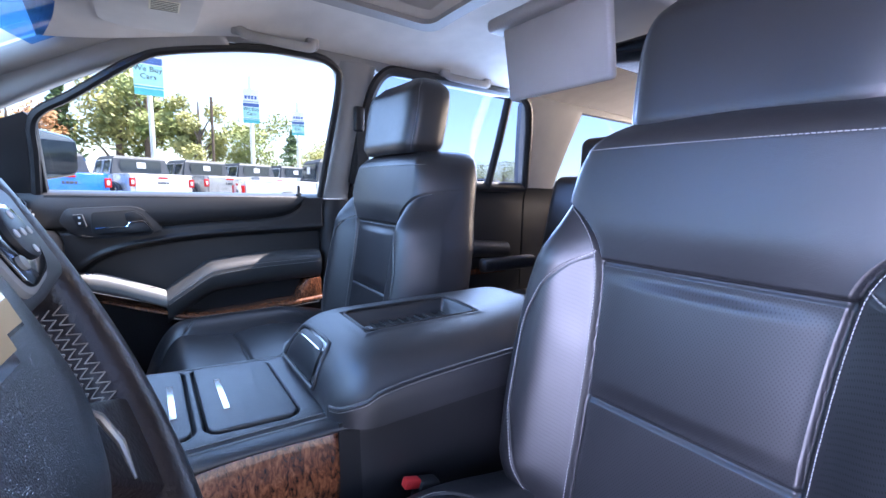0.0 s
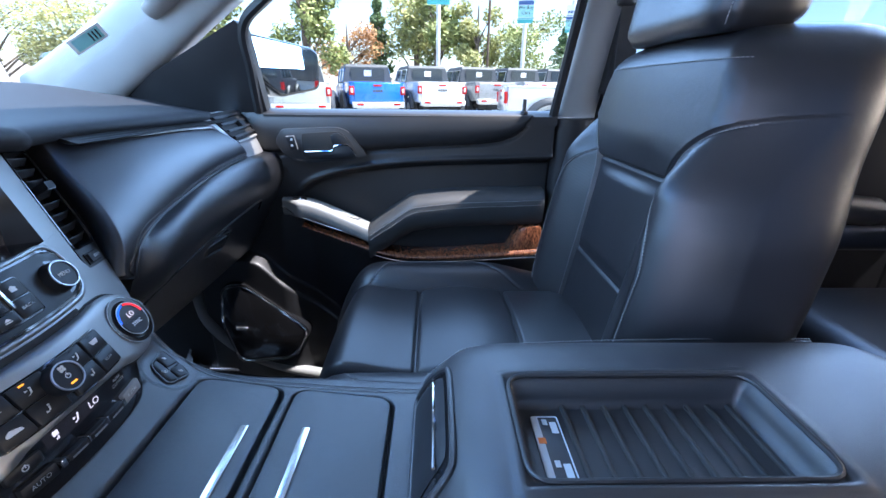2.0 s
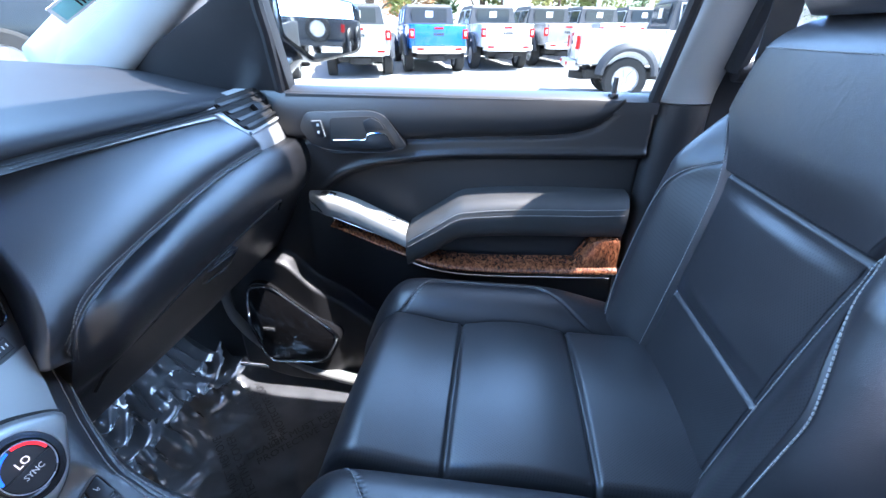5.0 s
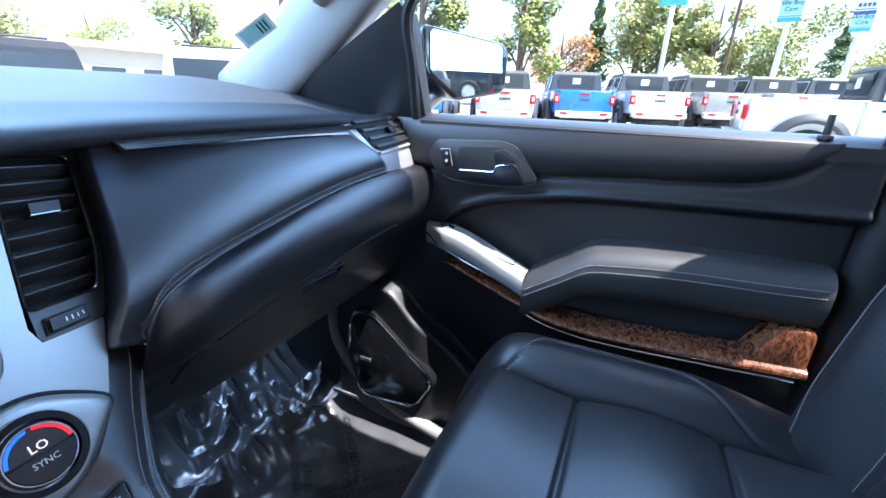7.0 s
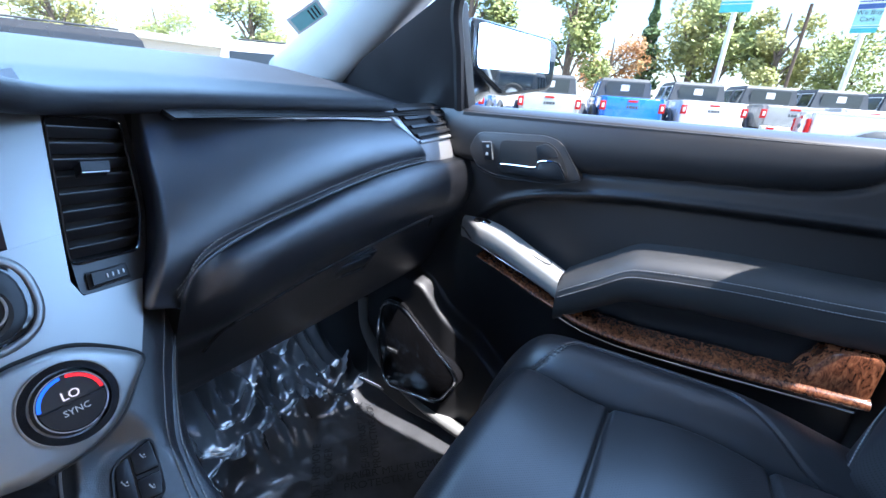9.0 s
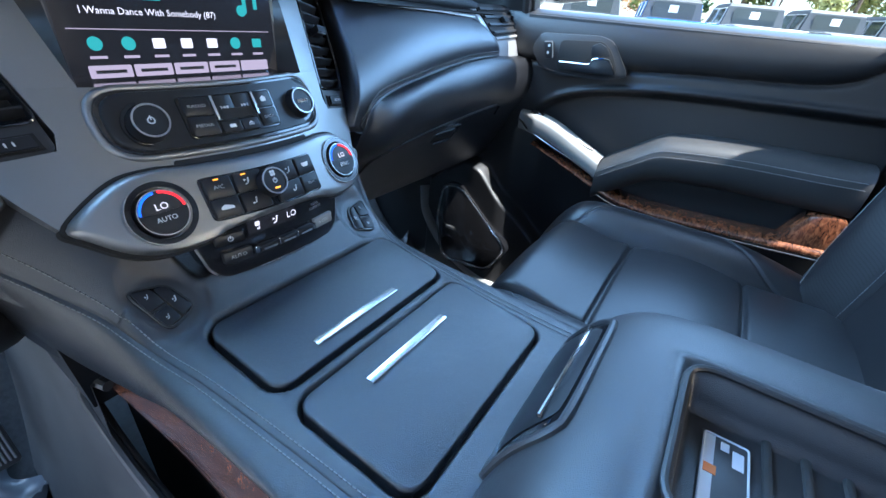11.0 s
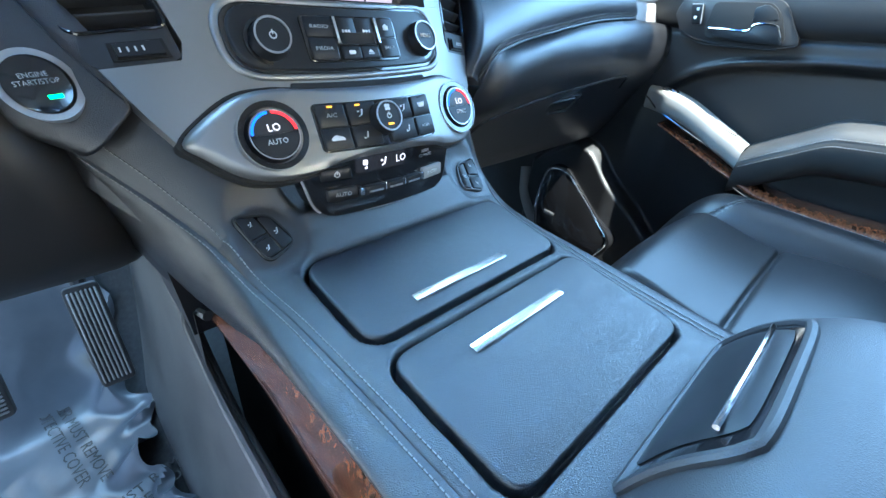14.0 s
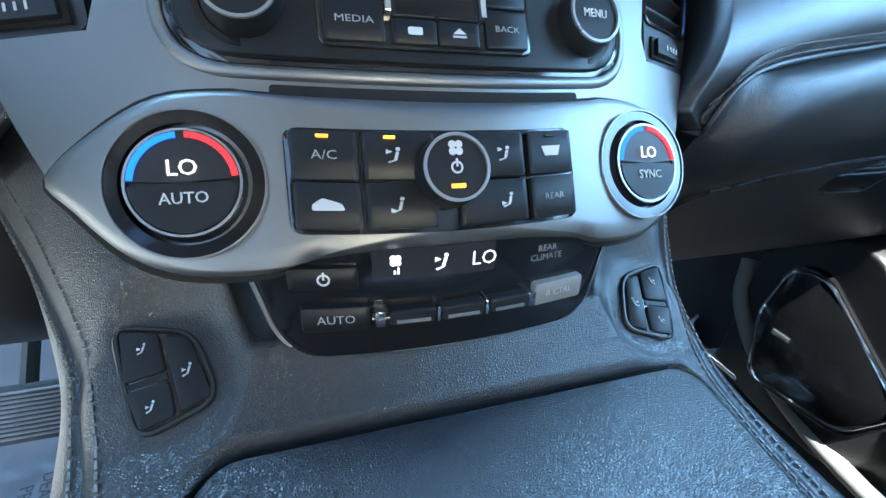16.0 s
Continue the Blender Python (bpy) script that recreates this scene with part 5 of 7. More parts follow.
for k in (-1, 1):
    part("flank", sheet(lambda u, v: flank_point(k, lerp(-0.36, 0.105, u), v), 60, 16, 0.01, (-k, 0, 0)), LEATHER_DASH, console, "rolled leather edge", smooth="all")
    ys = [lerp(-0.295, 0.092, i / 60) for i in range(61)]
    part("stitching", join(dashes([(k * (half_width(y) - 0.005), y, deck_z(half_width(y) - 0.005, y) - 0.006 * (1 - 0.005 / half_width(y)) ** 10 + 0.0006) for y in ys], 0.0040, 0.0028, 0.0004), dashes([flank_point(k, y, 0.06) + Vector((k * 0.0006, 0, 0.0006)) for y in ys], 0.0040, 0.0028, 0.0004)), THREAD, console, "double row of grey thread")
    part("wood_trim", sheet(lambda u, v: (k * (0.132 + 0.016 * math.sin(math.pi * (0.08 + 0.84 * (1 - v))) ** 0.7), lerp(-0.297, 0.088, u), lerp(along([(-0.30, 1.046), (-0.17, 1.054), (-0.04, 1.080), (0.088, 1.088)], lerp(-0.297, 0.088, u)), wood_top(lerp(-0.297, 0.088, u)), v)), 50, 14, 0.012, (-k, 0, 0)), WOOD, console, "glossy burl walnut strip", smooth="all")
    # The pocket sheet is near-black, so the hollow's shade lies in its colour.
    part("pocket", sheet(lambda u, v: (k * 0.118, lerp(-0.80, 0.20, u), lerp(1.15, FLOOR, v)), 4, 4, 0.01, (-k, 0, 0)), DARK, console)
    part("upper_side", sheet(lambda u, v: (k * 0.146, lerp(-0.80, -0.297, u), lerp(1.19, FLOOR, v)), 8, 8, 0.02, (-k, 0, 0)), PLASTIC_SOFT, console)

    def edge(y):
        return along([(-0.30, 0.97), (-0.10, 0.985), (0.04, 0.995), (0.10, 1.02), (0.15, 1.065), (0.22, 1.11), (0.45, 1.16)], y)
    part("lower_side", sheet(lambda u, v: (k * (lerp(0.164, 0.222, v ** 1.6) - 0.006 * math.exp(-(v / 0.03) ** 2)), lerp(-0.30, 0.45, u), lerp(edge(lerp(-0.30, 0.45, u)), FLOOR, v)), 60, 30, 0.007, (-k, 0, 0)), GREYTRIM_DARK, console, "grey moulded console side", smooth="all")
    part("pocket_rim", tube(spline([(k * 0.150, 0.085, 1.100), (k * 0.157, 0.118, 1.092), (k * 0.162, 0.140, 1.062)] + [(k * 0.162, y, edge(y)) for y in (0.115, 0.07, 0.0, -0.10, -0.20, -0.29)], 6), 0.0055, 8), GREYTRIM_DARK, console, "rounded pocket rim")
    part("front_side", loft([[flank_point(k, min(y, 0.105), 1.0) + Vector((-k * 0.004, max(0.0, y - 0.105), 0.004)), Vector((k * 0.160, y + 0.02, lerp(1.10, 1.085, (y - 0.07) / 0.2))), Vector((k * 0.163, y + 0.02, edge(y) - 0.004))] for y in [0.075 + 0.018 * i for i in range(12)]]), PLASTIC_SOFT, console)
    part("upper_front", sheet(lambda u, v: (k * lerp(0.176, 0.164, v), lerp(0.10, 0.45, u), lerp(1.24, 1.07, v)), 10, 8, 0.03, (-k, 0, 0)), PLASTIC_SOFT, console)

# seat heater switches set in the deck
for k in (-1, 1):
    c = Vector((0, -0.0090, 1.2215 + 0.72 * 0.011))
    ay, az = Vector((0, 1, 0.72)).normalized(), Vector((0, -0.72, 1)).normalized()

    def spot(p, c=c, ay=ay, az=az, k=k):
        return c + Vector((-k * p.x, 0, 0)) + ay * ((p.y + 0.0090) * 1.232) + az * p.z
    outer = round_poly([(-0.1330, 0.0085), (-0.1045, 0.0040), (-0.0945, -0.0185), (-0.1210, -0.0270)], 0.0075, 5)
    cx, cy = -0.1140, -0.0085
    grow = lambda f: [(cx + (p.x - cx) * f, cy + (p.y - cy) * f) for p in outer]
    sw = part("heater_switch", warped(plate(grow(1.06), -0.010, 0.0006, 0.0005), spot), GLOSS, console, "black seat heater switches")
    part("rim", tube([spot(Vector((x, y, 0.0008))) for x, y in grow(1.0)], 0.0011, 6, closed=True), PLASTIC_SOFT, sw, "raised rim")
    for box, sx, sy, sc in (([(-0.1300, 0.0065), (-0.1165, 0.0045), (-0.1130, -0.0075), (-0.1265, -0.0100)], -0.1215, 0.0000, 0.0020), ([(-0.1258, -0.0128), (-0.1120, -0.0105), (-0.1090, -0.0215), (-0.1200, -0.0245)], -0.1170, -0.0180, 0.0020), ([(-0.1145, 0.0040), (-0.1060, 0.0025), (-0.0970, -0.0175), (-0.1070, -0.0210), (-0.1115, -0.0070)], -0.1055, -0.0085, 0.0024)):
        kk = part("key", warped(plate(round_poly(box, 0.0018, 3), 0.0, 0.0020, 0.0006), spot), BUTTON, sw)
        part("symbol", warped(icon_person(sc, -0.2), lambda p: spot(Vector((p.x + sx, p.y + sy, p.z + 0.0021)))), WHITE_INK, kk, smooth=False)
    part("lamp_bar", warped(plate([(-0.1262, -0.0105), (-0.1130, -0.0080), (-0.1124, -0.0100), (-0.1259, -0.0124)], 0.0, 0.0012), spot), BUTTON, sw)

# ---- armrest ----
arm = thing("armrest", "padded black leather armrest with an open tray", "armrest", (-0.02, -0.5, 1.2))
TRAY = (-0.079, 0.018, -0.578, -0.372)


def arm_half(y):
    """Half width of the pad, drawn in round its front corners."""
    return 0.156 * (1 - 0.30 * (1 - max(0.0, min(1.0, (-0.288 - y) / 0.062))) ** 2.4)


def arm_z(x, y):
    q = min(1.0, abs(x + 0.015) / arm_half(y))
    crown = (1 - q ** 3.2) ** 0.5
    f = max(0.0, min(1.0, (-0.288 - y) / 0.11))
    front = (1 - (1 - f) ** 2.6) ** 0.6
    back = (1 - max(0.0, (-y - 0.72) / 0.06) ** 3) if y < -0.72 else 1
    return 1.203 + 0.087 * crown * front * max(0.0, back) ** 0.5


def arm_top(u, v):
    q = 2 * u - 1
    y = lerp(-0.288, -0.78, v ** 1.5)
    x = -0.015 + arm_half(y) * math.copysign(1 - (1 - abs(q)) ** 1.5, q)
    z = arm_z(x, y)
    x0, x1, y0, y1 = TRAY
    d = max(x0 - x, x - x1, y0 - y, y - y1)
    z += 0.002 * math.exp(-((d - 0.008) / 0.004) ** 2) - 0.003 * math.exp(-((d - 0.003) / 0.003) ** 2)
    if d < 0.004:
        z = lerp(z, 1.262, step(0.002, -0.006, d))
    return (x, y, z)


pad_part = part("pad", sheet(arm_top, 150, 150, 0.02, (0, 0, -1)), LEATHER_ARM, arm, "soft grained leather lid", smooth="all")
part("skirt", loft([[Vector((-0.015 + 0.153 * math.copysign(min(1, abs(math.cos(a)) ** 0.42), math.cos(a)), -0.536 + 0.235 * math.copysign(min(1, abs(math.sin(a)) ** 0.34), math.sin(a)), z)) for a in [6.28318 * i / 80 for i in range(80)]] for z in (1.206, 1.190, 1.186)], wrap=True, caps=True), LEATHER_DASH, arm)
part("base", loft([[Vector((-0.015 + (0.142 - 0.02 * (1.19 - z)) * math.copysign(min(1, abs(math.cos(a)) ** 0.3), math.cos(a)), -0.545 + 0.245 * math.copysign(min(1, abs(math.sin(a)) ** 0.25), math.sin(a)), z)) for a in [6.28318 * i / 80 for i in range(80)]] for z in (1.190, 1.0, 0.72)], wrap=True, caps=True), PLASTIC_SOFT, arm, "black plastic bin")
for k in (-1, 1):
    line = spline([(-0.015 + k * 0.112, -0.2900, 1.206), (-0.015 + k * 0.134, -0.298, 1.211), (-0.015 + k * 0.1535, -0.325, 1.222)] + [(-0.015 + k * 0.1580, y, z) for y, z in ((-0.345, 1.232), (-0.40, 1.238), (-0.50, 1.242), (-0.62, 1.244), (-0.76, 1.244))], 6)
    part("piping", tube(line, 0.0022, 6), LEATHER_DASH, arm)
    part("stitching", join(*[dashes([p + Vector((k * 0.0012, 0, d)) for p in line], 0.0042, 0.0029, 0.00042) for d in (0.004, -0.004)]), THREAD, arm, "double row of grey thread")
part("tray_frame", tube([(p.x, p.y, arm_z(p.x, p.y) + 0.0005) for p in round_poly([(TRAY[0] - 0.004, TRAY[2] - 0.004), (TRAY[1] + 0.004, TRAY[2] - 0.004), (TRAY[1] + 0.004, TRAY[3] + 0.004), (TRAY[0] - 0.004, TRAY[3] + 0.004)], 0.018, 6)], 0.0022, 8, closed=True), PLASTIC_SOFT, arm, "black tray edge")
for i in range(9):
    part("rib", rbox((-0.0335, -0.418 - 0.0185 * i, 1.2632), (0.098, 0.0045, 0.004), 0.0015, 2), RUBBER, pad_part)
st = part("sticker", rbox((-0.032, -0.3985, 1.2632), (0.066, 0.024, 0.0008), 0.0003), material("dark_notice", (0.05, 0.055, 0.06), 0.35, vary=0.3, scale=60), pad_part, "dark notice with pale drawings")
NOTICE = material("pale_print", (0.55, 0.60, 0.64), 0.5, vary=0.1, scale=60)
part("border", tube([(p.x, p.y, 1.2638) for p in round_poly([(-0.064, -0.4095), (0.000, -0.4095), (0.000, -0.3875), (-0.064, -0.3875)], 0.002, 3)], 0.0006, 6, closed=True), NOTICE, st)
part("band", rbox((-0.032, -0.3905, 1.2638), (0.062, 0.0052, 0.0003), 0.0), NOTICE, st, smooth=False)
part("mark", rbox((-0.026, -0.3915, 1.2641), (0.006, 0.0060, 0.0003), 0.0), material("orange_print", (0.75, 0.22, 0.05), 0.6, vary=0.1, scale=40), st, smooth=False)
for x in (-0.052, -0.010):
    for dx, dy, w, h in ((-0.002, -0.4045, 0.012, 0.0055), (0.004, -0.3980, 0.006, 0.0042)):
        part("drawing", rbox((x + dx, dy, 1.2638), (w, h, 0.0003), 0.0, 1), NOTICE, st, smooth=False)
# latch in the front of the lid
def on_lid(x, t, n=0.0):
    """On the rounded front of the lid: t from its foot (0) to its top (1), n outwards."""
    def at(x, t):
        y = -0.288 - 0.11 * t ** 1.7
        return Vector((x, y, arm_z(x, y)))
    p = at(x, t)
    out = (at(x + 0.002, t) - at(x - 0.002, t)).cross(at(x, t + 0.01) - at(x, t - 0.01)).normalized()
    return p + (out if out.z > 0 else -out) * n


def latch_point(q, t, f=1.0, n=0.0):
    """On the latch: q and t from -1 to 1 across and up it, drawn in at the corners."""
    h = lerp(0.080, 0.064, (t + 1) / 2) * (1 - 0.10 * abs(t) ** 6)
    return on_lid(0.008 + h * f * q, 0.26 + 0.225 * f * t * (1 - 0.05 * abs(q) ** 6), n)


lt = part("latch", sheet(lambda u, v: latch_point(2 * u - 1, 2 * v - 1, 1.0, 0.0016), 30, 24), GLOSS, arm, "gloss black latch with a chrome edge", smooth="all")
around = [(i / 10 - 1, -1) for i in range(20)] + [(1, i / 6 - 1) for i in range(12)] + [(1 - i / 10, 1) for i in range(20)] + [(-1, 1 - i / 6) for i in range(12)]
part("rim", tube([latch_point(q, t, 1.03, 0.0012) for q, t in around], 0.0032, 8, closed=True), LEATHER_ARM, lt, "padded rim")
part("grip", sheet(lambda u, v: latch_point(2 * u - 1, 2 * v - 1, 0.84, 0.0022 + 0.0026 * (1 - abs(2 * v - 1) ** 4) * (1 - abs(2 * u - 1) ** 8)), 30, 20), BUTTON, lt, smooth="all")
part("edge", tube([latch_point(lerp(-0.80, 0.80, i / 16), 0.52, 1.0, 0.0050) for i in range(17)], 0.0016, 8), CHROME, lt, "chrome edge of the grip")

# ---- front seats ----


def build_seat(label):
    """A bucket seat round x = 0; its origin lies on the floor under the cushion."""
    seat = thing("bucket_seat", label, "seat", (0, -0.4, FLOOR), "front seats")
    yb = lambda z: -0.582 - 0.17 * (z - 1.12)

    def cushion_z(x, y):
        z = 1.110 + 0.012 * math.cos(math.pi * x / 0.30) + 0.014 * step(-0.26, -0.16, y) - 0.13 * max(0.0, (y + 0.165) / 0.075) ** 2.2
        z += 0.012 * math.sin(math.pi * min(1, max(0, (-y - 0.28) / 0.17)))
        for line in (-0.275, -0.455):
            z -= 0.008 * math.exp(-((y - line) / 0.0036) ** 2)
        return z - 0.012 * math.exp(-((abs(x) - 0.149) / 0.0055) ** 2)

    part("cushion", sheet(lambda u, v: (lerp(-0.148, 0.148, u), lerp(-0.66, -0.090, v), cushion_z(lerp(-0.148, 0.148, u), lerp(-0.66, -0.090, v))), 100, 260, 0.06, (0, 0, -1)), PERF, seat, "perforated leather seat cushion", smooth="all")

    def bolster_edge(y):
        """Where the seam of the bolster's top panel runs, from its inner side out to the crest and back."""
        return 0.16 + 0.40 * step(-0.150, -0.215, y) * step(-0.52, -0.40, y)

    def bolster(k, u, v):
        y = lerp(-0.64, -0.078, v)
        a = math.pi * (0.02 + 0.96 * u)
        f = step(-0.62, -0.40, y) * (1 - 0.5 * step(-0.20, -0.078, y))
        nose = max(0.0, (y + 0.17) / 0.092) ** 2.4
        h = 0.075 + 0.036 * f
        s = math.sin(a) ** (0.55 if u < 0.5 else 0.42)
        z = 1.035 + h * s - 0.115 * nose
        x = 0.147 + 0.116 * (0.5 - 0.5 * math.cos(a)) * (1 - 0.10 * nose) + 0.006 * f * math.sin(a)
        edge_u = bolster_edge(y)
        z -= 0.006 * math.exp(-((u - edge_u) / 0.012) ** 2) * step(-0.56, -0.50, y) * step(-0.10, -0.13, y)
        return Vector((k * x, y, z))
    for k in (-1, 1):
        part("bolster", sheet(lambda u, v: bolster(k, u, v), 150, 140, 0.05, (0, 0, -1)), LEATHER, seat, "smooth leather bolster", smooth="all")
        part("bolster_seam", tube([bolster(k, bolster_edge(lerp(-0.64, -0.078, v)), v) + Vector((0, 0, 0.0022)) for v in [0.22 + 0.66 * i / 60 for i in range(61)]], 0.0013, 6), DARK, seat, "dark sewn seam")
        part("bolster_stitching", dashes([bolster(k, bolster_edge(lerp(-0.64, -0.078, i / 120)) + 0.022, i / 120) + Vector((0, 0, 0.0008)) for i in range(46, 104)], 0.0046, 0.0032, 0.0004), THREAD, seat, "grey thread")
        part("seat_side", rbox((k * 0.245, -0.40, 0.985), (0.03, 0.46, 0.10), 0.012), PLASTIC, seat)
    part("seat_base", rbox((0, -0.38, 0.92), (0.44, 0.46, 0.20), 0.03), PLASTIC, seat)
    for k in (-1, 1):
        part("rail", rbox((k * 0.19, -0.38, FLOOR + 0.07), (0.05, 0.55, 0.14), 0.01), PLASTIC, seat)

    W = [(0.0, 0.250), (0.30, 0.268), (0.55, 0.260), (0.72, 0.238), (0.85, 0.228), (0.92, 0.214), (0.96, 0.196), (0.985, 0.17), (1.0, 0.135)]
    SEAM_X = [(1.04, 0.115), (1.12, 0.115), (1.227, 0.116), (1.33, 0.120), (1.41, 0.128), (1.435, 0.136), (1.465, 0.160), (1.49, 0.200), (1.51, 0.25)]
    PIPE_X = [(1.06, 0.160), (1.12, 0.185), (1.20, 0.206), (1.30, 0.206), (1.36, 0.190), (1.40, 0.164), (1.423, 0.132)]

    def seam_q(s):
        """Where the insert's side seam runs, as a share of the half width."""
        return along(SEAM_X, lerp(1.04, 1.605, s)) / along(W, s)

    def pipe_q(s):
        """Where the outer seam of the side insert runs."""
        return along(PIPE_X, lerp(1.04, 1.605, s)) / along(W, s)

    def groove(d, w):
        return math.exp(-(d / w) ** 2)

    def back(s, u):
        z = lerp(1.04, 1.605, s)
        w = along(W, s)
        top = max(0.0, (s - 0.92) / 0.08)
        if u < 0.72:
            q = 2 * u / 0.72 - 1
            x = w * q
            a = abs(x)
            sx = along(SEAM_X, z)
            up = step(1.50, 1.40, z)
            b = 0.050 * step(sx - 0.012, max(sx + 0.03, 0.190), a) * up * step(1.0, 1.12, z)
            b += 0.016 * (1 - q * q) * step(1.38, 1.47, z) + 0.006 * step(sx + 0.004, sx - 0.008, a) * step(1.404, 1.416, z)
            b += 0.008 * (1 - (a / max(sx, 0.02)) ** 2) * (a < sx) * step(1.40, 1.38, z) * step(1.235, 1.26, z)
            b -= 0.095 * max(0.0, (abs(q) - 0.76) / 0.24) ** 2.2
            b -= 0.008 * groove(z - 1.410, 0.0028) * step(sx + 0.004, sx - 0.004, a)
            b -= 0.006 * groove(z - 1.227, 0.0028) * step(sx + 0.004, sx - 0.004, a)
            b -= 0.009 * groove(a - sx, 0.0030) * step(1.508, 1.49, z)
            b -= 0.0035 * groove(a - along(PIPE_X, z), 0.0026) * step(1.06, 1.08, z) * step(1.424, 1.418, z)
            y = yb(z) + b - 0.045 * top ** 2
        else:
            q = 1 - 2 * (u - 0.72) / 0.28
            a = q * math.pi / 2
            x = w * math.copysign(abs(math.sin(a)) ** 0.45, q) if abs(q) > 1e-6 else 0
            y = yb(z) - 0.095 - 0.045 * top ** 2 - (0.085 - 0.05 * top ** 2) * math.cos(a) ** 0.6
        return Vector((x, y, z))
    part("backrest", loft([[back(i / 220, j / 320) for j in range(320)] for i in range(221)], wrap=True, caps=True), LEATHER, seat, "smooth black leather backrest", smooth="all")

    def on_back(s, q, lift=0.0015):
        return back(s, (q + 1) * 0.36) + Vector((0, lift, 0))
    part("insert", sheet(lambda u, v: on_back(lerp(0.345, 0.645, v), lerp(-1, 1, u) * (seam_q(lerp(0.345, 0.645, v)) - 0.024), 0.0012), 60, 60), PERF, seat, "perforated leather insert", smooth="all")
    part("lumbar_insert", sheet(lambda u, v: on_back(lerp(0.05, 0.322, v), lerp(-1, 1, u) * (seam_q(lerp(0.05, 0.322, v)) - 0.024), 0.0012), 60, 50), PERF, seat, "perforated lumbar panel", smooth="all")
    part("shoulder_insert", sheet(lambda u, v: on_back(lerp(0.668, 0.90, v), lerp(-1, 1, u) * min(0.86, seam_q(lerp(0.668, 0.90, v)) - 0.03), 0.0010), 60, 40), LEATHER, seat, "smooth shoulder panel", smooth="all")
    for k in (-1, 1):
        for line, r in (([on_back(0.05 + 0.75 * i / 90, k * (seam_q(0.05 + 0.75 * i / 90) + 0.020)) for i in range(91)], 0.00045), ([on_back(0.06 + 0.62 * i / 70, k * (pipe_q(0.06 + 0.62 * i / 70) + 0.012)) for i in range(71)], 0.0006)):
            part("stitching", dashes(line, 0.0046, 0.0032, r), THREAD, seat, "grey thread")
        part("side_insert", sheet(lambda u, v: on_back(lerp(0.08, 0.655, v), k * lerp(seam_q(lerp(0.08, 0.655, v)) + 0.038, max(seam_q(lerp(0.08, 0.655, v)) + 0.04, pipe_q(lerp(0.08, 0.655, v)) - 0.016), u), 0.0010), 30, 60), PERF, seat, "perforated side insert", smooth="all")
        part("shield", rbox((k * 0.225, -0.63, 1.05), (0.035, 0.13, 0.11), 0.015), PLASTIC, seat)

    def head(i, j):
        """Head restraint: rows up its height, points round it."""
        t = i / 24
        a = 6.28318 * j / 56
        c, s = math.cos(a), math.sin(a)
        w = 0.148 * along([(0.0, 0.86), (0.12, 0.97), (0.6, 1.0), (0.88, 0.93), (1.0, 0.72)], t)
        d = 0.066 * along([(0.0, 0.80), (0.12, 1.0), (0.8, 1.0), (1.0, 0.55)], t)
        x = w * math.copysign(abs(c) ** 0.45, c)
        y = d * math.copysign(abs(s) ** 0.55, s) + 0.012 * (x / w) ** 2 - 0.006 * math.exp(-((abs(x) / w - 0.93) / 0.03) ** 2)
        return Vector((x, yb(1.72) - 0.018 + y - 0.03 * t, 1.596 + 0.19 * t))
    part("headrest", loft([[head(i, j) for j in range(56)] for i in range(25)], wrap=True, caps=True), LEATHER, seat, "padded leather head restraint", smooth="all")
    part("top_stitching", dashes([on_back(0.925, q) for q in [lerp(-0.86, 0.86, i / 40) for i in range(41)]], 0.0046, 0.0032, 0.0005), THREAD, seat, "grey thread")
    for j in (4.93, 23.07):
        part("headrest_stitching", dashes([head(i, j) + Vector((0, 0.0012, 0)) for i in range(1, 25)], 0.0046, 0.0032, 0.0005), THREAD, seat, "grey thread")
    for k in (-1, 1):
        part("post", tube([(k * 0.07, yb(1.6) - 0.06, 1.56), (k * 0.07, yb(1.6) - 0.065, 1.66)], 0.006, 10), CHROME, seat, "chrome headrest post")
    return seat


front = build_seat("black perforated leather front seat beside the closed door")
front.location = (0.408, -0.4, FLOOR)
own = copy_thing(front, Matrix.Translation((-0.436, -0.383, FLOOR)))
for c in own.children:
    if c.name.startswith("headrest"):
        c.location += Vector((0, -0.035, -0.016))
    if c.name.startswith(("cushion", "bolster")):
        c.location += Vector((-0.018, 0.0, -0.042))
tagged(own, "black perforated leather front seat behind the steering wheel")


def buckle(x, y, z):
    b = thing("belt_buckle", "black seat belt buckle with a red button", "buckle", (x, y, z - 0.12))
    t = Matrix.Rotation(radians(18), 4, "X")
    part("body", rbox((x, y, z - 0.05), (0.022, 0.036, 0.10), 0.006, 3, t), PLASTIC, b)
    part("button", rbox((x, y + 0.014, z + 0.001), (0.014, 0.026, 0.014), 0.003, 2, t), material("red_button", (0.55, 0.03, 0.03), 0.4, vary=0.2, scale=30), b, "red release button")
    part("stalk", tube([(x, y - 0.02, z - 0.10), (x, y - 0.06, z - 0.26)], 0.010, 8), RUBBER, b)


buckle(-0.178, -0.405, 1.085)
buckle(0.158, -0.50, 1.075)

# ---- rear seats ----


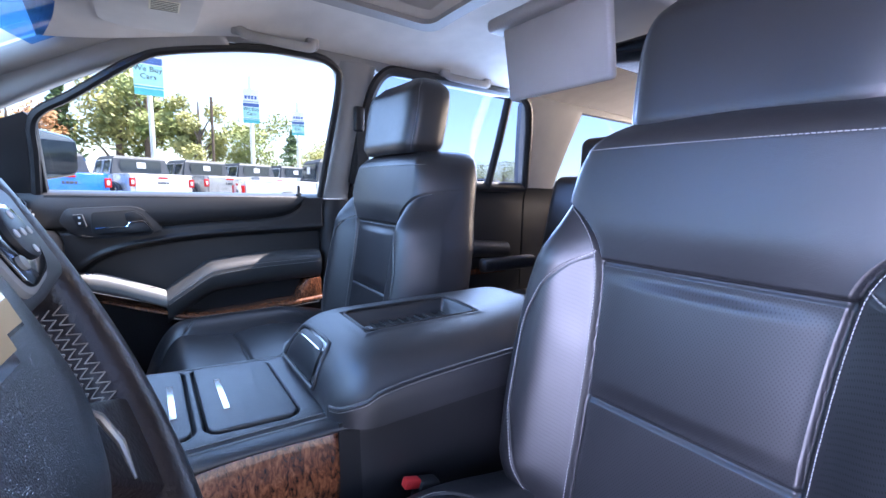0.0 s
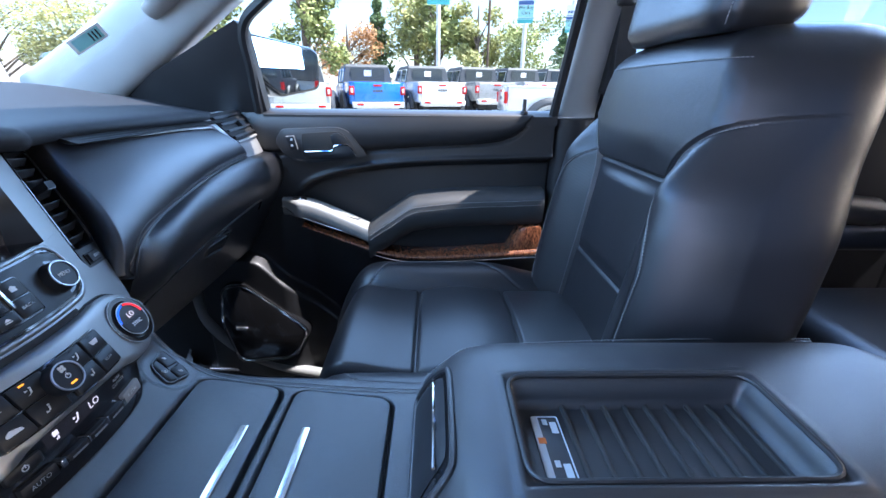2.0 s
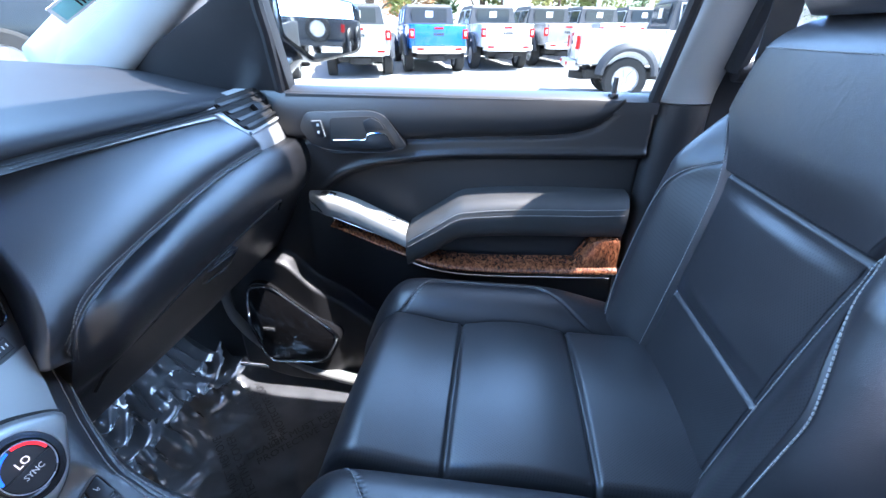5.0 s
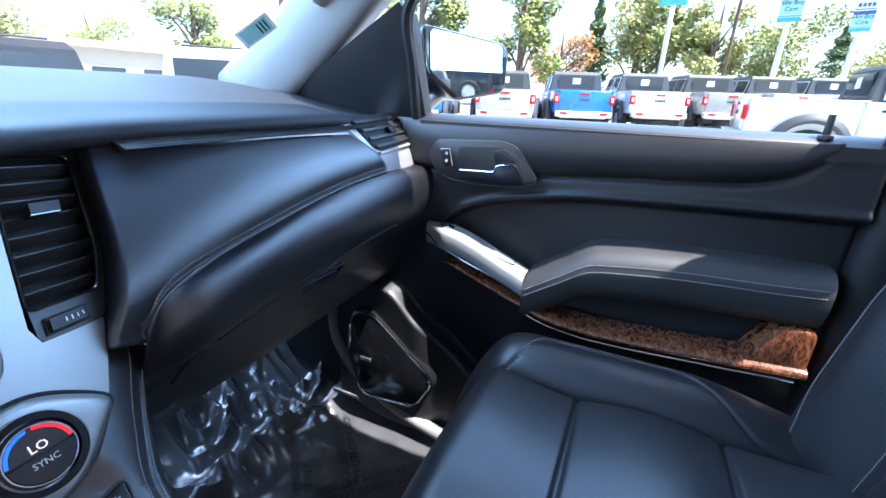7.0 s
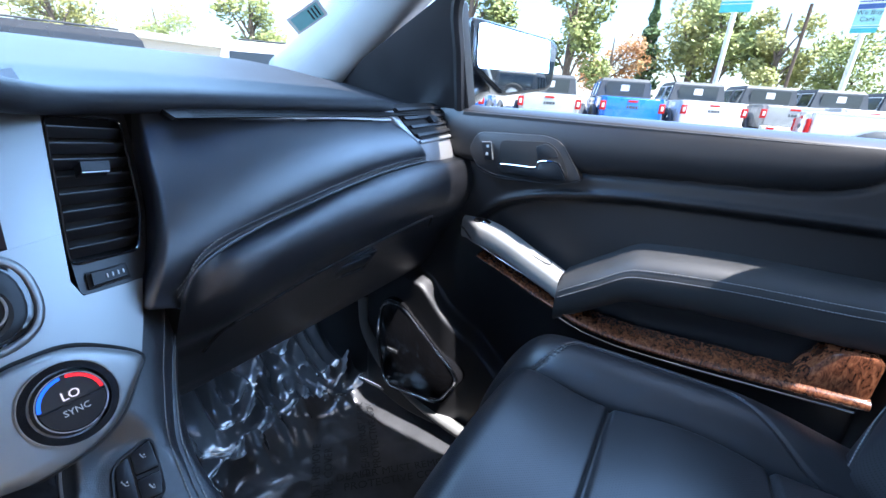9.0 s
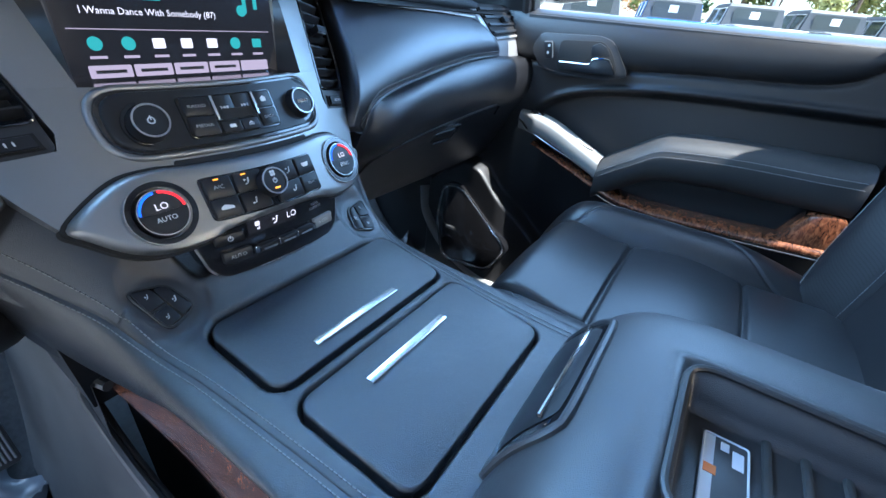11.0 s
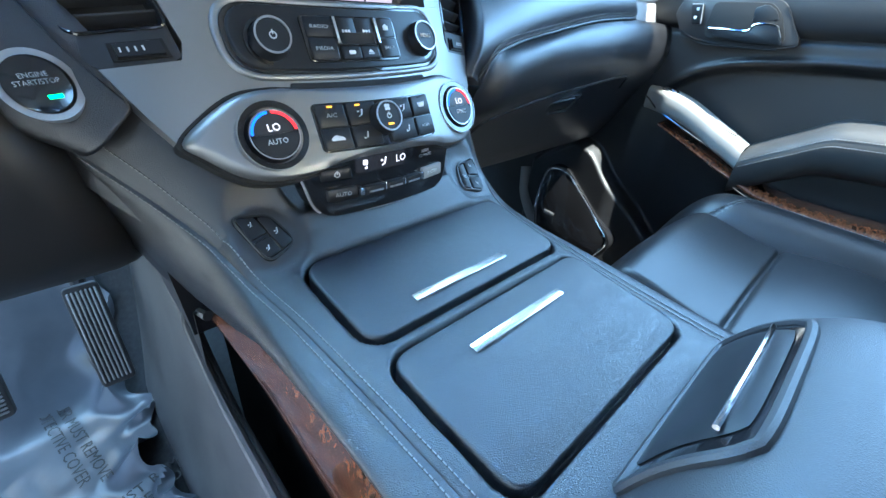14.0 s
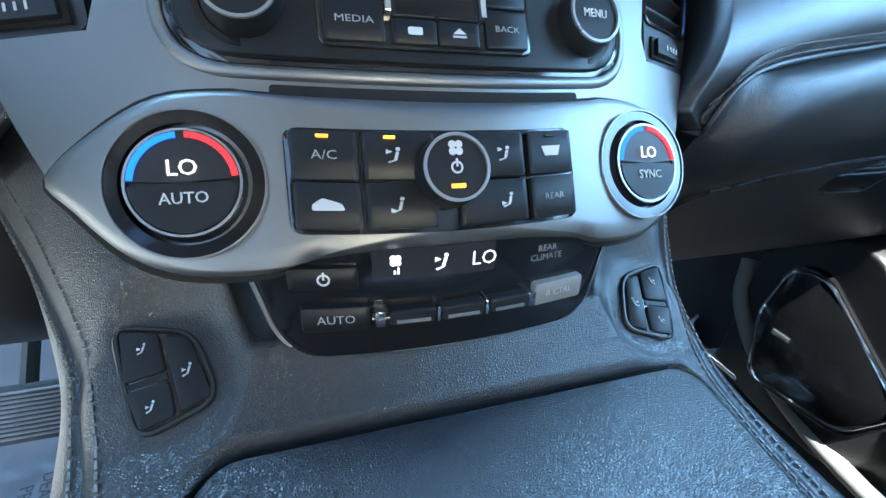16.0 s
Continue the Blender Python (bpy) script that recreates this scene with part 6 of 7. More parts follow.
def rear_seat(x, y, label, name="rear_seat"):
    s = thing(name, label, "seat", (x, y, FLOOR), "rear seats")
    part("cushion", rbox((x, y + 0.0, 1.00), (0.50, 0.50, 0.16), 0.05, 5), LEATHER, s, smooth="all")
    part("backrest", rbox((x, y - 0.30, 1.30), (0.50, 0.14, 0.56), 0.05, 5, Matrix.Rotation(radians(12), 4, "X")), LEATHER, s, smooth="all")
    part("headrest", rbox((x, y - 0.37, 1.665), (0.27, 0.10, 0.16), 0.04, 5), LEATHER, s, smooth="all")
    part("base", rbox((x, y - 0.02, 0.83), (0.40, 0.40, 0.27), 0.03), PLASTIC, s)
    for k in (-1, 1):
        part("arm", rbox((x + k * 0.27, y - 0.06, 1.19), (0.05, 0.32, 0.06), 0.02, 4), LEATHER, s, smooth="all")
    return s


rear_seat(0.42, -1.35, "black leather second-row seat with folded armrests")
rear_seat(-0.42, -1.35, "black leather second-row seat with folded armrests")
for x in (0.40, 0.0, -0.40):
    rear_seat(x, -2.25, "black leather third-row seat at the back")

# ---- passenger door ----
door = thing("door_1", "black leather-lined front door with wood trim", "door", (0.8, -0.25, 0.72))
door["kind"] = "structure"


def crease(y):
    return along([(-0.60, 1.364), (-0.25, 1.350), (-0.08, 1.328), (0.0, 1.303), (0.05, 1.265), (0.10, 1.20)], y)


def pad_low(y):
    return along([(-0.60, 1.50), (-0.555, 1.482), (-0.535, 1.452), (-0.50, 1.420), (-0.44, 1.404), (-0.25, 1.392), (-0.10, 1.381), (0.12, 1.374)], y)


def ledge(y):
    """Upper edge of the speaker housing and map pocket."""
    return along([(-0.60, 0.80), (-0.10, 0.875), (0.00, 0.955), (0.10, 1.045), (0.165, 1.105), (0.20, 1.112), (0.24, 1.09), (0.32, 1.03)], y)


def door_x(y, z):
    x = 0.778
    pl = pad_low(y)
    t = (z - pl) / max(0.02, BELT - pl)
    if t > 0:
        x -= 0.020 * math.sin(math.pi * min(1.0, 0.12 + 0.80 * t)) ** 0.8
    x += 0.006 * math.exp(-((z - pl) / 0.0065) ** 2)
    low = crease(y)
    x += 0.028 * step(low + 0.003, low - 0.012, z) * step(0.10, 0.02, y)
    x -= 0.006 * math.exp(-((z - low - 0.008) / 0.006) ** 2) * step(0.08, 0.0, y)
    lg = ledge(y)
    x -= 0.042 * step(lg + 0.006, lg - 0.012, z)
    x += 0.03 * step(0.16, 0.34, y)
    return x


part("panel", sheet(lambda u, v: (door_x(lerp(-0.60, 0.33, u), lerp(0.74, 1.470, v)), lerp(-0.60, 0.33, u), lerp(0.74, 1.470, v)), 170, 260, 0.05, (1, 0, 0)), PLASTIC_SOFT, door, "black moulded door panel", smooth="all")
part("belt_pad", sheet(lambda u, v: (0.764 + 0.036 * v, lerp(-0.60, 0.10, u), 1.466 + 0.013 * math.sin(math.pi * v * 0.6)), 30, 8, 0.02, (0, 0, -1)), PLASTIC_SOFT, door)


def pad_top(y):
    return along([(-0.58, 1.290), (-0.42, 1.288), (-0.26, 1.275), (-0.20, 1.240), (-0.137, 1.196)], y)


def pad_point(y, a):
    """The arm pad's section: a from 0 (at the panel, above) to 1 (underneath)."""
    out = along([(-0.60, 0.055), (-0.50, 0.072), (-0.2, 0.085), (-0.137, 0.078)], y)
    t = math.pi * a
    zt = pad_top(y)
    return Vector((0.806 - out * math.sin(min(t, math.pi / 2)) ** 0.55 if t < math.pi / 2 else 0.806 - out * math.sin(t) ** 0.4, y, zt - 0.035 + 0.035 * math.cos(t) if t < math.pi / 2 else zt - 0.035 + 0.06 * math.cos(t)))


part("arm_pad", loft([[pad_point(lerp(-0.585, -0.137, i / 60), j / 24) for j in range(25)] for i in range(61)]), PAD_LEATHER, door, "stitched black arm pad", smooth="all")
ys = [lerp(-0.575, -0.140, i / 60) for i in range(61)]
part("stitching", join(dashes([pad_point(y, 0.40) + Vector((-0.001, 0, 0.001)) for y in ys], 0.0048, 0.0034, 0.0006), dashes([pad_point(y, 0.50) + Vector((-0.001, 0, 0)) for y in ys], 0.0048, 0.0034, 0.0006)), THREAD, door, "double row of grey thread")


def pod_top(y):
    return along([(-0.137, 1.196), (-0.10, 1.213), (0.04, 1.262), (0.075, 1.262)], y)


pod = part("switch_pod", loft([[Vector((0.806 - (0.072 - 0.03 * step(0.03, 0.08, y)) * math.sin(math.pi * (0.02 + 0.96 * j / 16)) ** 0.35, y, pod_top(y) - 0.022 + 0.024 * math.copysign(abs(math.cos(math.pi * j / 16)) ** 0.45, math.cos(math.pi * j / 16)))) for j in range(17)] for y in [lerp(-0.137, 0.082, i / 30) for i in range(31)]]), GREYPOD, door, "grey switch pod", smooth="all")
part("switch_seat", rbox((0.764, 0.034, 1.2600), (0.026, 0.036, 0.004), 0.0015, 2, Matrix.Rotation(radians(18), 4, "X")), BUTTON, pod)
part("switch", rbox((0.762, 0.027, 1.2610), (0.016, 0.016, 0.009), 0.003, 3, Matrix.Rotation(radians(18), 4, "X")), CHROME, pod, "window switch with a bright lip")
part("grip_line", tube(spline([(0.752, 0.000, 1.2495), (0.750, -0.060, 1.2290), (0.752, -0.105, 1.2135), (0.764, -0.112, 1.2115), (0.778, -0.105, 1.2140)], 6), 0.0011, 6), PLASTIC, pod, "shallow moulded line")
part("chrome_edge", tube([(0.743 + 0.02 * step(0.04, 0.08, y), y, along([(-0.137, 1.160), (0.04, 1.224), (0.082, 1.243)], y)) for y in [lerp(-0.137, 0.082, i / 20) for i in range(21)]], 0.0022, 8), CHROME, door, "chrome line under the pod")


def wood_z(y):
    return along([(-0.575, 1.126), (-0.45, 1.118), (-0.27, 1.110), (-0.20, 1.116), (-0.134, 1.136), (-0.01, 1.182), (0.03, 1.197)], y)


part("wood_trim", loft([[Vector((0.796 - 0.058 * math.sin(math.pi * j / 14) ** 0.5, y, wood_z(y) + along([(-0.6, 0.013), (-0.2, 0.011), (0.03, 0.005)], y) * math.cos(math.pi * j / 14))) for j in range(15)] for y in [lerp(-0.585, 0.03, i / 60) for i in range(61)]]), WOOD, door, "glossy burl walnut strip", smooth="all")
b = plate(round_poly([(-0.585, 1.12), (-0.495, 1.12), (-0.505, 1.15), (-0.53, 1.195), (-0.585, 1.198)], 0.014, 5), -0.03, 0.018, 0.006)
b.transform(Matrix(((0, 0, -1, 0.765), (1, 0, 0, 0), (0, 1, 0, 0), (0, 0, 0, 1))))
part("wood_end", b, WOOD, door, "upturned end of the wood strip")
part("chrome_line", tube([(0.737, y, wood_z(y) - 0.010) for y in [lerp(-0.57, -0.15, i / 20) for i in range(21)]], 0.002, 6), CHROME, door)
M_DOOR = Matrix(((0, 0, -1, 0.735), (1, 0, 0, 0), (0, 1, 0, 0), (0, 0, 0, 1)))
sp = [(0.262, 1.032), (0.205, 1.046), (0.030, 0.900), (0.080, 0.805), (0.245, 0.790), (0.278, 0.92)]
b = plate(round_poly(sp, 0.03, 5), -0.03, 0.006, 0.004)
b.transform(M_DOOR)
spk = part("speaker", b, GLOSS, door, "gloss black door speaker cover")
c0 = Vector((0.18, 0.92, 0))
part("speaker_ring", tube([Vector((0.7295, p.x, p.y)) for p in [c0 + (Vector((q.x, q.y, 0)) - c0) * 0.93 for q in round_poly([(x, y) for x, y in sp], 0.03, 5)]], 0.003, 6, closed=True), CHROME, spk, "thin bright ring")
part("badge", rbox((0.7275, 0.222, 0.905), (0.003, 0.030, 0.010), 0.001), BRIGHT, spk, "small bright badge")
# pull handle with its bezel
hz = Matrix.Translation((0.022, 0, 0)) @ M_DOOR
bez = [(0.078, 1.402), (0.060, 1.434), (-0.070, 1.440), (-0.098, 1.432), (-0.142, 1.372), (-0.10, 1.360), (0.010, 1.354), (0.052, 1.364)]
cup = [(0.012, 1.424), (-0.078, 1.430), (-0.098, 1.415), (-0.120, 1.376), (-0.10, 1.366), (0.004, 1.364), (0.014, 1.374)]
b = plate(round_poly(bez, 0.012, 4), -0.02, 0.003, 0.0025)
b.transform(hz)
hb = part("handle_bezel", b, PLASTIC_SOFT, door, "black handle recess with a thin rim")
part("rim", tube([Vector((0.7535, p.x, p.y)) for p in round_poly(bez, 0.012, 4)][18:42], 0.0008, 6), BUTTON, hb, "thin satin upper rim")
part("lower_rim", tube([Vector((0.7530, p.x, p.y)) for p in spline([(0.055, 1.372, 0), (0.020, 1.361, 0), (-0.05, 1.358, 0), (-0.112, 1.361, 0)], 6)], 0.0008, 6), BUTTON, hb)
b = plate(round_poly(cup, 0.010, 4), 0.0, 0.0042, 0.0008)
b.transform(hz)
part("cup", b, DARK, hb)
b = plate(round_poly([(-0.072, 1.427), (-0.088, 1.420), (-0.098, 1.406), (-0.060, 1.398), (-0.055, 1.420)], 0.004, 3), 0.003, 0.0055, 0.001)
b.transform(hz)
part("cup_face", b, BUTTON, hb)
lev = [(0.004, 1.382), (-0.060, 1.385), (-0.066, 1.396), (-0.098, 1.398), (-0.116, 1.370), (-0.06, 1.367), (-0.010, 1.369)]
b = plate(round_poly(lev, 0.003, 3), 0.004, 0.0085, 0.0012)
b.transform(hz)
lever = part("lever", b, BUTTON, hb, "dark pull lever edged in chrome")
part("chrome_edge", tube(spline([(0.7485, y, z) for y, z in ((0.006, 1.382), (-0.030, 1.3835), (-0.058, 1.385), (-0.067, 1.396), (-0.096, 1.398), (-0.106, 1.388), (-0.116, 1.371))], 5), 0.0017, 8), CHROME, lever, "chrome edge of the lever")
b = plate(round_poly([(0.050, 1.416), (0.028, 1.418), (0.022, 1.386), (0.040, 1.384)], 0.004, 4), 0.0, 0.0060, 0.0015)
b.transform(hz)
lk = part("lock_switch", b, BUTTON, hb)
part("switch_line", tube([Vector((0.7500, y, z)) for y, z in ((0.048, 1.417), (0.030, 1.419), (0.023, 1.388))], 0.0009, 6), GREYPOD, lk)
for z in (1.410, 1.396):
    part("mark", rbox((0.7503, 0.036, z), (0.0008, 0.005, 0.005), 0.0003, 1), WHITE_INK, lk, smooth=False)
part("lock_knob", join(tube([(0.778, -0.521, 1.470), (0.778, -0.521, 1.506)], [0.005, 0.0042], 10), disc(0.009, 1.474, 1.479, 0.001, 16, (0.778, -0.521))), PLASTIC, door, "black lock pin")

# sail panel and window frame
b = plate([(0.093, 1.47), (0.093, 1.64), (0.11, 1.655), (0.44, 1.50), (0.42, 1.455), (0.12, 1.455)], -0.02, 0.01, 0.004)
for v in b.verts:
    y, z, n_ = v.co
    v.co = Vector((side_x(z) - 0.012 - n_, y, z))
part("sail_panel", b, PLASTIC, door, "black triangle before the window")
fr = spline([(0.773, 0.112, 1.47), (0.74, 0.104, 1.56), (0.707, 0.094, 1.645), (0.680, 0.019, 1.702), (0.634, -0.104, 1.792), (0.618, -0.173, 1.822), (0.599, -0.348, 1.858), (0.592, -0.500, 1.870), (0.602, -0.578, 1.856), (0.625, -0.603, 1.810), (0.72, -0.600, 1.616), (0.775, -0.592, 1.47)], 8)
part("window_frame", tube(fr, 0.011, 8), PLASTIC, door, "black rubber window seal")

# ---- door mirror ----
mir = thing("wing_mirror", "black door mirror with a chrome-free housing", "mirror", (1.05, 0.12, 1.5))
mo = round_poly([(0.262, 1.668), (0.066, 1.645), (0.046, 1.628), (0.048, 1.535), (0.060, 1.520), (0.178, 1.497), (0.258, 1.562)], 0.014, 4)


def mirror_at(p):
    """Outline y, z and depth to the mirror's place: its glass looks back along the car."""
    s, d = (0.15 - p.x) * 1.22, p.z
    return Vector((1.11 + 0.82 * s - 0.57 * d, 0.15 - 0.57 * s - 0.82 * d, p.y))


part("housing", warped(plate([(p.x, p.y) for p in mo], -0.13, 0.012, 0.008, seg=4), mirror_at), GLOSS, mir)
cm = sum((Vector((p.x, p.y, 0)) for p in mo), Vector()) / len(mo)
part("glass", warped(plate([((p.x - cm.x) * 0.88 + cm.x, (p.y - cm.y) * 0.88 + cm.y) for p in mo], 0.0, 0.0175, 0.0), lambda p: mirror_at(Vector((p.x, p.y, p.z + 0.022 * (p.y - 1.58))))), MIRROR, mir, "mirror glass showing the car park", smooth=False)
part("arm", tube([(0.86, 0.26, 1.455), (0.98, 0.24, 1.475), (1.10, 0.22, 1.53)], 0.032, 10), GLOSS, mir)

# ---- steering wheel ----
wheel = thing("steering_wheel", "black stitched leather steering wheel", "steering wheel", (-0.395, -0.02, 1.25))
WM = Matrix.Translation((-0.460, -0.028, 1.438)) @ Matrix.Rotation(radians(-4), 4, "Z") @ Matrix.Rotation(radians(64.4), 4, "X")
HUB = Matrix.Translation((0, 0, 0.030))


def wpart(name, bm, mat, parent=wheel, label="", smooth=True, m=None):
    bm.transform(WM @ (m or HUB))
    return part(name, bm, mat, parent, label, smooth)


def rim_point(a, b, r=0.0172):
    c = 0.195 + r * math.cos(b) * (1.05 + 0.10 * abs(math.sin(2 * a)))
    return Vector((c * math.cos(a), c * math.sin(a), r * 1.1 * math.sin(b)))


rim = wpart("rim", loft([[rim_point(6.28318 * i / 96, 6.28318 * j / 16) for j in range(16)] for i in range(97)], wrap=True), LEATHER_WORN, label="worn black leather rim", smooth="all", m=Matrix())
LACE = material("lacing_thread", (0.17, 0.145, 0.125), 0.6, vary=0.4, scale=150)
for s0, s1 in ((-0.59, -0.10), (3.24, 3.73), (-1.40, -0.95), (-2.19, -1.74)):
    bm = []
    n_ = int((s1 - s0) / 0.042)
    for i in range(n_):
        for c in range(3):
            for d in (-1, 1):
                a0 = s0 + 0.042 * i
                b0 = math.pi - 0.30 + 0.36 * c
                bm.append(tube([rim_point(a0 + 0.021 + d * 0.021 * (1 - k), b0 + 0.36 * (0.5 + (k - 0.5)), 0.0174) for k in (0, 0.3, 0.7, 1)], 0.0005, 5))
    wpart("lacing", join(*bm), LACE, rim, "crossed grey lacing", m=Matrix())
hub_out = round_poly([(-0.080, 0.048), (-0.05, 0.066), (0.05, 0.066), (0.080, 0.048), (0.082, -0.005), (0.066, -0.062), (0.030, -0.092), (-0.030, -0.092), (-0.066, -0.062), (-0.082, -0.005)], 0.02)
hub = wpart("airbag_cover", loft([[Vector((p.x * q, (p.y + 0.01) * q - 0.01, z)) for p in hub_out] for q, z in ((0.98, -0.06), (1.0, -0.022), (0.97, -0.013), (0.88, -0.006), (0.70, 0.0), (0.45, 0.003), (0.2, 0.004))], wrap=True, caps=True), LEATHER_DASH, label="grained black hub cover", smooth="all")
em = [(-0.030, 0.006), (-0.010, 0.006), (-0.008, 0.013), (0.010, 0.013), (0.009, 0.006), (0.030, 0.006), (0.027, -0.006), (0.008, -0.006), (0.006, -0.013), (-0.012, -0.013), (-0.010, -0.006), (-0.033, -0.006)]
wpart("emblem_frame", plate([(x * 1.0, y * 1.15) for x, y in em], -0.003, 0.0055), CHROME, hub, "bright frame of the emblem", False)
wpart("emblem", plate([(x * 0.80, y * 0.80) for x, y in em], 0.0, 0.0075), material("gold_emblem", (0.50, 0.33, 0.15), 0.35, metal=0.3, vary=0.2, scale=30), hub, "gold emblem in a bright frame", False)
letters("AIRBAG", 0.010, WM @ HUB @ Matrix.Translation((0.022, -0.056, -0.0015)), GREYPOD, hub)
for k in (-1, 1):
    sp_ = wpart("spoke", plate(round_poly([(k * 0.07, 0.052), (k * 0.186, 0.058), (k * 0.186, -0.004), (k * 0.125, -0.012), (k * 0.07, -0.012)][::k], 0.010), -0.046, -0.012, 0.006), PLASTIC_SOFT)
    pod_ = wpart("control_pod", plate(round_poly([(k * 0.086, 0.044), (k * 0.150, 0.048), (k * 0.158, 0.024), (k * 0.140, 0.000), (k * 0.092, -0.006)][::k], 0.012), -0.014, -0.008, 0.003), GREYPOD, sp_, "grey thumb control bezel")
    wpart("control_face", plate(round_poly([(k * 0.090, 0.040), (k * 0.146, 0.044), (k * 0.152, 0.024), (k * 0.136, 0.004), (k * 0.096, -0.002)][::k], 0.010), -0.009, -0.006, 0.001), GLOSS, pod_)
    wpart("pad", disc(0.015, -0.007, -0.003, 0.002, 28, (k * 0.124, 0.026)), BUTTON, pod_)
    for dx, dy in ((0.0, 0.0), (0.0, 0.010), (0.0, -0.010), (0.010, 0.0), (-0.010, 0.0), (-0.024, 0.008), (-0.022, -0.014)):
        wpart("mark", disc(0.0024 if dx > -0.015 else 0.004, -0.0029 if dx > -0.015 else -0.0059, -0.0024 if dx > -0.015 else -0.004, 0, 10, (k * 0.124 + k * dx, 0.026 + dy)), WHITE_INK if dx > -0.015 else GREYPOD, pod_)
    wpart("lower_spoke", plate(round_poly([(k * 0.040, -0.070), (k * 0.072, -0.050), (k * 0.170, -0.098), (k * 0.120, -0.158)][::k], 0.012), -0.052, -0.022, 0.008), LEATHER_WORN, label="dark padded lower spoke")
    wpart("silver_edge", tube([(k * x, y, -0.014) for x, y in ((0.068, -0.055), (0.080, -0.070), (0.080, -0.088), (0.066, -0.104))], [0.0008, 0.0022, 0.0022, 0.0008], 8), SILVER, label="thin satin silver accent")
wpart("boss", loft([[(r * math.cos(6.28318 * i / 32), r * math.sin(6.28318 * i / 32), z) for i in range(32)] for r, z in ((0.06, -0.06), (0.055, -0.09), (0.06, -0.15))], wrap=True, caps=True), PLASTIC)

# ---- footwells ----
film = thing("floor_film", "clear protective plastic film with printed lettering", "plastic film", (0.5, 0.2, FLOOR))


def crumple(x, y):
    n1, n2 = noise.noise((x * 19, y * 13, 3.1)), noise.noise((x * 7, y * 9, 1.7))
    return 0.030 * (1 - min(1, abs(n1) * 2.4)) ** 2 + 0.060 * (1 - min(1, abs(n2) * 2)) ** 1.5 + 0.02 * abs(n2)


def film_z(x, y, rough):
    return floor_z(x, y) + 0.006 + crumple(x, y) * rough


part("sheet", sheet(lambda u, v: (lerp(0.20, 0.775, u), lerp(-0.05, 0.78, v), film_z(lerp(0.20, 0.775, u), lerp(-0.05, 0.78, v), 0.06 + 0.94 * max(step(0.30, 0.42, lerp(-0.05, 0.78, v)), step(0.36, 0.26, lerp(0.20, 0.775, u)) * step(0.15, 0.25, lerp(-0.05, 0.78, v))))), 110, 130), FILM, film, smooth=True)
for i, (x, y, a) in enumerate(((0.60, 0.10, 35), (0.47, 0.20, 125), (0.66, 0.24, 125), (0.40, 0.05, 35))):
    letters("DEALER MUST REMOVE\nPROTECTIVE COVER", 0.026, Matrix.Translation((x, y, film_z(x, y, 0.06) + 0.008)) @ Matrix.Rotation(radians(a - 80), 4, "Z"), INK, film)
film2 = thing("floor_film", "bluish protective film with printed lettering under the pedals", "plastic film", (-0.4, 0.3, FLOOR))
FILM_PALE = material("pale_film", (0.055, 0.060, 0.070), 0.36, vary=0.5, scale=12, coat=0.15)
part("sheet", sheet(lambda u, v: (lerp(-0.76, -0.235 + 0.016 * math.sin(v * 21) + 0.010 * math.sin(v * 55 + 1), u), lerp(-0.10, 0.62, v), film_z(lerp(-0.76, -0.245, u), lerp(-0.10, 0.62, v), 0.06 + 0.6 * step(0.88, 1.0, u))), 90, 110), FILM_PALE, film2)
for x, y, a in ((-0.34, 0.40, -80), (-0.29, 0.22, 15), (-0.46, 0.28, -80)):
    letters("DEALER MUST REMOVE\nPROTECTIVE COVER", 0.024, Matrix.Translation((x, y, film_z(x, y, 0.10) + 0.010)) @ Matrix.Rotation(radians(a), 4, "Z"), INK, film2)


PEDAL_RIB = material("pedal_rib", (0.26, 0.26, 0.265), 0.5, vary=0.3, scale=60)


def pedal(name, x, y, z, w, h, tilt, label):
    p = thing(name, label, "pedal", (x, y + 0.10, z - 0.05))
    m = Matrix.Translation((x, y, z)) @ Matrix.Rotation(radians(tilt), 4, "X")
    b = plate(rect(-w / 2, -h / 2, w / 2, h / 2, 0.008), -0.010, 0.004, 0.003)
    b.transform(m)
    pad_ = part("pad", b, material("pedal_rubber", (0.05, 0.05, 0.052), 0.5, vary=0.3, scale=60), p)
    n = int((w if h > w else h) / 0.0055) - 1
    for i in range(n):
        o = (i - (n - 1) / 2) * 0.0055
        b = rbox((o, 0, 0.005), (0.003, h * 0.90, 0.004), 0.001, 1) if h > w else rbox((0, o, 0.005), (w * 0.92, 0.003, 0.004), 0.001, 1)
        b.transform(m)
        part("rib", b, PEDAL_RIB, pad_)
    part("arm", tube([(x, y + 0.01, z), (x, y + 0.12, z + 0.12), (x, y + 0.20, z + 0.28)], 0.010, 8), PLASTIC, p)


pedal("accelerator_pedal", -0.246, 0.380, 0.905, 0.044, 0.165, 66, "long ribbed accelerator pedal")
pedal("brake_pedal", -0.415, 0.34, 0.90, 0.120, 0.070, 58, "wide ribbed brake pedal")

# ---- outside ----
ASPHALT = material("asphalt", (0.30, 0.295, 0.285), 0.9, vary=0.35, scale=0.5, bump=0.5, bscale=60)
PAINT = {}


def paint(name, color):
    if name not in PAINT:
        PAINT[name] = material(name, color, 0.28, vary=0.08, scale=3, coat=0.8)
    return PAINT[name]


def ground_z(x, y):
    return 0.033 * max(-3.0, min(x, 60.0))


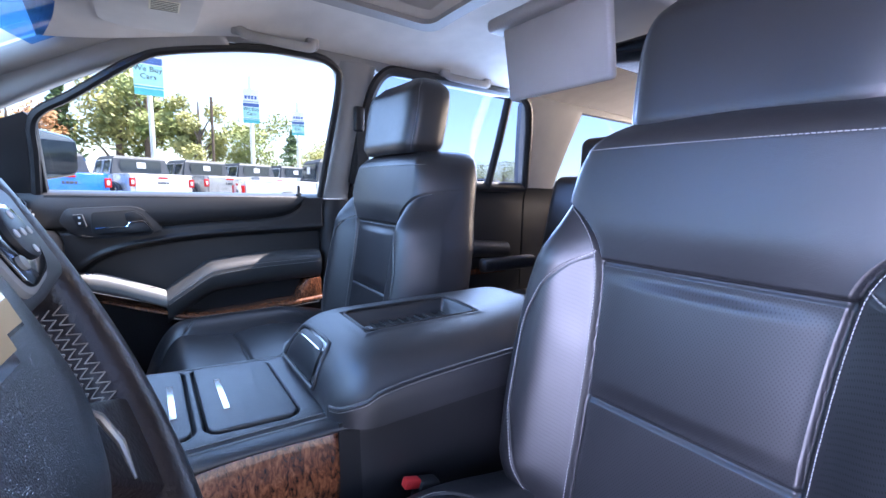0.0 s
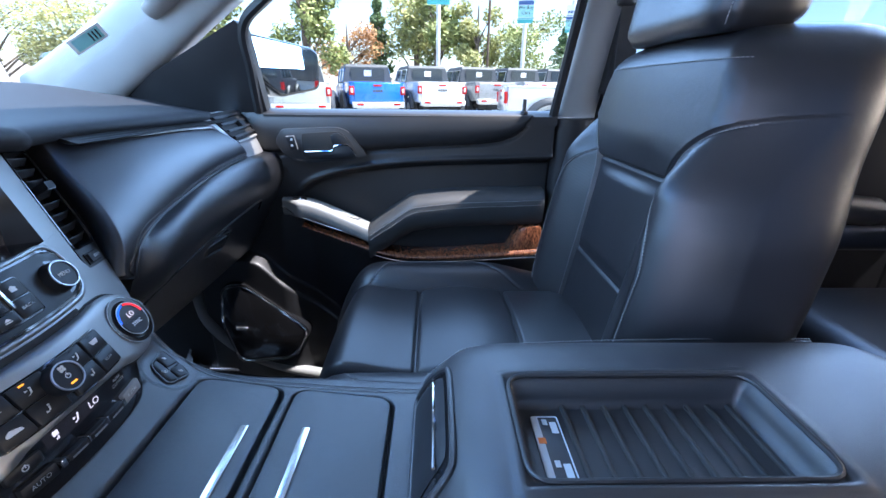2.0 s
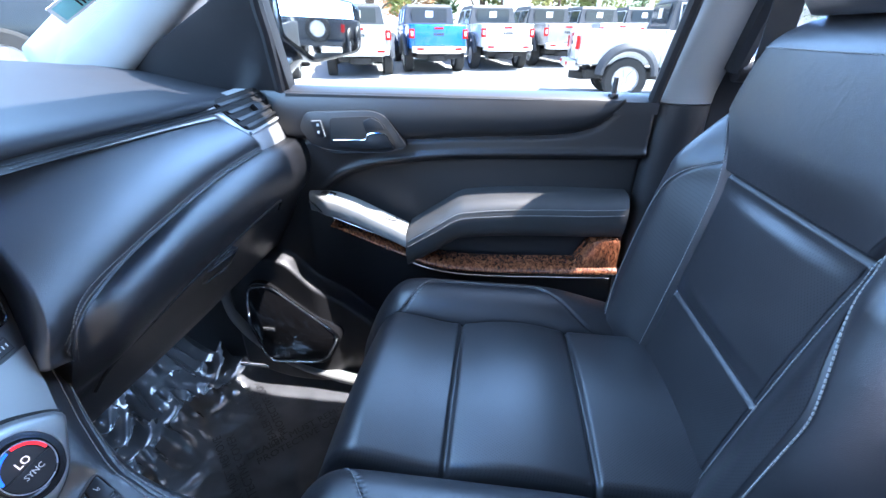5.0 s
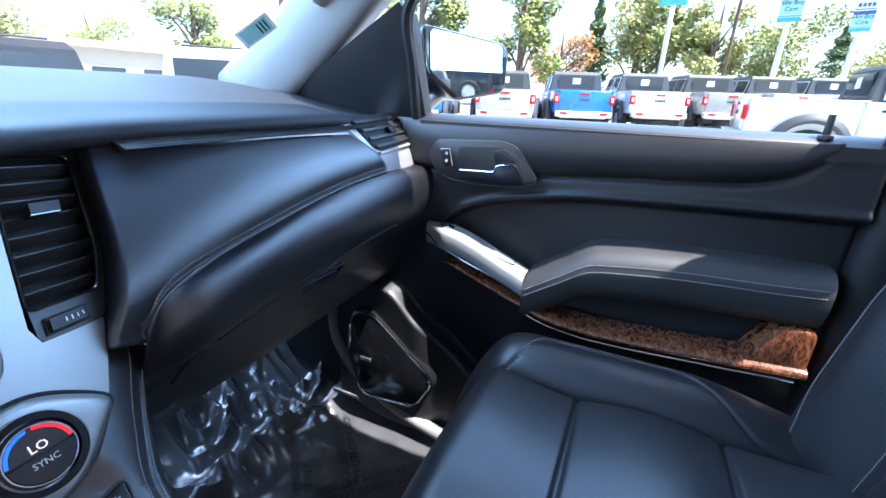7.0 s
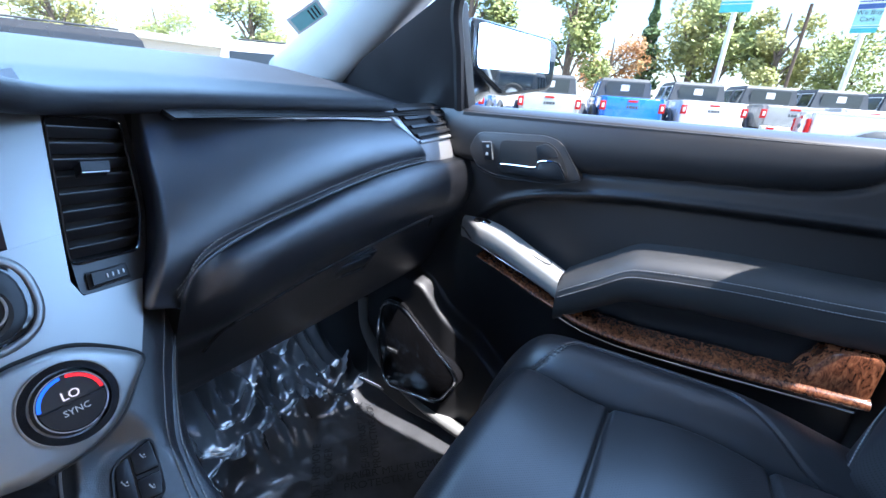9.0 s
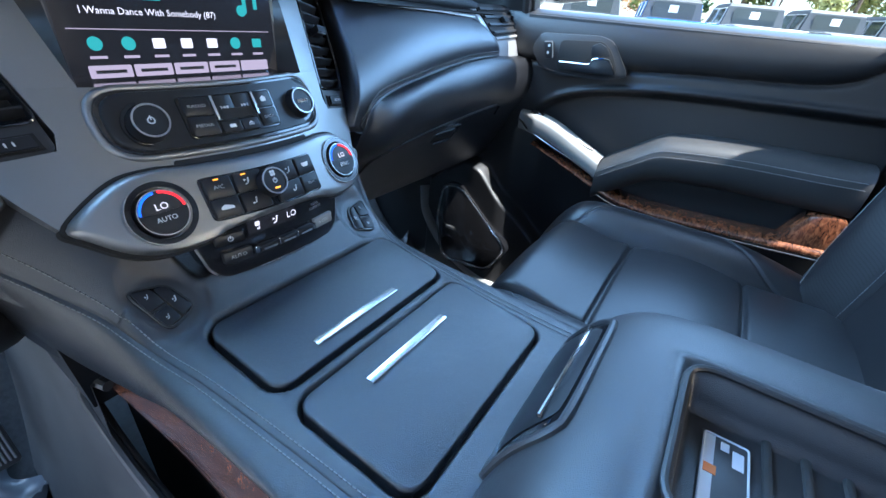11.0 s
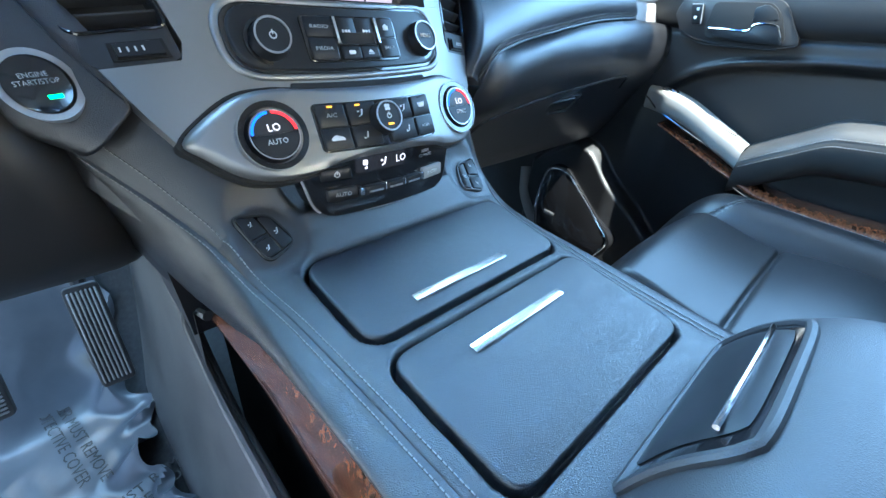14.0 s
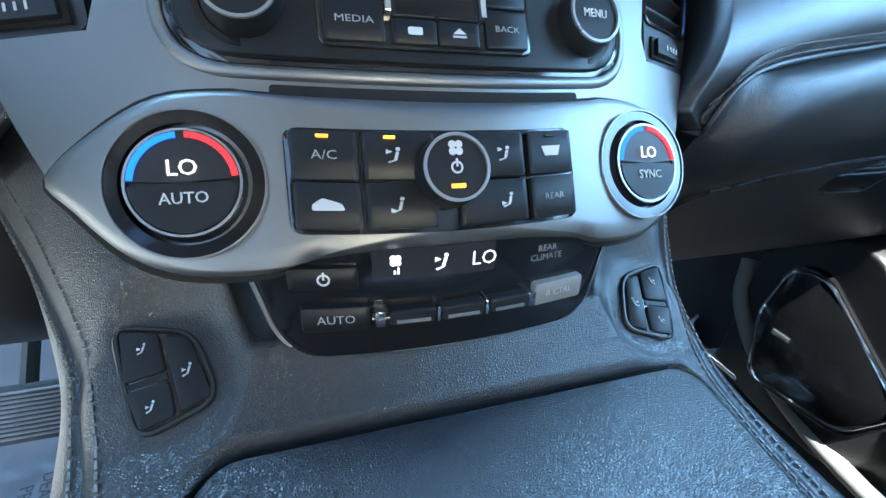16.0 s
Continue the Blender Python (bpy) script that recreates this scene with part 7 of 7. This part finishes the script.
tagged(part("ground", sheet(lambda u, v: ((2 * u - 1) ** 3 * 600, (2 * v - 1) ** 3 * 600, ground_z((2 * u - 1) ** 3 * 600, 0)), 40, 40, 0.3, (0, 0, -1)), ASPHALT, kind="structure"), "sunlit grey asphalt car park", "ground")
TAIL = glowing("tail_lamp", (0.5, 0.01, 0.01), 0.05)
TAIL.node_tree.nodes["Principled BSDF"].inputs["Base Color"].default_value = (0.45, 0.02, 0.02, 1)
HARDTOP = material("hardtop", (0.05, 0.055, 0.065), 0.55, vary=0.2, scale=4)
CARGLASS = material("dark_glass", (0.03, 0.04, 0.05), 0.08, vary=0.2, scale=2)
TYRE = material("tyre", (0.03, 0.03, 0.03), 0.85, vary=0.4, scale=12)
ALLOY = material("alloy", (0.55, 0.55, 0.56), 0.3, metal=0.7, vary=0.2, scale=8)
SILVERBAR = material("bumper", (0.62, 0.62, 0.62), 0.35, metal=0.2, vary=0.2, scale=5)


def tyre(x, y, z, r, w, parent, name="wheel"):
    """A road wheel with its axle along local x."""
    prof = [(r * 0.62, -w / 2), (r * 0.92, -w / 2), (r, -w * 0.36), (r, w * 0.36), (r * 0.92, w / 2), (r * 0.62, w / 2)]
    t = part(name, loft([[(x + d, y + q * math.cos(a), z + q * math.sin(a)) for q, d in prof] for a in [6.28318 * i / 28 for i in range(29)]]), TYRE, parent)
    for k in (-1, 1):
        part("rim", loft([[(x + k * w * d, y + r * q * math.cos(a), z + r * q * math.sin(a)) for a in [6.28318 * i / 28 for i in range(28)]] for q, d in ((0.62, 0.45), (0.55, 0.30), (0.15, 0.34), (0.0001, 0.36))], wrap=True), ALLOY, t)
        for i in range(7):
            a = 6.28318 * i / 7
            b = rbox((0, r * 0.34, 0), (w * 0.10, r * 0.46, r * 0.10), 0.004, 1)
            b.transform(Matrix.Translation((x + k * w * 0.40, y, z)) @ Matrix.Rotation(a, 4, "X"))
            part("spoke", b, ALLOY, t)
    return t


def pickup(color, label, m=None):
    """A four-door pickup with a dark removable top; its tail at y = 0, nose towards +y."""
    t = thing("pickup_truck", label, "truck", (0, 0, 0), "parked trucks")
    P = color
    part("bed", join(rbox((0, 0.78, 0.98), (1.62, 1.55, 0.62), 0.05, 4), rbox((0, 0.80, 1.285), (1.66, 1.60, 0.03), 0.012)), P, t)
    tg = part("tailgate", rbox((0, -0.015, 1.02), (1.40, 0.06, 0.52), 0.025, 3), P, t)
    part("tailgate_handle", rbox((0, -0.05, 1.20), (0.26, 0.02, 0.05), 0.01), TAIL, tg)
    for i, w in enumerate((0.05, 0.07, 0.07, 0.06)):
        part("badge", rbox((-0.12 + 0.08 * i, -0.048, 1.05), (w, 0.008, 0.07), 0.003), HARDTOP, tg)
    part("cab", join(rbox((0, 2.45, 0.96), (1.66, 1.80, 0.66), 0.06, 4), rbox((0, 4.05, 0.98), (1.50, 1.45, 0.55), 0.08, 4)), P, t)
    cabin = loft([[(s * w, y, z) for s, w, y in ((-1, w0, y0), (1, w0, y0), (1, w0, y1), (-1, w0, y1))] for z, w0, y0, y1 in ((1.27, 0.80, 1.58, 3.50), (1.78, 0.70, 1.66, 3.20), (1.86, 0.64, 1.74, 3.10))], wrap=True, caps=True)
    top = part("hard_top", cabin, HARDTOP if color is not PAINT.get("blue_paint") else HARDTOP, t, "dark grey hard top", smooth=False)
    b = plate(rect(-0.55, 1.36, 0.55, 1.74, 0.05), 0, 0.02)
    b.transform(Matrix.Translation((0, 1.615, 0)) @ Matrix.Rotation(radians(90), 4, "X"))
    rw = part("rear_window", b, CARGLASS, top)
    b = plate(rect(-0.12, 1.50, 0.12, 1.68), 0.02, 0.024)
    b.transform(Matrix.Translation((0, 1.615, 0)) @ Matrix.Rotation(radians(90), 4, "X"))
    part("sticker", b, SILVERBAR, rw)
    for k in (-1, 1):
        for y0, y1 in ((1.74, 2.42), (2.52, 3.22)):
            part("side_window", loft([[(k * (0.806 - 0.1 * (z - 1.27) / 0.51), y, z) for y in (y0, y1)] for z in (1.34, 1.72)]), CARGLASS, top)
            part("window_trim", tube([(k * (0.812 - 0.1 * (z - 1.27) / 0.51), y, z) for y, z in ((y0, 1.33), (y1, 1.33), (y1, 1.73), (y0, 1.73))], 0.018, 6, closed=True), P, top)
            part("door_handle", rbox((k * 0.845, y0 + 0.10, 1.15), (0.03, 0.16, 0.04), 0.01), HARDTOP, t)
        part("tail_lamp", rbox((k * 0.765, -0.035, 1.06), (0.15, 0.06, 0.24), 0.02), TAIL, t, "square red tail lamp")
        part("lamp_core", rbox((k * 0.765, -0.068, 1.06), (0.07, 0.02, 0.12), 0.008), SILVERBAR, t)
        for y in (0.95, 4.20):
            a0 = [(k * 0.90, y + 0.52 * math.cos(a), 0.50 + 0.50 * math.sin(a)) for a in [math.pi * i / 14 for i in range(15)]]
            part("fender_flare", tube(a0, 0.06, 8, flat=1.6), HARDTOP, t, "dark moulded wheel arch")
            tyre(k * 0.78, y, 0.41, 0.41, 0.26, t)
    bp_ = part("bumper", join(rbox((0, -0.10, 0.66), (1.55, 0.16, 0.16), 0.03), rbox((0, -0.02, 0.60), (1.3, 0.2, 0.10), 0.03)), SILVERBAR, t, "pale metal rear bumper")
    for k in (-1, 1):
        part("reflector", rbox((k * 0.55, -0.185, 0.68), (0.20, 0.02, 0.06), 0.008), TAIL, bp_)
    part("number_plate", rbox((0, -0.185, 0.67), (0.32, 0.012, 0.13), 0.004), SILVERBAR, bp_)
    part("underbody", rbox((0, 2.5, 0.48), (1.2, 4.6, 0.16), 0.03), TYRE, t)
    part("spare_wheel", loft([[(0.3 * math.cos(a) * q, 0.25 + 0.3 * math.sin(a) * q, 0.44 + d) for a in [6.28318 * i / 20 for i in range(20)]] for q, d in ((0.5, 0.08), (1.0, 0.06), (1.0, -0.08), (0.5, -0.1))], wrap=True, caps=True), TYRE, t)
    if m is not None:
        t.matrix_basis = m
    return t


def off_roader(color, label, top=None):
    """A boxy five-door off-roader with a spare wheel on its tail; tail at y = 0."""
    t = thing("off_roader", label, "car", (0, 0, 0), "parked cars ahead")
    part("body", rbox((0, 2.0, 0.92), (1.62, 3.95, 0.66), 0.07, 4), color, t)
    up = loft([[(s * w, y, z) for s, w, y in ((-1, w0, y0), (1, w0, y0), (1, w0, y1), (-1, w0, y1))] for z, w0, y0, y1 in ((1.22, 0.80, 0.03, 2.75), (1.76, 0.70, 0.10, 2.40), (1.84, 0.64, 0.18, 2.30))], wrap=True, caps=True)
    cab_ = part("cabin", up, top or color, t, smooth=False)
    for k in (-1, 1):
        for y0, y1 in ((0.18, 0.75), (0.85, 1.55), (1.65, 2.35)):
            part("side_window", loft([[(k * (0.806 - 0.1 * (z - 1.22) / 0.54), y, z) for y in (y0, y1)] for z in (1.30, 1.70)]), CARGLASS, cab_)
        part("tail_lamp", rbox((k * 0.78, 0.0, 1.05), (0.13, 0.08, 0.24), 0.02), TAIL, t, "square red tail lamp")
        for y in (0.75, 3.25):
            part("fender_flare", tube([(k * 0.88, y + 0.52 * math.cos(a), 0.48 + 0.50 * math.sin(a)) for a in [math.pi * i / 12 for i in range(13)]], 0.06, 8, flat=1.6), HARDTOP, t)
            tyre(k * 0.78, y, 0.40, 0.40, 0.25, t)
    part("rear_window", rbox((0, 0.055, 1.50), (1.22, 0.02, 0.40), 0.006, 2, Matrix.Rotation(radians(-7), 4, "X")), CARGLASS, cab_)
    part("brake_lamp", rbox((0.0, -0.04, 1.36), (0.22, 0.05, 0.03), 0.008), TAIL, t)
    sp = tyre(0, 0, 0, 0.40, 0.26, t, "spare_wheel")
    for o in (sp, *sp.children):
        o.data.transform(Matrix.Translation((0, -0.19, 1.02)) @ Matrix.Rotation(radians(90), 4, "Z"))
    part("bumper", rbox((0, -0.05, 0.58), (1.5, 0.2, 0.18), 0.04), HARDTOP, t)
    part("roof_rail", tube([(-0.5, 0.2, 1.86), (0.5, 0.2, 1.86)], 0.012, 6), HARDTOP, t)
    return t


def stand(x, y, heading):
    """A pose on the ground, nose towards the heading in degrees right of +y."""
    return Matrix.Translation((x, y, ground_z(x, y))) @ Matrix.Rotation(radians(-heading), 4, "Z")


WHITE = paint("white_paint", (0.78, 0.78, 0.77))
SAGE = paint("pale_grey_paint", (0.42, 0.44, 0.42))
BLUE = paint("blue_paint", (0.01, 0.16, 0.60))
GREY = paint("mid_grey_paint", (0.30, 0.30, 0.30))
BLACK = paint("black_paint", (0.02, 0.02, 0.022))
first = pickup(SAGE, "pale grey pickup with a dark hard top, seen from behind", stand(11.9, 3.35, 72))
rowcols = ((BLUE, "bright blue"), (WHITE, "white"), (GREY, "mid grey"), (SILVERBAR, "silver"), (WHITE, "white"), (BLACK, "black"), (WHITE, "white"))
for i, (c, w) in enumerate(rowcols):
    o = copy_thing(first, stand(11.9 + 1.22 * (i + 1), 3.35 - 1.95 * (i + 1), 72))
    tagged(o, w + " pickup with a dark hard top in the parked row")
    for q in o.children_recursive:
        if q.data.materials[0] is SAGE:
            q.data = q.data.copy()
            q.data.materials[0] = c
o = copy_thing(first, stand(10.1, -1.9, 182))
tagged(o, "white pickup parked side-on with dark wheel arches")
for q in o.children_recursive:
    if q.data.materials[0] is SAGE:
        q.data = q.data.copy()
        q.data.materials[0] = WHITE
for i, (c, w, x, y) in enumerate(((BLUE, "blue", 10.6, 5.6), (BLACK, "black", 24.0, -30.0), (WHITE, "white", 28.0, -27.0))):
    o = copy_thing(first, stand(x, y, 72 if i == 0 else 80))
    tagged(o, w + " pickup at the edge of the car park")
    for q in o.children_recursive:
        if q.data.materials[0] is SAGE:
            q.data = q.data.copy()
            q.data.materials[0] = c
of = off_roader(WHITE, "white off-roader with a spare wheel on its tail")
of.matrix_basis = stand(4.35, 5.0, 46)
for c, w, x, y, h in ((BLACK, "black", 7.2, 4.6, 40), (BLACK, "dark grey", 2.3, 5.8, 15), (WHITE, "white", -0.6, 7.2, 15), (BLACK, "black", -3.6, 8.4, 15)):
    o = copy_thing(of, stand(x, y, h))
    tagged(o, w + " off-roader in the row ahead")
    for q in o.children_recursive:
        if q.data.materials[0] is WHITE:
            q.data = q.data.copy()
            q.data.materials[0] = c

# trees
LEAVES = [material("leaves_green", (0.16, 0.21, 0.06), 0.6, second=(0.40, 0.41, 0.14), vary=0.5, scale=0.7), material("leaves_olive", (0.22, 0.24, 0.08), 0.6, second=(0.50, 0.46, 0.16), vary=0.5, scale=0.7), material("leaves_rust", (0.30, 0.13, 0.05), 0.6, second=(0.50, 0.27, 0.09), vary=0.5, scale=0.7), material("needles", (0.07, 0.13, 0.05), 0.7, second=(0.18, 0.25, 0.10), vary=0.5, scale=0.9)]
BARK = material("bark", (0.13, 0.10, 0.08), 0.9, vary=0.5, scale=6, bump=0.6, bscale=30)
rng = random.Random(7)


def tree(az, dist, height, spread, kind, label):
    x, y = dist * math.sin(radians(az)), dist * math.cos(radians(az))
    g = ground_z(x, y)
    t = thing("tree", label, "tree", (x, y, g))
    conifer = kind == 3
    limbs = [tube([(x, y, g - 0.2), (x + 0.05 * height * rng.uniform(-1, 1), y, g + height * 0.5), (x + 0.04 * height * rng.uniform(-1, 1), y, g + height * 0.92)], [0.035 * height, 0.024 * height, 0.006 * height], 8)]
    tips = []
    for i in range(16 if conifer else 11):
        a, f = rng.uniform(0, 6.28), (i + 1) / (17 if conifer else 12)
        z0 = g + height * (0.12 + 0.8 * f if conifer else 0.06 + 0.58 * f)
        reach = spread * (1.05 - f) if conifer else spread * rng.uniform(0.35, 0.85)
        tip = Vector((x + reach * math.cos(a), y + reach * math.sin(a), z0 + (0.02 if conifer else 0.32) * height * rng.uniform(0.5, 1.0)))
        limbs.append(tube([(x, y, z0), Vector((x, y, z0)).lerp(tip, 0.5) + Vector((0, 0, 0.03 * height)), tip], [0.012 * height, 0.008 * height, 0.003 * height], 5))
        tips.append(tip)
    part("trunk", join(*limbs), BARK, t)
    bm = bmesh.new()
    for _ in range(4200 if not conifer else 3200):
        if conifer:
            f = rng.random() ** 0.8
            r = spread * (1.04 - f) * rng.random() ** 0.45 * (0.75 + 0.25 * math.sin(f * 40))
            a = rng.uniform(0, 6.28)
            c = Vector((x + r * math.cos(a), y + r * math.sin(a), g + height * (0.08 + 0.92 * f)))
        else:
            b = rng.choice(tips)
            d = Vector((rng.gauss(0, 1), rng.gauss(0, 1), rng.gauss(0, 0.8))).normalized() * (0.42 * spread) * rng.random() ** 0.4
            c = b + d
            c.z = min(c.z, g + height)
        s = height * rng.uniform(0.012, 0.026)
        u = Vector((rng.gauss(0, 1), rng.gauss(0, 1), rng.gauss(0, 0.6))).normalized()
        w = u.orthogonal().normalized()
        q = [bm.verts.new(c + u * s), bm.verts.new(c + w * s * 0.55), bm.verts.new(c - u * s), bm.verts.new(c - w * s * 0.55)]
        bm.faces.new(q)
    part("crown", bm, LEAVES[kind], t, kind="stuff", smooth=False)


for az, d, h, s, k in ((20, 34, 6.5, 2.8, 1), (28, 38, 5.5, 2.6, 0), (37, 30, 6.3, 2.2, 0), (47, 40, 6.0, 3.0, 1), (53, 36, 6.0, 3.2, 1), (58, 34, 5.6, 2.8, 0), (63, 30, 9.0, 2.4, 0), (75, 30, 8.4, 2.4, 0), (79.8, 34, 5.2, 2.2, 2), (83.5, 36, 7.6, 1.7, 3), (88.2, 38, 8.8, 3.4, 1), (90.8, 36, 8.4, 2.4, 0), (95.8, 34, 6.6, 1.8, 1), (101.5, 36, 6.0, 2.4, 0), (106, 44, 5.6, 2.6, 3), (111, 40, 5.0, 2.8, 1), (124, 46, 3.8, 3.6, 1), (129, 46, 3.6, 3.4, 1), (134, 44, 3.6, 3.6, 1)):
    tree(az, d, h, s, k, ("green roadside tree", "olive-green roadside tree", "rust-coloured autumn tree", "dark green conifer")[k] + " beyond the car park")

# flag poles with banners
POLE = material("pole_white", (0.70, 0.70, 0.70), 0.4, vary=0.1, scale=3)
TEAL = material("banner_teal", (0.08, 0.42, 0.42), 0.7, vary=0.15, scale=3)
NAVY = material("banner_navy", (0.06, 0.12, 0.30), 0.7, vary=0.15, scale=3)
PALE = material("banner_white", (0.72, 0.76, 0.80), 0.7, vary=0.08, scale=3)
TIMBER = material("pole_wood", (0.10, 0.07, 0.05), 0.9, vary=0.4, scale=5)


def flag_pole(az, d, z0, z1, w, tall):
    x, y = d * math.sin(radians(az)), d * math.cos(radians(az))
    g = ground_z(x, y)
    t = thing("banner_pole", "white pole with a teal and navy advertising banner", "banner", (x, y, g), "advertising banners")
    part("pole", tube([(x, y, g - 0.2), (x, y, z1 + 0.12 * (z1 - g))], 0.006 * d ** 0.9, 10), POLE, t)
    M = Matrix.Translation((x, y, z0)) @ Matrix.Rotation(radians(90 - az) + math.pi / 2 + math.pi, 4, "Z") @ Matrix.Rotation(radians(90), 4, "X")
    off = 0.012 * d
    def panel(name, v0, v1, mat, n, x0=-w / 2, x1=w / 2):
        b = plate(rect(x0, v0, x1, v1), n, n + 0.012)
        b.transform(M)
        return part(name, b, mat, ban)
    b = plate(rect(-w / 2, 0, w / 2, z1 - z0), off, off + 0.02)
    b.transform(M)
    ban = part("banner", b, PALE, t)
    H = z1 - z0
    panel("band", 0.0, 0.10 * H, TEAL, off + 0.022)
    panel("band", 0.115 * H, 0.14 * H, TEAL, off + 0.022)
    panel("band", 0.48 * H, 0.58 * H, NAVY, off + 0.022)
    panel("band", 0.62 * H, 0.64 * H, NAVY, off + 0.022)
    panel("field", 0.16 * H, 0.465 * H, material("banner_mint", (0.35, 0.66, 0.66), 0.7, vary=0.1, scale=3), off + 0.021)
    for i in range(4):
        panel("mark", 0.70 * H, 0.80 * H, NAVY, off + 0.022, -0.38 * w + 0.2 * w * i, -0.24 * w + 0.2 * w * i)
    letters("We Buy\nCars", w * 0.30, M @ Matrix.Translation((0, 0.34 * H, off + 0.05)), INK, ban)


flag_pole(91.4, 18, 4.55, 6.75, 0.85, 2.0)
flag_pole(101.6, 27, 5.1, 7.0, 0.85, 2.0)
flag_pole(106.9, 36, 5.6, 7.4, 0.95, 2.0)
for az, d, top, r, mat, lab in ((97.3, 26, 6.2, 0.07, TIMBER, "dark timber pole"), (61.6, 15, 7.5, 0.085, POLE, "white lamp post"), (46.6, 22, 8.0, 0.10, TIMBER, "brown timber pole"), (129.3, 50, 5.6, 0.06, POLE, "slim lamp post"), (104.3, 40, 6.6, 0.05, POLE, "slim lamp post")):
    x, y = d * math.sin(radians(az)), d * math.cos(radians(az))
    t = thing("street_pole", lab + " beside the car park", "pole", (x, y, ground_z(x, y)))
    part("shaft", tube([(x, y, ground_z(x, y) - 0.2), (x, y, top)], r, 10), mat, t)
    if "lamp" in lab:
        part("arm", tube([(x, y, top - 0.05), (x + 0.9, y - 0.3, top)], r * 0.6, 6), mat, t)

# low building and far hills
bld = thing("building", "low pale building with a flat roof beyond the cars", "building", (13.5, 21.5, 0.5))
part("wall", rbox((13.5, 21.5, 1.4), (9, 5, 2.6), 0.05), material("stucco", (0.55, 0.50, 0.42), 0.9, vary=0.1, scale=1.5, bump=0.3, bscale=40), bld)
part("roof", rbox((13.5, 21.5, 2.8), (9.6, 5.6, 0.25), 0.05), material("roof_beige", (0.60, 0.56, 0.48), 0.8, vary=0.1, scale=2), bld)
for i in range(4):
    part("window", rbox((10.6 + 1.9 * i, 18.98, 1.5), (1.2, 0.06, 1.1), 0.02), CARGLASS, bld)
off_ = thing("showroom", "grey flat-roofed showroom across the car park", "building", (6, -34, 0.2))
part("wall", rbox((6, -38, 3.4), (26, 6, 6.4), 0.05), material("cladding", (0.45, 0.46, 0.47), 0.6, vary=0.1, scale=1.5), off_)
part("glazing", rbox((6, -34.9, 2.0), (22, 0.2, 2.2), 0.02), CARGLASS, off_)


for x in (-4.6, -1.9, 0.8, 3.5):
    o = copy_thing(of, stand(x, -15.0, 170))
    tagged(o, "dark off-roader parked behind the car", "car", "parked cars behind")
    for c in o.children:
        if c.name.startswith(("body", "cabin")):
            c.data = c.data.copy()
            c.data.materials[0] = HARDTOP


def hill(u, v):
    a = radians(lerp(30, 175, u))
    r = lerp(420, 560, v)
    h = (18 + 12 * noise.noise((u * 9, 0.3, 2.0)) + 5 * noise.noise((u * 31, 1.3, 0.5))) * math.sin(math.pi * 0.5 * v)
    return (r * math.sin(a), r * math.cos(a), 2.2 + max(0.5, h))


tagged(part("backdrop", sheet(hill, 120, 8), material("dry_hills", (0.30, 0.26, 0.22), 0.95, vary=0.3, scale=0.02), kind="structure"), "dry brown hills on the horizon", "hills")
